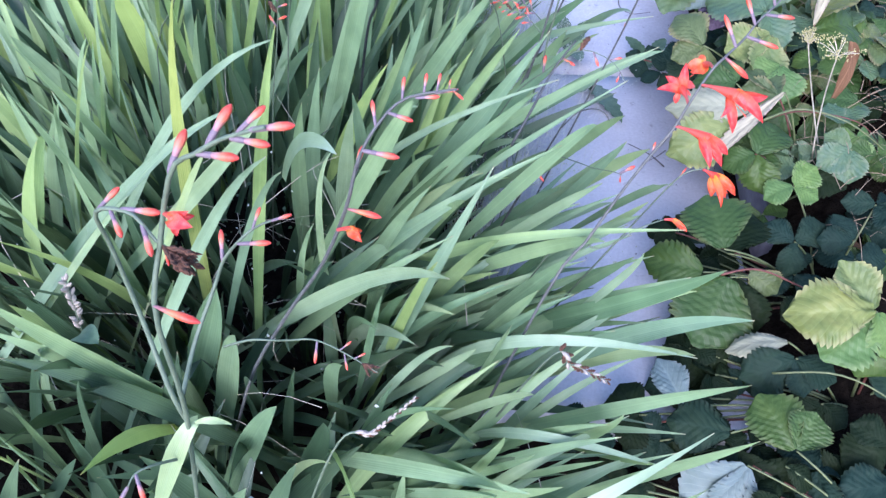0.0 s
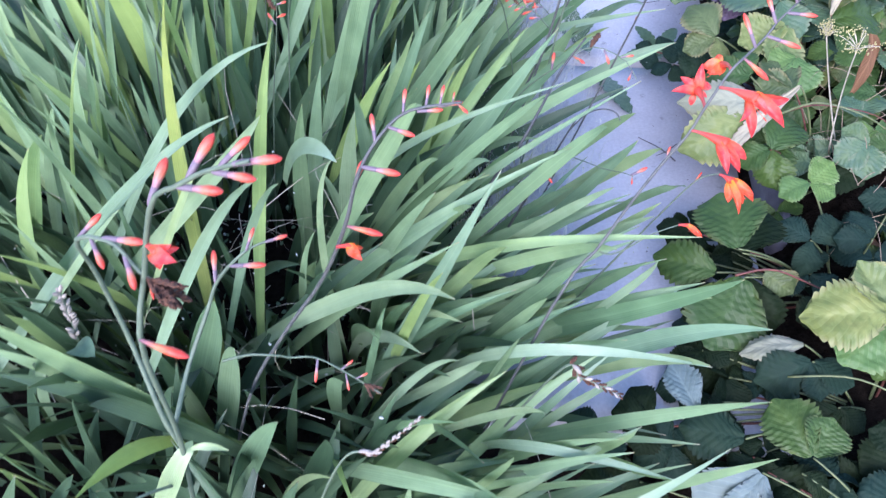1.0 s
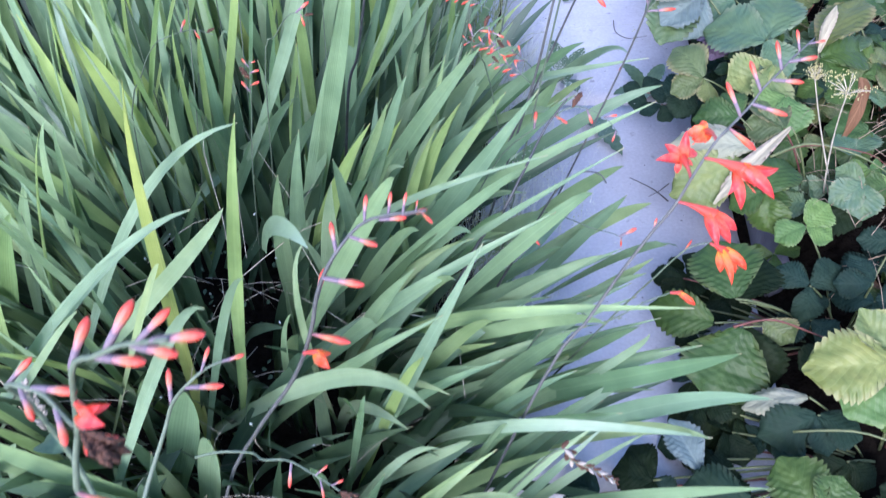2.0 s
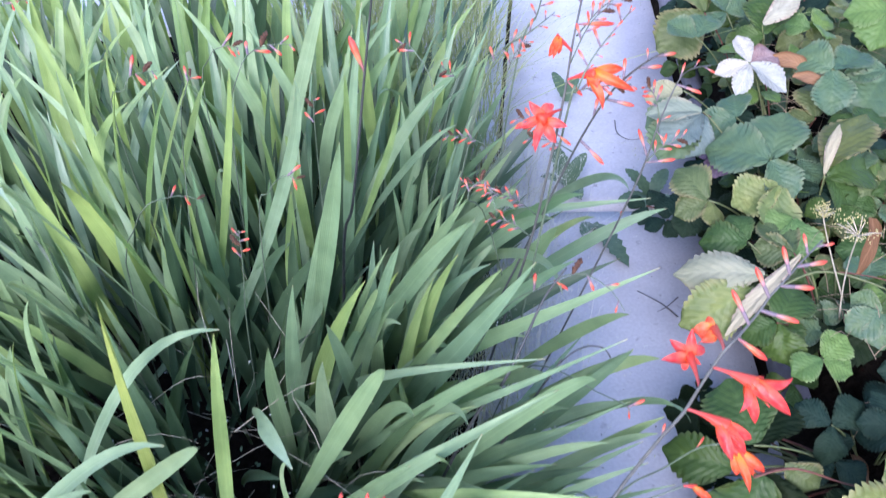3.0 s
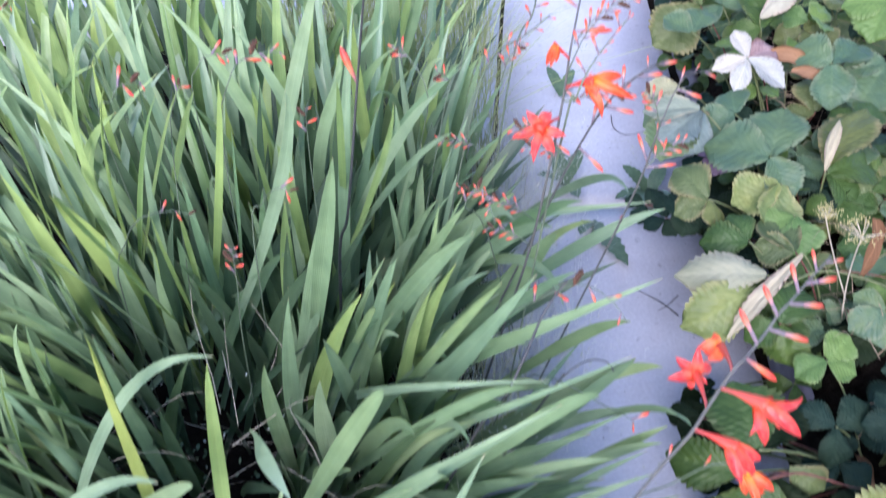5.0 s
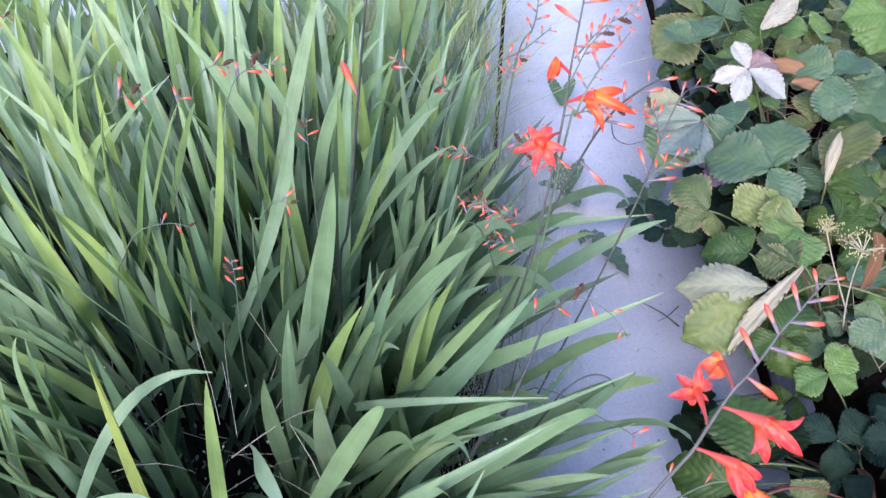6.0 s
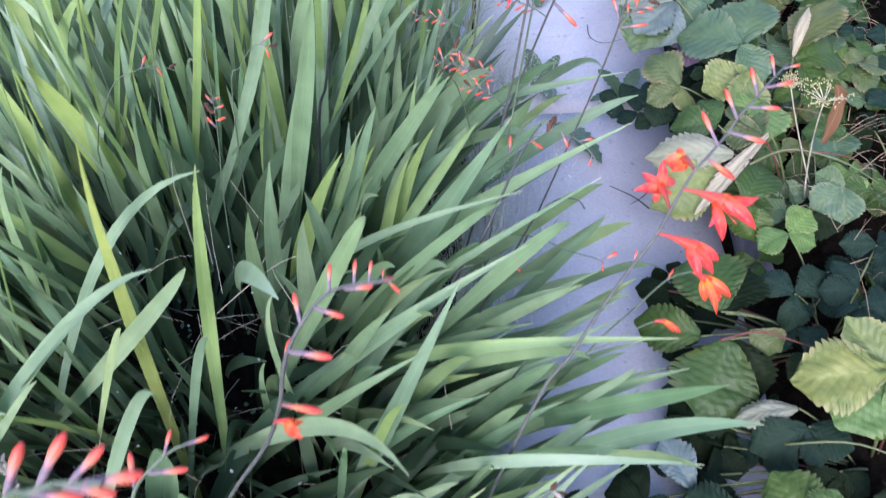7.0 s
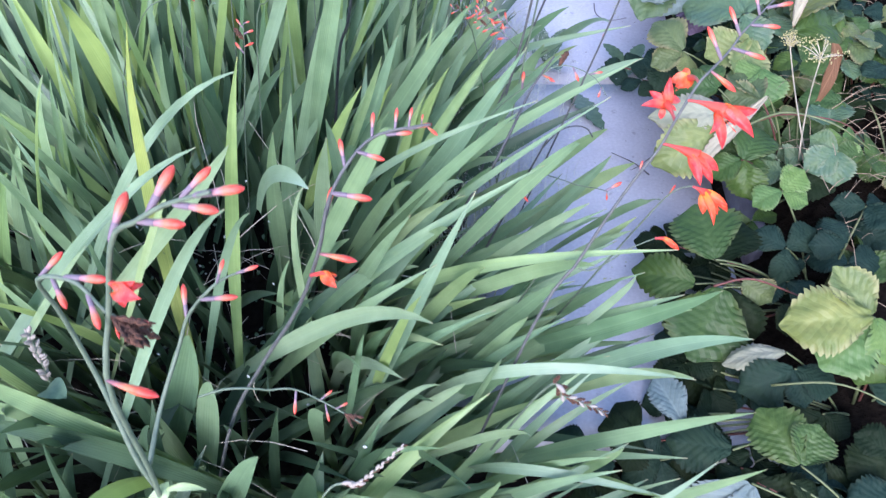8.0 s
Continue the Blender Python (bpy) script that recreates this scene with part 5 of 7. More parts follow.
def spike(points, thick, label, group="", first=0.6, count=8, size=0.03, kinds="bud", dark=False, spread=0.75, small=0.45, steps=26, category="flower", rooted=True):
    """A flower stalk through the points, with buds in two rows from `first` to its end."""
    pts = [Vector(p) for p in points]
    if rooted:
        n = len(pts)
        down = pts[0] - pts[1]
        k = min(pts[0].z / max(0.05, -down.z), 0.12 / max(0.001, Vector((down.x, down.y)).length))
        pts.insert(0, Vector((pts[0].x + down.x * k, pts[0].y + down.y * k, 0.0)))
        first = (first * (n - 1) + 1) / n
    thing = empty("flower_spike", pts[0], label, category, group)

    def fn(t):
        return catmull(pts, t)
    st = place("stem", tube("stem", fn, lambda t: thick * (1 - 0.62 * t), steps, 6), {True: STEM_DARK, False: STEM, 'purple': STEM_PURPLE}[dark])
    under(st, thing)
    names = kinds.split()
    for i in range(count):
        f = first + (1 - first) * (i + 0.2) / count
        p = fn(f)
        d = (fn(min(f + 0.02, 1)) - fn(max(f - 0.02, 0))).normalized()
        side = d.cross(VIEW).normalized() * (1 if i % 2 else -1)
        if side.length < 0.1:
            side = Vector((1 if i % 2 else -1, 0, 0))
        way = d * (1 - 0.35 * spread) + side * spread + VIEW * rnd.uniform(-0.2, 0.25)
        s = 1.18 * size * (1 - small * (i / max(1, count - 1)) ** 1.5) * rnd.uniform(0.9, 1.1)
        bud_on(thing, p, way, s, names[i % len(names)], rnd.uniform(-0.4, 0.4))
    return thing


def bloom(thing, base, throat, tips, colour='red', wide=1.0):
    """A trumpet flower: a curved tube from the stalk to the throat and a petal to each tip."""
    b, m = Vector(base), Vector(throat)
    way = m - b
    bulge = (b + m) / 2 + Vector((0, 0, 0.12 * way.length))
    tips = [Vector(t) for t in tips]
    reach = sum((t - m).length for t in tips) / len(tips)
    mouth = min(0.0066, 0.27 * reach) * wide
    fn = lambda t: bez(b, bulge, m + way * 0.12, t)
    me = tube("flower_tube", fn, lambda t: 0.0013 + (mouth - 0.0013) * max(0.0, (t - 0.25) / 0.75) ** 1.4, 12, 9)
    fl = place("flower", me, TUBE, None, "orange-red trumpet-shaped flower with pointed petals")
    under(fl, thing)
    middle = sum(tips, Vector()) / len(tips)
    axis = (middle - m).normalized() if (middle - m).length > 0.3 * reach else way.normalized()
    for t in tips:
        d = t - m
        radial = d - axis * d.dot(axis)
        radial = radial.normalized() if radial.length > 1e-4 else axis.orthogonal().normalized()
        at = m + radial * mouth * 0.55 - way.normalized() * 0.1 * reach
        d = t - at
        y = d.normalized()
        up = axis * 0.45 + VIEW * 0.8 + radial * rnd.uniform(-0.3, 0.3)
        up = up - y * up.dot(y)
        x = y.cross(up).normalized()
        z = x.cross(y)
        s = d.length * rnd.uniform(1.0, 1.08)
        w = min(1.3, 0.0205 / s) * wide * rnd.uniform(0.9, 1.15)
        mat = Matrix.Translation(at) @ Matrix((x, y, z)).transposed().to_4x4() @ Matrix.Diagonal((s * w, s, s, 1))
        child("petal", PETALS[colour], fl, mat)
    for k in range(3):
        a = m - way * 0.2
        tip = m + axis * (0.75 * reach) + Vector((rnd.gauss(0, 0.002), rnd.gauss(0, 0.002), rnd.gauss(0, 0.002)))
        child("stamen", STAMEN_MESH, fl, aim(a, tip - a, (tip - a).length, 0.0, 0.8))
    return fl


def bud_from(thing, base, tip, kind='bud', wide=1.0):
    """A bud from its place on the stalk to its tip."""
    a, b = Vector(base), Vector(tip)
    return bud_on(thing, a, b - a, (b - a).length * 1.04, kind, rnd.uniform(-0.4, 0.4), 0.8 * wide * min(1.3, 0.026 / (b - a).length) ** 0.5)


STAMEN_MESH = revolve("stamen", [(0, 0.012), (0.85, 0.012), (0.88, 0.035), (1.0, 0.02)], 5)
STAMEN_MESH.materials.append(PETAL_ORANGE)

left_spike = [(-0.190, 0.298, 0.300), (-0.138, 0.276, 0.480), (-0.120, 0.266, 0.550), (-0.102, 0.256, 0.640), (-0.090, 0.268, 0.680), (-0.067, 0.262, 0.730), (-0.050, 0.256, 0.745), (-0.035, 0.253, 0.755), (-0.015, 0.247, 0.765)]
drooping_spike = [(-0.134, 0.275, 0.500), (-0.137, 0.279, 0.530), (-0.146, 0.300, 0.580), (-0.142, 0.301, 0.640), (-0.131, 0.289, 0.680), (-0.105, 0.278, 0.690), (-0.091, 0.268, 0.680), (-0.075, 0.265, 0.670)]
short_spike = [(-0.122, 0.269, 0.540), (-0.121, 0.301, 0.550), (-0.106, 0.324, 0.580), (-0.096, 0.330, 0.600), (-0.079, 0.331, 0.620), (-0.068, 0.337, 0.625), (-0.051, 0.339, 0.630)]
middle_spike = [(-0.175, 0.430, 0.300), (-0.106, 0.405, 0.440), (-0.055, 0.390, 0.530), (-0.024, 0.372, 0.605), (-0.011, 0.370, 0.646), (0.002, 0.377, 0.668), (0.020, 0.386, 0.682), (0.051, 0.382, 0.691)]
flowering_spike = [(0.128, 0.503, 0.360), (0.165, 0.516, 0.430), (0.190, 0.526, 0.480), (0.211, 0.534, 0.517), (0.228, 0.540, 0.543), (0.238, 0.545, 0.567), (0.252, 0.553, 0.594), (0.262, 0.558, 0.604), (0.279, 0.573, 0.612), (0.287, 0.579, 0.622), (0.298, 0.586, 0.630), (0.310, 0.595, 0.638), (0.327, 0.608, 0.645)]
side_flower_stem = [(0.203, 0.612, 0.300), (0.220, 0.601, 0.350), (0.231, 0.568, 0.424), (0.248, 0.547, 0.486), (0.265, 0.541, 0.500)]
star_spike = [(0.094, 0.901, 0.250), (0.135, 0.851, 0.450), (0.155, 0.822, 0.580), (0.170, 0.834, 0.650), (0.177, 0.837, 0.700), (0.190, 0.866, 0.740), (0.198, 0.894, 0.760)]
trumpet_spike = [(0.097, 0.967, 0.250), (0.148, 0.941, 0.400), (0.186, 0.883, 0.550), (0.212, 0.840, 0.640), (0.230, 0.799, 0.690), (0.244, 0.766, 0.720)]
bud_spike = [(0.193, 0.944, 0.220), (0.248, 0.917, 0.420), (0.268, 0.895, 0.520), (0.277, 0.886, 0.580), (0.296, 0.891, 0.630), (0.309, 0.850, 0.660)]
far_spike = [(0.070, 1.115, 0.450), (0.108, 1.104, 0.560), (0.150, 1.044, 0.620), (0.181, 1.050, 0.640)]
far_spike_two = [(0.136, 1.182, 0.500), (0.167, 1.145, 0.600), (0.175, 1.139, 0.640), (0.191, 1.161, 0.660)]
far_spike_three = [(0.167, 0.832, 0.600), (0.180, 0.820, 0.660), (0.197, 0.831, 0.690), (0.229, 0.848, 0.720)]
dark_spike = [(-0.103, 0.916, 0.400), (-0.069, 0.881, 0.500), (-0.021, 0.851, 0.680), (0.006, 0.830, 0.780)]
cut_stem = [(0.073, 0.722, 0.207), (0.101, 0.700, 0.300), (0.129, 0.677, 0.393), (0.152, 0.659, 0.468)]
cut_stem_hook = [(0.146, 0.664, 0.449), (0.162, 0.663, 0.472), (0.178, 0.668, 0.475), (0.192, 0.667, 0.472), (0.198, 0.661, 0.465)]
cut_stem_two = [(0.055, 0.676, 0.340), (0.093, 0.668, 0.420), (0.117, 0.687, 0.460), (0.140, 0.718, 0.490), (0.163, 0.729, 0.520)]
spray = [(0.033, 0.807, 0.250), (0.084, 0.790, 0.380), (0.111, 0.777, 0.430), (0.135, 0.763, 0.460), (0.162, 0.739, 0.500), (0.184, 0.740, 0.500), (0.205, 0.715, 0.500), (0.215, 0.697, 0.490)]
near_spray = [(-0.165, 0.400, 0.408), (-0.136, 0.395, 0.426), (-0.109, 0.390, 0.433), (-0.086, 0.366, 0.467), (-0.065, 0.361, 0.475), (-0.041, 0.345, 0.484), (-0.010, 0.326, 0.484)]
spray_a = [(-0.442, 1.100, 0.500), (-0.359, 1.016, 0.600), (-0.340, 1.013, 0.620), (-0.300, 0.998, 0.630)]
spray_b = [(-0.316, 1.131, 0.500), (-0.269, 1.086, 0.600), (-0.239, 1.076, 0.620), (-0.217, 1.066, 0.620)]
spray_c = [(-0.248, 1.019, 0.500), (-0.200, 0.991, 0.620), (-0.175, 1.018, 0.640), (-0.132, 1.019, 0.640)]
spray_d = [(-0.321, 1.028, 0.500), (-0.292, 1.035, 0.580), (-0.280, 1.041, 0.600)]
spray_e = [(-0.141, 0.989, 0.400), (-0.123, 0.975, 0.520), (-0.108, 0.960, 0.600)]
spray_f = [(-0.201, 0.911, 0.450), (-0.166, 0.886, 0.520), (-0.134, 0.859, 0.560), (-0.115, 0.851, 0.560)]
spray_g = [(-0.422, 0.939, 0.360), (-0.345, 0.888, 0.480), (-0.303, 0.857, 0.530), (-0.285, 0.856, 0.540), (-0.241, 0.834, 0.560), (-0.212, 0.820, 0.560)]
spray_h = [(-0.226, 0.831, 0.350), (-0.186, 0.796, 0.480), (-0.167, 0.780, 0.550)]
spray_i = [(0.029, 1.121, 0.450), (0.051, 1.124, 0.520), (0.035, 1.111, 0.550)]
spray_j = [(-0.009, 1.096, 0.400), (0.026, 1.043, 0.550), (0.001, 1.073, 0.600), (-0.014, 1.079, 0.600)]
spray_k = [(0.088, 0.944, 0.400), (0.066, 0.878, 0.500), (0.087, 0.882, 0.520), (0.099, 0.844, 0.500)]
spray_l = [(-0.794, 1.448, 0.550), (-0.728, 1.414, 0.580), (-0.666, 1.381, 0.600)]
low_spray = [(0.145, 0.592, 0.340), (0.187, 0.554, 0.380), (0.220, 0.544, 0.420), (0.246, 0.548, 0.430)]
low_left_spike = [(-0.146, 0.266, 0.460), (-0.152, 0.248, 0.485), (-0.160, 0.239, 0.490), (-0.163, 0.231, 0.488)]
dry_head = [(0.123, 0.421, 0.360), (0.147, 0.408, 0.380), (0.178, 0.391, 0.380)]
dry_head_two = [(-0.063, 0.323, 0.360), (-0.022, 0.324, 0.400), (0.015, 0.332, 0.440)]
fine_stem = [(0.122, 0.789, 0.300), (0.200, 0.682, 0.380), (0.219, 0.649, 0.400)]

CL = "orange-red crocosmia bud spike on a grey-green stalk"
left = spike(left_spike, 0.0021, "crocosmia spike with fat purple and red buds", "flower spikes", count=0)
droop = spike(drooping_spike, 0.0019, "drooping crocosmia spike with buds and a shrivelled flower", "flower spikes", count=0, rooted=False)
short = spike(short_spike, 0.0016, CL, "flower spikes", count=0, rooted=False)
middle = spike(middle_spike, 0.0019, "tall crocosmia spike with red-tipped buds in two rows", "flower spikes", dark='purple', count=0)
flowering = spike(flowering_spike, 0.0018, "crocosmia spike with open orange-red flowers over the path edge", "flower spikes", dark='purple', count=0, steps=40)
side = spike(side_flower_stem, 0.0013, "thin crocosmia side stalk ending in an orange flower", "side stalks", count=0)
star = spike(star_spike, 0.0020, "crocosmia spike with an open star-shaped red flower", "flower spikes", dark='purple', count=0)
trumpet = spike(trumpet_spike, 0.0019, "crocosmia spike with a trumpet-shaped orange flower", "flower spikes", dark='purple', count=0)
budded = spike(bud_spike, 0.0017, CL, "flower spikes", dark='purple', count=0)
spike(far_spike, 0.0018, CL, "flower spikes", 0.3, 8, 0.017, spread=0.8)
spike(far_spike_two, 0.0018, CL, "flower spikes", 0.3, 9, 0.016, spread=0.8)
thin = spike(far_spike_three, 0.0015, CL, "flower spikes", count=0)
near = spike(near_spray, 0.0012, "thin crocosmia side stalk with small buds and a shrivelled tip", "side stalks", count=0, rooted=False)
lowest = spike(low_spray, 0.0013, "thin crocosmia side stalk ending in a nodding orange flower", "side stalks", count=0)
dk = spike(dark_spike, 0.0024, "dark bare crocosmia stalk with one red bud", "flower spikes", 0.98, 1, 0.02, dark=True)
bud_on(dk, dark_spike[2], (-0.25, 0.1, 0.9), 0.036, 'red')
cut = spike(cut_stem, 0.0024, "dark cut crocosmia stalk without flowers", "bare stalks", 0.9, 0, dark=True, category="plant stalk")
hook = place("tip", tube("tip", lambda t: catmull([Vector(p) for p in cut_stem_hook], t), lambda t: 0.0008, 14, 5), STEM_DARK)
under(hook, cut)
spike(cut_stem_two, 0.0024, "dark cut crocosmia stalk without flowers", "bare stalks", 0.9, 0, dark=True, category="plant stalk")
for pts, first, n, s in ((spray, 0.4, 6, 0.024), (spray_a, 0.6, 4, 0.028), (spray_b, 0.6, 4, 0.026), (spray_c, 0.5, 6, 0.026),
                         (spray_d, 0.7, 3, 0.024), (spray_e, 0.7, 4, 0.02), (spray_f, 0.75, 3, 0.022), (spray_g, 0.7, 3, 0.02), (spray_h, 0.62, 6, 0.02),
                         (spray_i, 0.6, 4, 0.022), (spray_j, 0.6, 5, 0.022), (spray_k, 0.4, 7, 0.02), (spray_l, 0.4, 4, 0.024), (fine_stem, 0.85, 2, 0.022)):
    spike(pts, 0.0011, "thin crocosmia side stalk with small orange buds", "side stalks", first, n, 0.74 * s, "bud red withered bud bud", spread=0.75, steps=16)
def twiglet(points, first, n, size):
    """A fine branch of a spike with many small buds and dried flowers."""
    spike(points, 0.0009, "fine crocosmia branch with many small pinkish buds", "side stalks", first, n, size, "bud bud red bud bud withered bud", spread=0.6, small=0.3, steps=14, rooted=False)


for k, (x, y, z, dx, dz, n) in enumerate(((0.182, 0.850, 0.70, 0.050, 0.045, 9), (0.170, 0.834, 0.65, 0.060, 0.012, 8), (0.160, 0.826, 0.60, -0.036, 0.040, 7),
                                          (0.175, 0.836, 0.68, 0.034, 0.060, 8), (0.186, 0.883, 0.55, -0.050, 0.030, 7), (0.148, 0.941, 0.42, -0.060, 0.050, 9),
                                          (0.135, 0.851, 0.46, -0.045, 0.040, 7), (0.268, 0.895, 0.52, 0.035, 0.040, 7), (0.277, 0.886, 0.58, -0.020, 0.050, 7),
                                          (0.110, 1.000, 0.40, -0.055, 0.045, 8), (0.090, 1.080, 0.44, -0.060, 0.030, 8), (0.120, 1.120, 0.52, 0.030, 0.060, 8))):
    twiglet([(x, y, z), (x + 0.45 * dx, y - 0.006, z + 0.65 * dz), (x + dx, y - 0.012, z + dz)], 0.3, n, 0.0125 + 0.001 * (k % 3))

low = spike(low_left_spike, 0.0013, CL, "flower spikes", 0.9, 0, rooted=False)
bud_on(low, low_left_spike[-1], (-0.3, -0.3, -0.4), 0.021, 'bud')
bud_on(low, low_left_spike[-2], (0.3, -0.6, -0.4), 0.019, 'bud')
spike(dry_head, 0.0014, "withered crocosmia spike with dry brownish pods", "dry heads", 0.15, 22, 0.0085, "withered seed withered", spread=0.4)
spike(dry_head_two, 0.0014, "dry pale grass seed head", "dry heads", 0.25, 26, 0.0068, "seed withered seed seed", spread=0.22, category="grass")

bud_from(left, (-0.068, 0.262, 0.729), (-0.061, 0.273, 0.744), 'bud', 1.15)
bud_from(left, (-0.044, 0.255, 0.749), (-0.034, 0.264, 0.763), 'bud', 1.15)
bud_from(left, (-0.028, 0.251, 0.759), (-0.017, 0.256, 0.768), 'bud', 1.15)
bud_from(left, (-0.022, 0.249, 0.762), (-0.005, 0.249, 0.765), 'bud', 1.15)
bud_from(left, (-0.032, 0.252, 0.756), (-0.016, 0.248, 0.756), 'bud', 1.15)
bud_from(left, (-0.050, 0.256, 0.745), (-0.032, 0.252, 0.746), 'bud', 1.15)
bloom(left, (-0.081, 0.267, 0.701), (-0.074, 0.261, 0.703), [(-0.066, 0.265, 0.701), (-0.063, 0.253, 0.706), (-0.074, 0.258, 0.695), (-0.065, 0.258, 0.710), (-0.070, 0.263, 0.699)], 'red', 0.85)
bud_from(left, (-0.101, 0.256, 0.646), (-0.078, 0.248, 0.642), 'red', 1.15)
bud_from(droop, (-0.129, 0.288, 0.682), (-0.117, 0.294, 0.692), 'bud', 1.10)
bud_from(droop, (-0.118, 0.283, 0.688), (-0.111, 0.271, 0.681), 'bud', 1.10)
bud_from(droop, (-0.111, 0.281, 0.690), (-0.091, 0.278, 0.691), 'bud', 1.10)
bud_from(droop, (-0.099, 0.274, 0.687), (-0.092, 0.260, 0.680), 'bud', 1.10)
bud_from(droop, (-0.089, 0.267, 0.678), (-0.074, 0.264, 0.667), 'withered', 0.40)
bud_from(droop, (-0.085, 0.266, 0.676), (-0.071, 0.262, 0.667), 'withered', 0.62)
bud_from(droop, (-0.088, 0.267, 0.678), (-0.076, 0.265, 0.671), 'withered', 0.39)
bud_from(droop, (-0.084, 0.266, 0.676), (-0.074, 0.265, 0.669), 'withered', 0.63)
bud_from(droop, (-0.089, 0.267, 0.678), (-0.074, 0.254, 0.674), 'withered', 0.65)
bud_from(droop, (-0.086, 0.266, 0.676), (-0.078, 0.261, 0.666), 'withered', 0.53)
bud_from(droop, (-0.088, 0.267, 0.678), (-0.081, 0.257, 0.671), 'withered', 0.65)
bud_from(droop, (-0.085, 0.266, 0.676), (-0.077, 0.256, 0.674), 'withered', 0.66)
bud_from(droop, (-0.088, 0.267, 0.678), (-0.074, 0.266, 0.671), 'withered', 0.50)
bud_from(droop, (-0.085, 0.266, 0.676), (-0.070, 0.264, 0.676), 'withered', 0.37)
bud_from(droop, (-0.089, 0.267, 0.678), (-0.080, 0.255, 0.678), 'withered', 0.47)
bud_from(droop, (-0.085, 0.266, 0.676), (-0.085, 0.263, 0.670), 'withered', 0.57)
bud_from(droop, (-0.088, 0.267, 0.678), (-0.072, 0.261, 0.680), 'withered', 0.55)
bud_from(droop, (-0.086, 0.266, 0.676), (-0.076, 0.264, 0.677), 'withered', 0.62)
bud_from(droop, (-0.089, 0.267, 0.678), (-0.081, 0.266, 0.669), 'withered', 0.51)
bud_from(droop, (-0.085, 0.266, 0.676), (-0.074, 0.256, 0.676), 'withered', 0.61)
bud_from(droop, (-0.089, 0.267, 0.679), (-0.074, 0.258, 0.668), 'withered', 0.62)
bud_from(droop, (-0.084, 0.266, 0.676), (-0.075, 0.261, 0.666), 'withered', 0.45)
bud_from(droop, (-0.088, 0.267, 0.678), (-0.081, 0.265, 0.674), 'withered', 0.69)
bud_from(droop, (-0.086, 0.266, 0.676), (-0.082, 0.266, 0.674), 'withered', 0.62)
bud_from(droop, (-0.088, 0.267, 0.678), (-0.085, 0.258, 0.675), 'red', 0.80)
bud_from(droop, (-0.086, 0.267, 0.677), (-0.073, 0.264, 0.678), 'red', 0.70)
bud_from(short, (-0.097, 0.330, 0.599), (-0.097, 0.341, 0.615), 'bud', 1.00)
bud_from(short, (-0.073, 0.334, 0.624), (-0.068, 0.341, 0.635), 'bud', 1.00)
bud_from(short, (-0.084, 0.330, 0.615), (-0.063, 0.329, 0.617), 'bud', 1.00)
bud_from(short, (-0.062, 0.338, 0.627), (-0.049, 0.338, 0.632), 'bud', 1.00)
bud_from(middle, (-0.014, 0.369, 0.637), (-0.009, 0.383, 0.649), 'bud', 1.05)
bud_from(middle, (0.002, 0.377, 0.668), (-0.000, 0.387, 0.680), 'bud', 1.05)
bud_from(middle, (0.018, 0.386, 0.681), (0.019, 0.395, 0.691), 'bud', 1.05)
bud_from(middle, (0.031, 0.386, 0.685), (0.033, 0.392, 0.695), 'bud', 1.05)
bud_from(middle, (0.039, 0.384, 0.688), (0.041, 0.389, 0.697), 'bud', 1.05)
bud_from(middle, (0.009, 0.382, 0.675), (0.024, 0.375, 0.674), 'bud', 1.05)
bud_from(middle, (-0.007, 0.371, 0.655), (0.015, 0.366, 0.654), 'bud', 1.05)
bud_from(middle, (0.026, 0.385, 0.683), (0.040, 0.384, 0.685), 'bud', 1.05)
bud_from(middle, (0.038, 0.384, 0.687), (0.051, 0.384, 0.690), 'bud', 1.05)
bud_from(middle, (0.046, 0.383, 0.690), (0.047, 0.384, 0.696), 'bud', 1.05)
bud_from(middle, (-0.024, 0.372, 0.606), (-0.001, 0.366, 0.605), 'red', 1.10)
bud_from(middle, (0.048, 0.383, 0.690), (0.054, 0.375, 0.690), 'red', 1.00)
bloom(middle, (-0.033, 0.375, 0.583), (-0.022, 0.372, 0.587), [(-0.016, 0.374, 0.583), (-0.015, 0.361, 0.587), (-0.020, 0.370, 0.579), (-0.016, 0.364, 0.590)], 'orange', 0.85)
bloom(flowering, (0.238, 0.545, 0.566), (0.241, 0.584, 0.555), [(0.228, 0.594, 0.563), (0.219, 0.576, 0.562), (0.237, 0.579, 0.544), (0.247, 0.574, 0.556), (0.254, 0.591, 0.556), (0.242, 0.591, 0.577)], 'red', 1.00)
bloom(flowering, (0.253, 0.554, 0.596), (0.259, 0.592, 0.574), [(0.256, 0.602, 0.579), (0.247, 0.581, 0.574), (0.244, 0.595, 0.572), (0.255, 0.581, 0.573), (0.248, 0.592, 0.568)], 'orange', 1.15)
bloom(flowering, (0.246, 0.549, 0.583), (0.268, 0.534, 0.583), [(0.298, 0.538, 0.578), (0.290, 0.516, 0.571), (0.271, 0.518, 0.557), (0.258, 0.516, 0.575), (0.278, 0.539, 0.582), (0.276, 0.521, 0.579)], 'red', 1.00)
bloom(flowering, (0.230, 0.541, 0.547), (0.253, 0.528, 0.544), [(0.275, 0.524, 0.530), (0.256, 0.506, 0.531), (0.270, 0.517, 0.523), (0.253, 0.513, 0.539), (0.264, 0.527, 0.536)], 'red', 1.00)
bloom(side, (0.264, 0.541, 0.499), (0.275, 0.535, 0.495), [(0.273, 0.525, 0.480), (0.278, 0.511, 0.483), (0.295, 0.527, 0.480), (0.290, 0.523, 0.492), (0.286, 0.525, 0.479)], 'orange', 0.85)
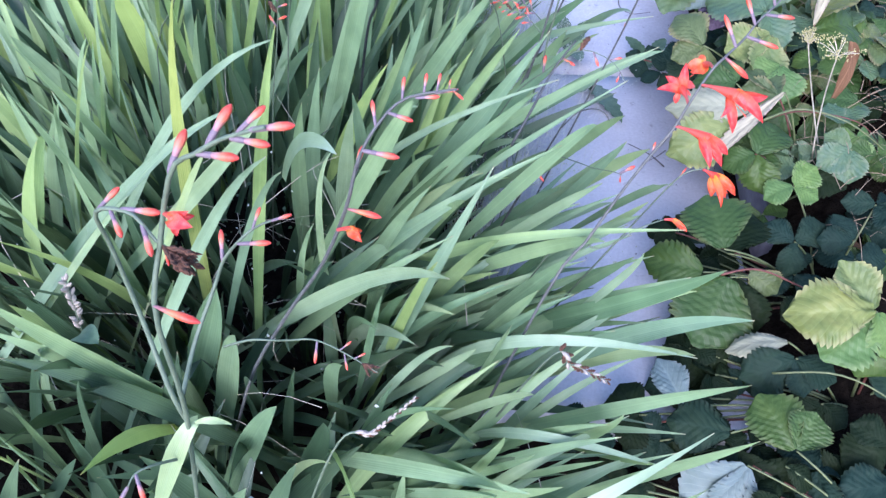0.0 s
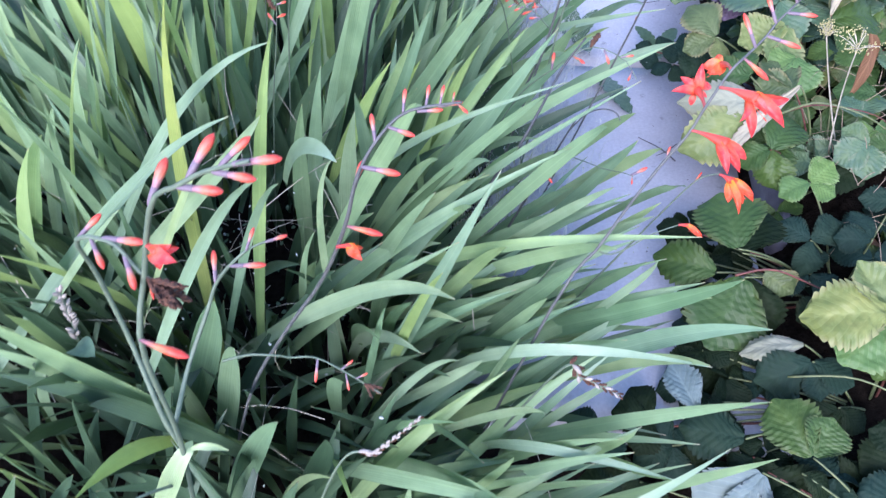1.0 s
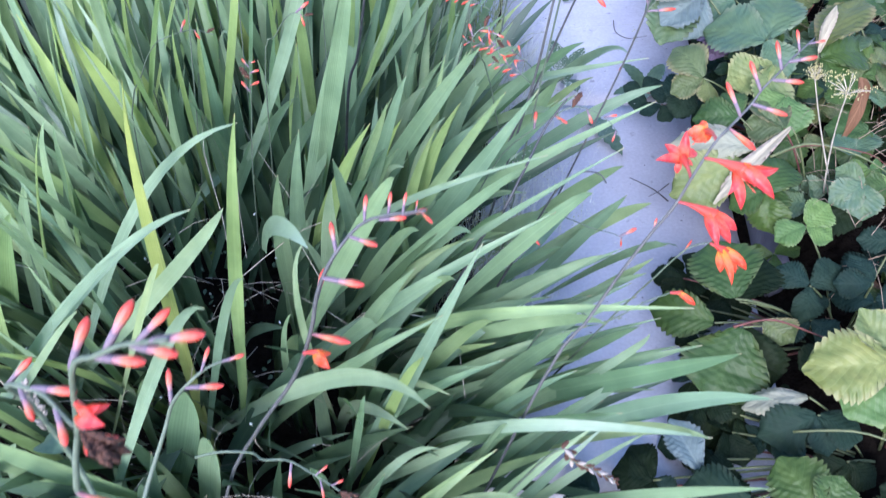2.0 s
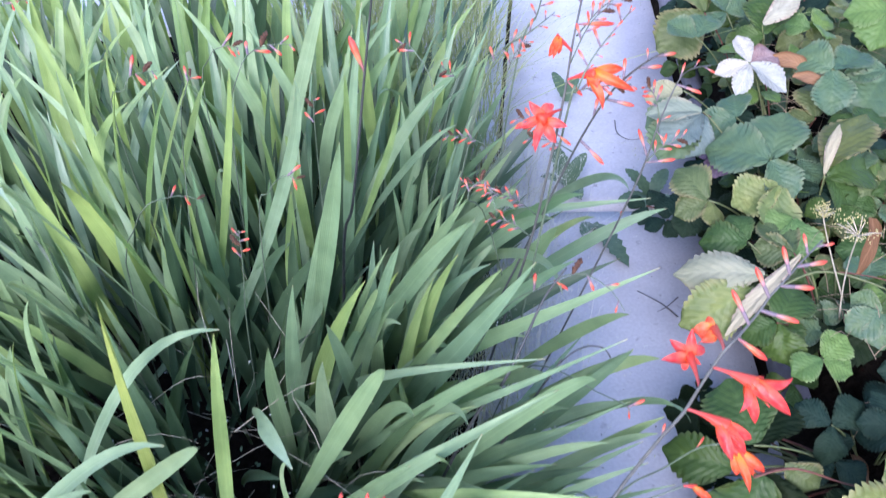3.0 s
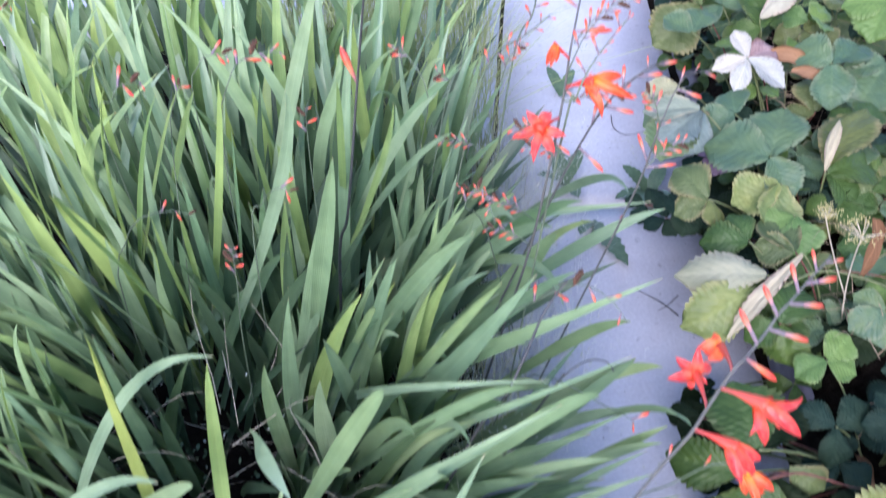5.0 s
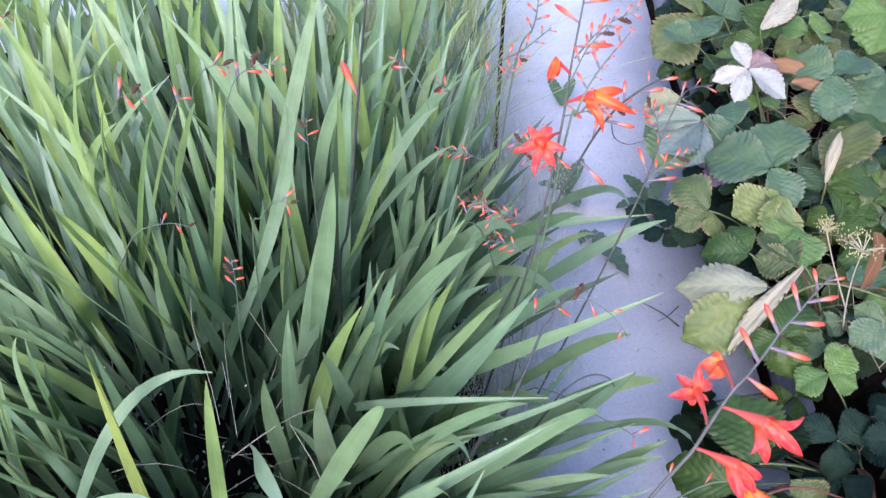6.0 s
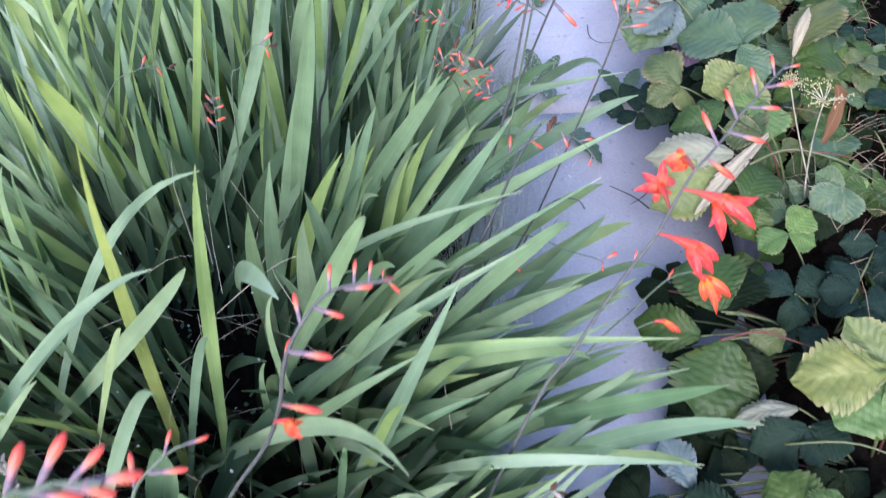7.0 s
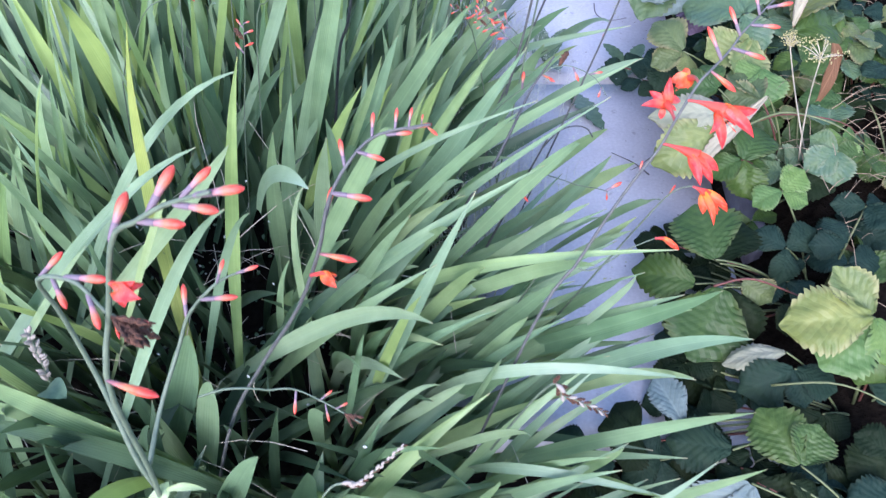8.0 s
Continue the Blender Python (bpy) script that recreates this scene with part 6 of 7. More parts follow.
bloom(lowest, (0.244, 0.548, 0.429), (0.253, 0.546, 0.430), [(0.267, 0.541, 0.419), (0.262, 0.535, 0.430), (0.261, 0.546, 0.424), (0.257, 0.535, 0.430)], 'orange', 0.70)
bud_from(side, (0.247, 0.549, 0.482), (0.254, 0.553, 0.490), 'red', 0.90)
bud_from(flowering, (0.271, 0.565, 0.608), (0.260, 0.577, 0.630), 'bud', 0.95)
bud_from(flowering, (0.280, 0.574, 0.613), (0.305, 0.566, 0.607), 'bud', 0.95)
bud_from(flowering, (0.286, 0.578, 0.621), (0.277, 0.588, 0.640), 'bud', 0.95)
bud_from(flowering, (0.294, 0.583, 0.627), (0.316, 0.580, 0.626), 'bud', 0.95)
bud_from(flowering, (0.301, 0.588, 0.632), (0.296, 0.597, 0.650), 'bud', 0.95)
bud_from(flowering, (0.306, 0.592, 0.636), (0.326, 0.592, 0.639), 'bud', 0.95)
bud_from(flowering, (0.315, 0.599, 0.640), (0.312, 0.605, 0.654), 'bud', 0.95)
bud_from(flowering, (0.322, 0.604, 0.643), (0.333, 0.603, 0.646), 'bud', 0.95)
bud_from(flowering, (0.213, 0.535, 0.520), (0.216, 0.539, 0.531), 'bud', 0.95)
bud_from(flowering, (0.261, 0.558, 0.604), (0.280, 0.545, 0.593), 'red', 1.20)
bloom(star, (0.167, 0.831, 0.635), (0.147, 0.815, 0.635), [(0.122, 0.813, 0.629), (0.136, 0.818, 0.652), (0.159, 0.829, 0.643), (0.169, 0.805, 0.632), (0.159, 0.805, 0.614), (0.138, 0.790, 0.618)], 'red', 1.10)
bloom(star, (0.172, 0.835, 0.664), (0.195, 0.828, 0.671), [(0.224, 0.836, 0.671), (0.231, 0.812, 0.660), (0.204, 0.813, 0.645), (0.198, 0.813, 0.666), (0.191, 0.824, 0.661)], 'orange', 1.05)
bloom(star, (0.176, 0.835, 0.693), (0.163, 0.838, 0.705), [(0.155, 0.831, 0.691), (0.158, 0.820, 0.696), (0.164, 0.833, 0.692), (0.156, 0.823, 0.700)], 'orange', 0.75)
bud_from(star, (0.191, 0.869, 0.742), (0.220, 0.869, 0.746), 'red', 1.00)
bud_from(star, (0.186, 0.856, 0.730), (0.167, 0.864, 0.747), 'red', 1.00)
bud_from(star, (0.181, 0.844, 0.714), (0.214, 0.842, 0.714), 'red', 1.00)
bud_from(star, (0.172, 0.835, 0.663), (0.185, 0.823, 0.654), 'red', 1.00)
bud_from(star, (0.194, 0.879, 0.751), (0.172, 0.882, 0.764), 'bud', 1.00)
bud_from(star, (0.162, 0.824, 0.612), (0.174, 0.814, 0.605), 'red', 1.00)
bud_from(thin, (0.202, 0.834, 0.695), (0.196, 0.841, 0.711), 'bud', 0.90)
bud_from(thin, (0.208, 0.837, 0.701), (0.215, 0.836, 0.706), 'bud', 0.90)
bud_from(thin, (0.201, 0.833, 0.695), (0.209, 0.833, 0.699), 'bud', 0.90)
bud_from(thin, (0.197, 0.831, 0.690), (0.203, 0.826, 0.689), 'bud', 0.90)
bud_from(thin, (0.190, 0.826, 0.681), (0.182, 0.832, 0.695), 'bud', 0.90)
bud_from(thin, (0.188, 0.824, 0.678), (0.195, 0.824, 0.683), 'bud', 0.90)
bud_from(thin, (0.221, 0.844, 0.713), (0.218, 0.850, 0.727), 'bud', 0.90)
bud_from(thin, (0.227, 0.847, 0.718), (0.233, 0.847, 0.724), 'bud', 0.90)
bud_from(thin, (0.213, 0.840, 0.706), (0.222, 0.843, 0.715), 'bud', 0.90)
bud_from(thin, (0.228, 0.847, 0.719), (0.230, 0.848, 0.726), 'bud', 0.90)
bud_from(trumpet, (0.202, 0.857, 0.608), (0.207, 0.867, 0.625), 'bud', 1.00)
bud_from(trumpet, (0.211, 0.843, 0.636), (0.237, 0.836, 0.631), 'bud', 1.00)
bud_from(trumpet, (0.222, 0.819, 0.669), (0.224, 0.828, 0.685), 'bud', 1.00)
bud_from(trumpet, (0.230, 0.800, 0.689), (0.250, 0.798, 0.690), 'bud', 1.00)
bud_from(trumpet, (0.235, 0.788, 0.701), (0.235, 0.791, 0.711), 'bud', 1.00)
bud_from(trumpet, (0.239, 0.779, 0.709), (0.255, 0.778, 0.712), 'bud', 1.00)
bud_from(trumpet, (0.192, 0.874, 0.571), (0.215, 0.856, 0.552), 'bud', 1.00)
bud_from(budded, (0.294, 0.892, 0.625), (0.299, 0.899, 0.639), 'bud', 0.85)
bud_from(budded, (0.291, 0.893, 0.619), (0.315, 0.884, 0.612), 'bud', 0.85)
bud_from(budded, (0.302, 0.877, 0.644), (0.307, 0.879, 0.652), 'bud', 0.85)
bud_from(budded, (0.306, 0.863, 0.653), (0.316, 0.856, 0.649), 'bud', 0.85)
bud_from(budded, (0.275, 0.887, 0.571), (0.276, 0.890, 0.581), 'bud', 0.85)
bud_from(budded, (0.275, 0.887, 0.568), (0.282, 0.877, 0.561), 'bud', 0.85)
bud_from(budded, (0.269, 0.894, 0.523), (0.301, 0.894, 0.524), 'bud', 0.85)
bud_from(budded, (0.270, 0.893, 0.530), (0.262, 0.909, 0.557), 'bud', 0.85)
bud_from(budded, (0.249, 0.916, 0.426), (0.252, 0.919, 0.435), 'bud', 0.85)
bud_from(budded, (0.277, 0.886, 0.581), (0.288, 0.886, 0.586), 'bud', 0.85)
bud_from(near, (-0.062, 0.360, 0.476), (-0.063, 0.345, 0.467), 'bud', 0.90)
bud_from(near, (-0.041, 0.345, 0.484), (-0.032, 0.348, 0.491), 'bud', 0.90)
bud_from(near, (-0.037, 0.342, 0.484), (-0.034, 0.331, 0.479), 'bud', 0.90)
bud_from(near, (-0.029, 0.337, 0.485), (-0.020, 0.338, 0.490), 'bud', 0.90)
bud_from(near, (-0.022, 0.333, 0.485), (-0.010, 0.326, 0.483), 'withered', 0.59)
bud_from(near, (-0.022, 0.333, 0.485), (-0.016, 0.324, 0.481), 'withered', 0.53)
bud_from(near, (-0.022, 0.333, 0.485), (-0.014, 0.329, 0.486), 'withered', 0.79)
bud_from(near, (-0.022, 0.333, 0.485), (-0.018, 0.328, 0.484), 'withered', 0.63)
bud_from(near, (-0.022, 0.333, 0.485), (-0.022, 0.330, 0.487), 'withered', 0.56)
bud_from(near, (-0.022, 0.333, 0.485), (-0.009, 0.329, 0.485), 'withered', 0.52)
bud_from(cut, (0.125, 0.680, 0.380), (0.136, 0.670, 0.373), 'red', 1.00)

# ---- small things: weeds, litter, dry heads ----


def strip(verts, faces, pts, width, across):
    """Adds a thin grass blade through pts to the lists."""
    n = len(pts)
    base = len(verts)
    for i, p in enumerate(pts):
        w = width * (1 - 0.85 * i / (n - 1))
        verts.append(p - across * w)
        verts.append(p + across * w)
    for i in range(n - 1):
        q = base + 2 * i
        faces.append((q, q + 1, q + 3, q + 2))


def grain(verts, faces, p, way, size):
    """Adds a small seed, a stretched octahedron."""
    y = way.normalized()
    x = y.cross(Vector((0.3, 0.2, 0.9))).normalized()
    z = x.cross(y)
    b = len(verts)
    verts.extend([p, p + y * size, p + y * size * 0.45 + x * size * 0.28, p + y * size * 0.45 + z * size * 0.28, p + y * size * 0.45 - x * size * 0.28, p + y * size * 0.45 - z * size * 0.28])
    for k in range(4):
        k2 = 2 + (k + 1) % 4
        faces.append((b, b + 2 + k, b + k2))
        faces.append((b + 1, b + k2, b + 2 + k))


def grass_patch(name, seed, count, spot, tall, material, label, width=0.0012, seeds=0.5, wild=0.11):
    """Fine grasses and weeds that nobody could count, as one thing."""
    r = random.Random(seed)
    verts, faces = [], []
    for _ in range(count):
        b = spot(r)
        lean = Vector((r.gauss(0.02, wild), r.gauss(-0.01, wild), 0))
        h = r.uniform(*tall)
        pts = [b + lean * (t * t) * (h / 0.2) + Vector((0, 0, h * t)) for t in (0, 0.3, 0.6, 0.85, 1.0)]
        turn = r.uniform(0, 3.14)
        strip(verts, faces, pts, width * r.uniform(0.6, 1.4), Vector((math.cos(turn), math.sin(turn) * 0.5, 0.2)))
        if r.random() < seeds:
            for k in range(r.randint(3, 8)):
                p = pts[-1] + Vector((r.gauss(0, 0.008), r.gauss(0, 0.008), r.uniform(-0.045, 0.006)))
                grain(verts, faces, p, Vector((r.gauss(0, 1), r.gauss(0, 1), 0.8)), r.uniform(0.002, 0.0045))
    ob = place(name, mesh_of(name, verts, faces, smooth=False), material)
    tagged(ob, label, "grass", kind="stuff")


GRASS_PALE = plain("pale_grass", (0.30, 0.33, 0.16), (0.46, 0.47, 0.28), 90, 0.7)
GRASS_GREEN = plain("fresh_grass", (0.20, 0.27, 0.085), (0.34, 0.40, 0.16), 90, 0.6)
TINY_WHITE = plain("small_white_leaf", (0.50, 0.52, 0.47), (0.68, 0.70, 0.64), 200, 0.7)
HAY = plain("brown_hay", (0.14, 0.10, 0.065), (0.30, 0.23, 0.15), 120, 0.85)
TWIG = plain("twig", (0.06, 0.05, 0.05), (0.13, 0.11, 0.10), 200, 0.8)

grass_patch("fine_grass", 31, 1500, lambda r: Vector((r.uniform(-0.55, 0.10), r.uniform(1.65, 2.8), 0.0)), (0.14, 0.42), GRASS_GREEN, "fine green grass and weeds between the path slabs", 0.0019)
grass_patch("fine_grass", 32, 700, lambda r: Vector((r.uniform(-0.35, 0.13), r.uniform(1.5, 2.7), 0.0)), (0.10, 0.34), GRASS_PALE, "fine pale seeding grass beside the path joint")
grass_patch("fine_grass", 34, 420, lambda r: (lambda y: Vector((-0.05 + 0.08 * y + r.gauss(0, 0.05), y, 0.0)))(r.uniform(0.8, 1.7)), (0.05, 0.22), GRASS_PALE, "fine pale weeds growing at the side of the slab", 0.0011, 0.7, 0.08)
grass_patch("dry_weeds", 33, 1100, lambda r: (lambda y: Vector((0.02 + 0.08 * y + r.gauss(0, 0.06), y, 0.0)))(r.uniform(0.85, 1.65)), (0.05, 0.19), TINY_WHITE, "dry whitish fine weeds along the edge of the slab", 0.0005, 0.95, 0.06)


def straw_litter():
    """Loose pale stalks and small pale leaves lying in the hollow of the clump."""
    r = random.Random(41)
    verts, faces = [], []
    for _ in range(64):
        a = Vector((r.gauss(-0.31, 0.16), r.gauss(0.84, 0.15), r.uniform(0.03, 0.26)))
        turn = r.uniform(0, 6.28)
        d = Vector((math.cos(turn), math.sin(turn) * 0.7, r.gauss(0.25, 0.4))).normalized() * r.uniform(0.06, 0.22)
        pts = [a + d * t + Vector((0.012 * math.sin(4 * t + turn), 0, 0.03 * math.sin(3 * t))) for t in (0, 0.2, 0.4, 0.6, 0.8, 1.0)]
        strip(verts, faces, pts, r.uniform(0.0003, 0.0008), d.cross(VIEW).normalized())
    for _ in range(32):
        a = Vector((r.gauss(-0.24, 0.13), r.gauss(0.55, 0.10), r.uniform(0.05, 0.28)))
        turn = r.uniform(0, 6.28)
        d = Vector((math.cos(turn), math.sin(turn) * 0.7, r.gauss(0.3, 0.4))).normalized() * r.uniform(0.05, 0.16)
        pts = [a + d * t + Vector((0, 0, 0.015 * math.sin(3 * t))) for t in (0, 0.35, 0.7, 1.0)]
        strip(verts, faces, pts, r.uniform(0.0003, 0.0006), d.cross(VIEW).normalized())
    tagged(place("straw_litter", mesh_of("straw_litter", verts, faces, smooth=False), STRAW), "thin dry pale stalks tangled between the leaf bases", "straw", kind="stuff")
    verts, faces = [], []
    for _ in range(80):
        p = Vector((r.gauss(-0.28, 0.17), r.gauss(0.72, 0.20), r.uniform(0.05, 0.3)))
        grain(verts, faces, p, Vector((r.gauss(0, 1), r.gauss(0, 1), r.gauss(0, 1))), r.uniform(0.003, 0.008))
    tagged(place("small_weed", mesh_of("small_weed", verts, faces), TINY_WHITE), "small whitish dried weed leaves between the leaf bases", "weed", kind="stuff")
    verts, faces = [], []
    for _ in range(170):
        p = Vector((r.gauss(-0.32, 0.16), r.gauss(0.86, 0.15), r.uniform(0.01, 0.14)))
        y = Vector((r.gauss(0, 1), r.gauss(0, 1), r.gauss(0.2, 0.4))).normalized()
        s = y.cross(VIEW).normalized() * r.uniform(0.0016, 0.0032)
        n, q = s.cross(y) * 0.4, len(verts)
        size = r.uniform(0.007, 0.012)
        verts.extend([p, p + y * size * 0.35 + s + n, p + y * size * 0.7 + s * 0.8 + n, p + y * size, p + y * size * 0.7 - s * 0.8 + n, p + y * size * 0.35 - s + n])
        faces.extend([(q, q + 1, q + 2, q + 3), (q, q + 3, q + 4, q + 5)])
    tagged(place("chickweed", mesh_of("chickweed", verts, faces), WEED), "low green weed with tiny leaves in the shade", "weed", kind="stuff")


straw_litter()


def bed_litter():
    """Dry stalks and threads caught between the strawberry leaves."""
    r = random.Random(43)
    verts, faces = [], []
    for _ in range(260):
        y = r.choice((r.gauss(1.38, 0.07), r.gauss(0.98, 0.08), r.uniform(0.6, 1.7)))
        a = Vector((0.56 + 0.08 * (y - 0.9) + r.uniform(0.0, 0.28), y, 0.6 * min(0.36, 0.12 + 0.3 * (y - 0.65)) + r.uniform(0.0, 0.09)))
        turn = r.uniform(0, 6.28)
        d = Vector((math.cos(turn), math.sin(turn) * 0.7, r.gauss(0.1, 0.3))).normalized() * r.uniform(0.03, 0.11)
        pts = [a + d * t + Vector((0, 0, 0.012 * math.sin(3 * t))) for t in (0, 0.35, 0.7, 1.0)]
        strip(verts, faces, pts, r.uniform(0.0004, 0.0009), d.cross(VIEW).normalized())
    tagged(place("straw_litter", mesh_of("bed_straw", verts, faces, smooth=False), HAY), "dry brownish stalks caught between strawberry leaves", "straw", kind="stuff")


bed_litter()


def weed(at, leaves, label):
    """A rosette of lobed leaves on the slab."""
    thing = empty("weed", at, label, "weed")
    for tip, width, lobes in leaves:
        a, b = Vector(at), Vector(tip)
        d = b - a
        side = d.cross(Vector((0, 0, 1))).normalized()
        verts, faces, uvs = [], [], []
        for i in range(15):
            t = i / 14
            half = width * (0.18 + math.sin(math.pi * min(1, 0.1 + 0.9 * t)) ** 0.8) * (1 - 0.35 * lobes * (i % 2))
            if i == 14:
                half = 0.001
            p = a + d * t + Vector((0, 0, 0.010 * math.sin(3.1 * t) + 0.004))
            for u in (-1, 0, 1):
                verts.append(p + side * (half * u) + Vector((0, 0, 0.003 * abs(u))))
                uvs.append((0.5 + 0.5 * u, t))
        for i in range(14):
            for k in range(2):
                q = i * 3 + k
                faces.append((q, q + 1, q + 4, q + 3))
        ob = place("leaf", mesh_of("weed_leaf", verts, faces, uvs), WEED)
        under(ob, thing)
    return thing


weed((0.300, 1.42, 0.003), [((0.351, 1.270, 0.008), 0.020, 0.9), ((0.27, 1.36, 0.02), 0.014, 0.5)], "dark green lobed weed leaf lying on the slab")
weed((0.262, 1.56, 0.003), [((0.24, 1.66, 0.05), 0.018, 0.4), ((0.31, 1.62, 0.05), 0.016, 0.4), ((0.28, 1.47, 0.03), 0.018, 0.5), ((0.20, 1.55, 0.04), 0.015, 0.4)], "small green weed growing in the slab joint")
weed((0.44, 1.50, 0.003), [((0.36, 1.47, 0.02), 0.016, 0.6), ((0.40, 1.42, 0.03), 0.018, 0.6), ((0.47, 1.43, 0.03), 0.016, 0.6), ((0.39, 1.56, 0.04), 0.016, 0.6), ((0.48, 1.55, 0.04), 0.016, 0.5)], "low dark weed at the slab joint beside the bed")
weed((0.30, 1.95, 0.003), [((0.27, 2.03, 0.05), 0.014, 0.4), ((0.34, 2.02, 0.04), 0.014, 0.4)], "small green weed on the path further off")


def stalk(name, pts, radius, material, label, category):
    v = [Vector(p) for p in pts]
    ob = place(name, tube(name, lambda t: catmull(v, t), lambda t: radius * (1 - 0.6 * t), 14, 5), material)
    return tagged(ob, label, category)


stalk("twig", [(0.419, 1.139, 0.004), (0.395, 1.17, 0.009), (0.358, 1.212, 0.004)], 0.0016, TWIG, "thin dark twig lying on the slab", "twig")
stalk("twig", [(0.43, 1.19, 0.004), (0.405, 1.165, 0.006), (0.385, 1.155, 0.004)], 0.0012, TWIG, "thin dark twig lying on the slab", "twig")
stalk("twig", [(0.413, 1.839, 0.004), (0.408, 1.77, 0.010), (0.434, 1.735, 0.010), (0.483, 1.754, 0.004)], 0.0014, TWIG, "thin curved twig lying on the slab", "twig")


def slab_crumbs():
    """Specks of soil and plant dust on the slab, thicker along its sides."""
    r = random.Random(51)
    verts, faces = [], []
    for _ in range(260):
        y = r.uniform(0.85, 2.2)
        x = r.choice((r.gauss(0.43, 0.04), r.gauss(0.10, 0.06), r.uniform(0.02, 0.46)))
        p = along(min(max(x, 0.01), 0.46), y, 0.0005)
        grain(verts, faces, p, Vector((r.gauss(0, 1), r.gauss(0, 1), 0.05)), r.uniform(0.0015, 0.005))
    tagged(place("crumbs", mesh_of("crumbs", verts, faces, smooth=False), TWIG), "dark crumbs of soil and dry bits on the slab", "soil", kind="stuff")


slab_crumbs()
stalk("runner", [(0.398, 0.712, 0.165), (0.45, 0.72, 0.168), (0.52, 0.716, 0.135), (0.60, 0.74, 0.07)], 0.0021, PETIOLE_RED, "red strawberry runner arching over the bed", "runner")
stalk("runner", [(0.50, 0.97, 0.24), (0.56, 0.985, 0.25), (0.63, 0.96, 0.24), (0.72, 0.97, 0.17)], 0.0022, PETIOLE, "yellowish strawberry runner over the leaves", "runner")
stalk("runner", [(0.51, 0.98, 0.235), (0.57, 1.00, 0.235), (0.66, 0.99, 0.22), (0.74, 1.02, 0.14)], 0.0016, PETIOLE_RED, "thin reddish strawberry runner over the leaves", "runner")
stalk("runner", [(0.46, 0.60, 0.09), (0.53, 0.58, 0.12), (0.60, 0.55, 0.10), (0.67, 0.52, 0.03)], 0.0018, PETIOLE, "pale strawberry runner over dark leaves", "runner")
stalk("runner", [(0.52, 0.66, 0.10), (0.58, 0.67, 0.11), (0.66, 0.63, 0.07)], 0.0013, PETIOLE, "pale strawberry runner over dark leaves", "runner")


def umbel(base, top, radius, label):
    """A dried umbel: a stalk, rays and clusters of tiny grains."""
    r = random.Random(9)
    a, b = Vector(base), Vector(top)
    thing = empty("umbel_flower", a, label, "flower")
    m = (a + b) / 2 + Vector((-0.012, 0, 0.02))
    under(place("stem", tube("umbel_stem", lambda t: bez(a, m, b, t), lambda t: 0.0014 - 0.0006 * t, 10, 5), STRAW), thing)
    across = Vector((1, 0, 0))
    upward = VIEW.cross(across).normalized()
    upward = upward if upward.z > 0 else -upward
    verts, faces = [], []
    for k in range(16):
        w, q = r.uniform(0, 6.28), math.sqrt(r.random())
        tip = b + across * (math.cos(w) * q * radius) + upward * (math.sin(w) * q * radius * 0.8 + 0.010) + VIEW * (0.018 - 0.012 * q)
        under(place("ray", tube("ray", lambda t: bez(b, (b + tip) / 2 + Vector((0, 0, 0.003)), tip, t), lambda t: 0.0005, 4, 4), STRAW), thing)
        for _ in range(9):
            p = tip + Vector((r.gauss(0, 0.0038), r.gauss(0, 0.0038), r.gauss(0, 0.0025)))
            grain(verts, faces, p, Vector((r.gauss(0, 1), r.gauss(0, 1), 1)), r.uniform(0.0022, 0.0036))
    head = place("seed_head", mesh_of("seed_head", verts, faces), UMBEL)
    head["kind"] = "stuff"
    under(head, thing)


umbel((0.60, 0.97, 0.16), (0.522, 0.876, 0.410), 0.027, "dried cream umbel flower head above strawberry leaves")
umbel((0.62, 1.00, 0.16), (0.506, 0.930, 0.395), 0.012, "small pale umbel flower head above strawberry leaves")


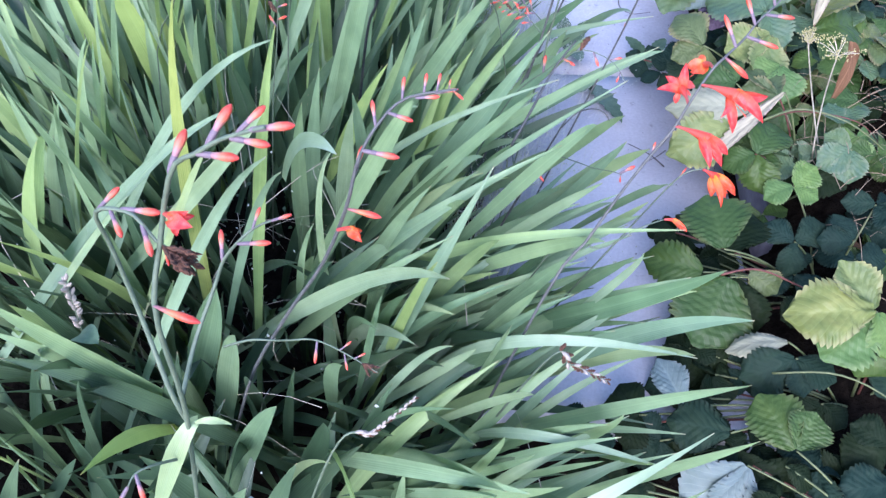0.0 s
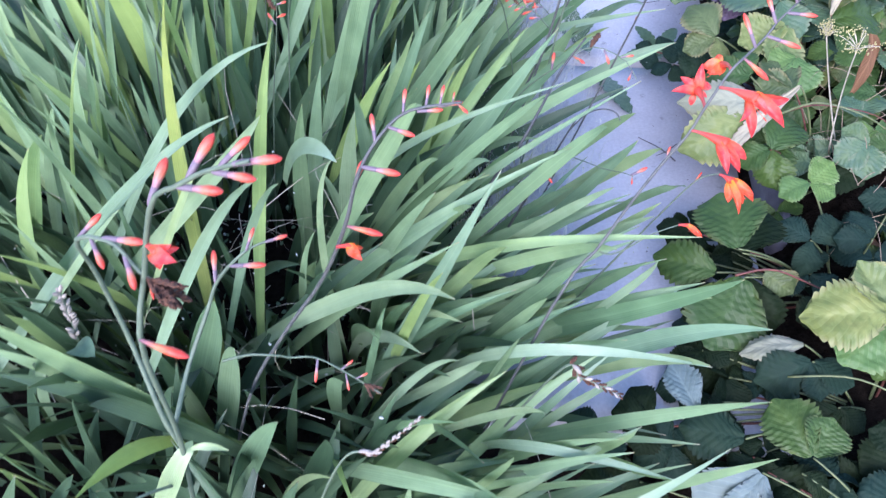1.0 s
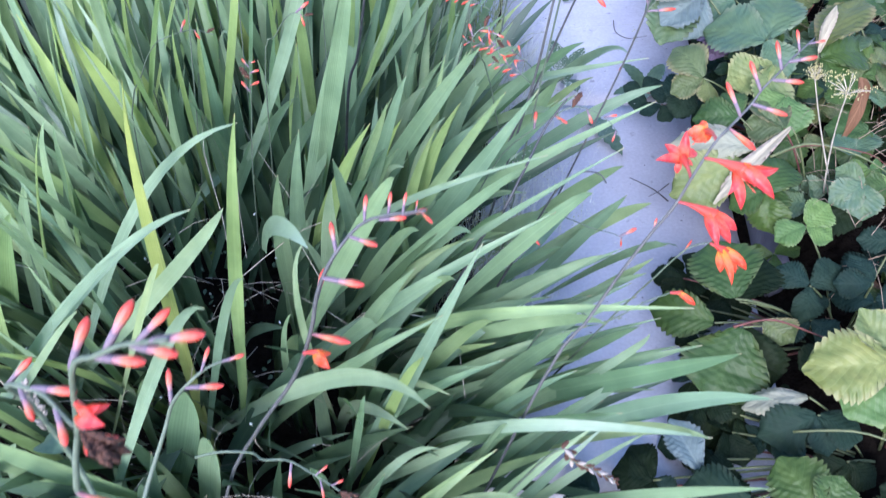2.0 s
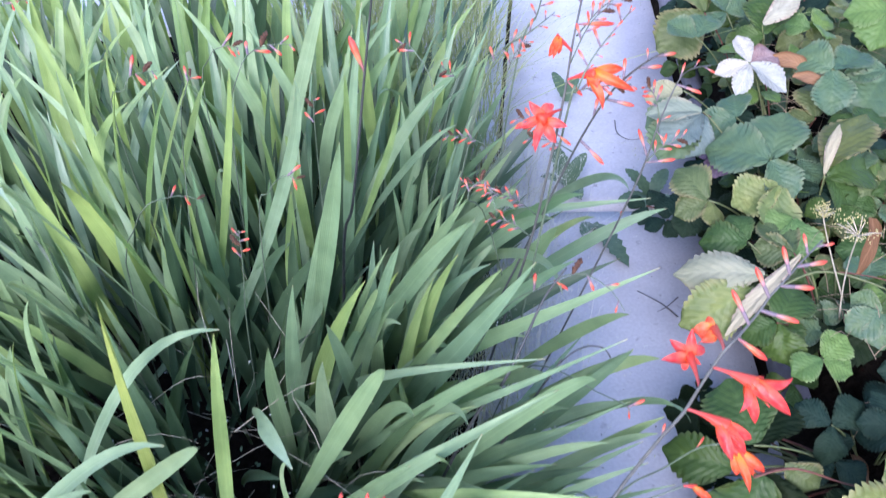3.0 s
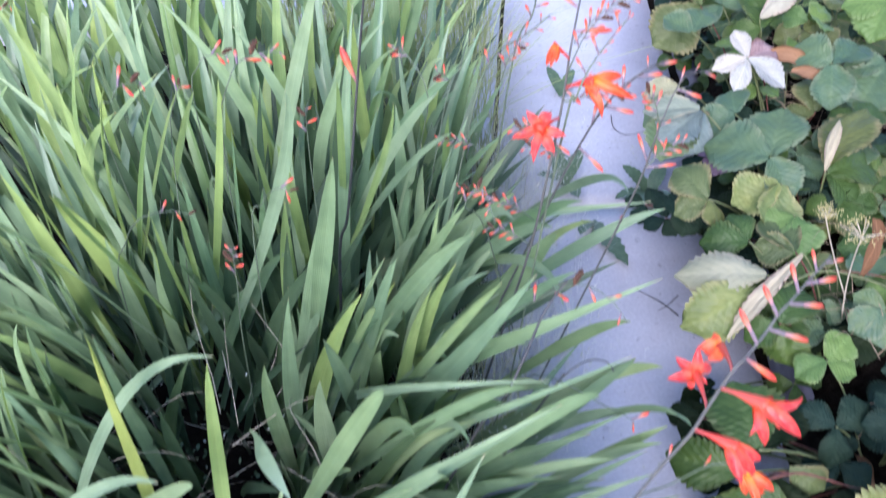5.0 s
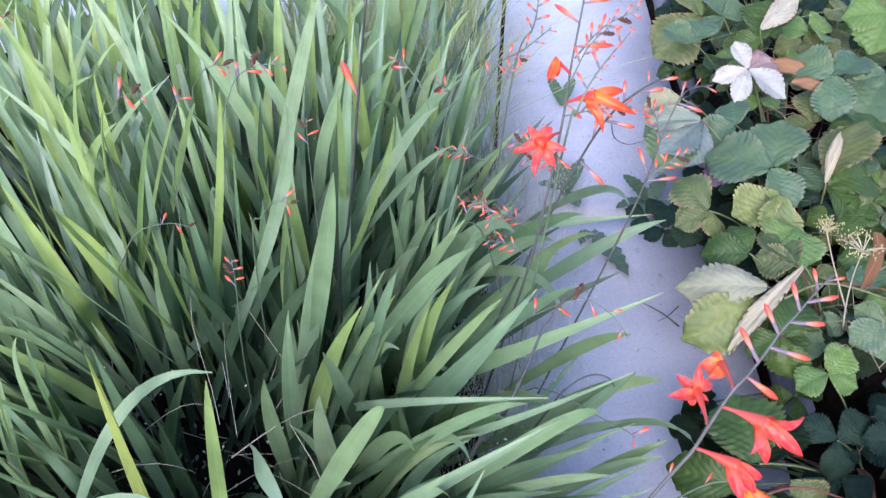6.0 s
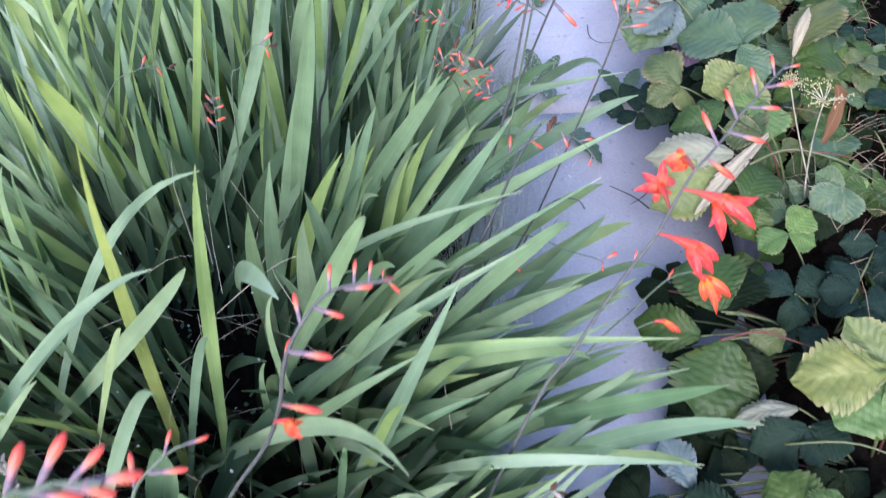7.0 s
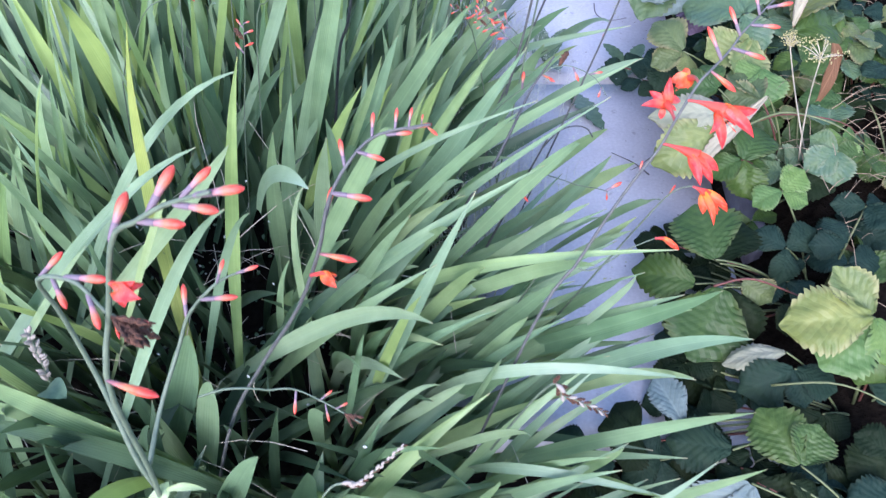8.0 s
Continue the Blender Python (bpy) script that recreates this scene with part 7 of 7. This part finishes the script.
def dead_leaf(a, b, width, label):
    """A long withered leaf, curled in along its length."""
    p0, p2 = Vector(a), Vector(b)
    p1 = (p0 + p2) / 2 + Vector((0.01, -0.01, 0.02))
    verts, faces, uvs = [], [], []
    for i in range(13):
        t = i / 12
        p = bez(p0, p1, p2, t)
        d = (p2 - p0).normalized()
        s = d.cross(VIEW).normalized()
        n = s.cross(d)
        half = width * (0.35 + 0.65 * math.sin(math.pi * (0.08 + 0.88 * t))) * (1 + 0.12 * math.sin(11 * t))
        for k in range(7):
            w = (k / 6 - 0.5) * 2.6
            verts.append(p + s * (half * math.sin(w)) - n * (half * 0.5 * math.cos(w)) + n * 0.002 * math.sin(9 * t + k))
            uvs.append((k / 6, t))
    for i in range(12):
        for k in range(6):
            q = i * 7 + k
            faces.append((q, q + 1, q + 8, q + 7))
    tagged(place("dead_leaf", mesh_of("dead_leaf", verts, faces, uvs), BERRY['brown']), label, "leaf", "dead leaves")


dead_leaf((0.547, 0.900, 0.416), (0.542, 0.882, 0.340), 0.009, "withered brown curled leaf standing among strawberries")
dead_leaf((0.62, 0.86, 0.10), (0.66, 0.80, 0.08), 0.012, "withered brown leaf on the soil of the bed")
dead_leaf((0.58, 0.80, 0.07), (0.56, 0.74, 0.06), 0.012, "withered brown leaf on the soil of the bed")
dead_leaf((0.66, 1.40, 0.35), (0.60, 1.43, 0.36), 0.016, "withered reddish brown leaf beside a white leaf")
dead_leaf((0.68, 1.36, 0.33), (0.63, 1.38, 0.35), 0.012, "withered reddish brown leaf beside a white leaf")


def white_seed_spike(base, tip, label):
    """A short head of small whitish pods."""
    a, b = Vector(base), Vector(tip)
    thing = empty("seed_head", a, label, "seed head")
    under(place("stem", tube("seed_stem", lambda t: a.lerp(b, t), lambda t: 0.0009, 6, 5), STEM), thing)
    r = random.Random(12)
    for i in range(28):
        f = 0.2 + 0.8 * i / 28
        way = Vector((r.gauss(0, 0.5), r.gauss(0, 0.4), 0.7))
        child("pod", SEED_MESH, thing, aim(a.lerp(b, f), way, 0.0095, 0, 1.1))


white_seed_spike((-0.351, 0.462, 0.33), (-0.332, 0.463, 0.425), "head of small whitish seed pods between the leaves")
weed((-0.335, 0.44, 0.36), [((-0.30, 0.42, 0.375), 0.010, 0.0)], "small round pale green weed leaf among the blades")
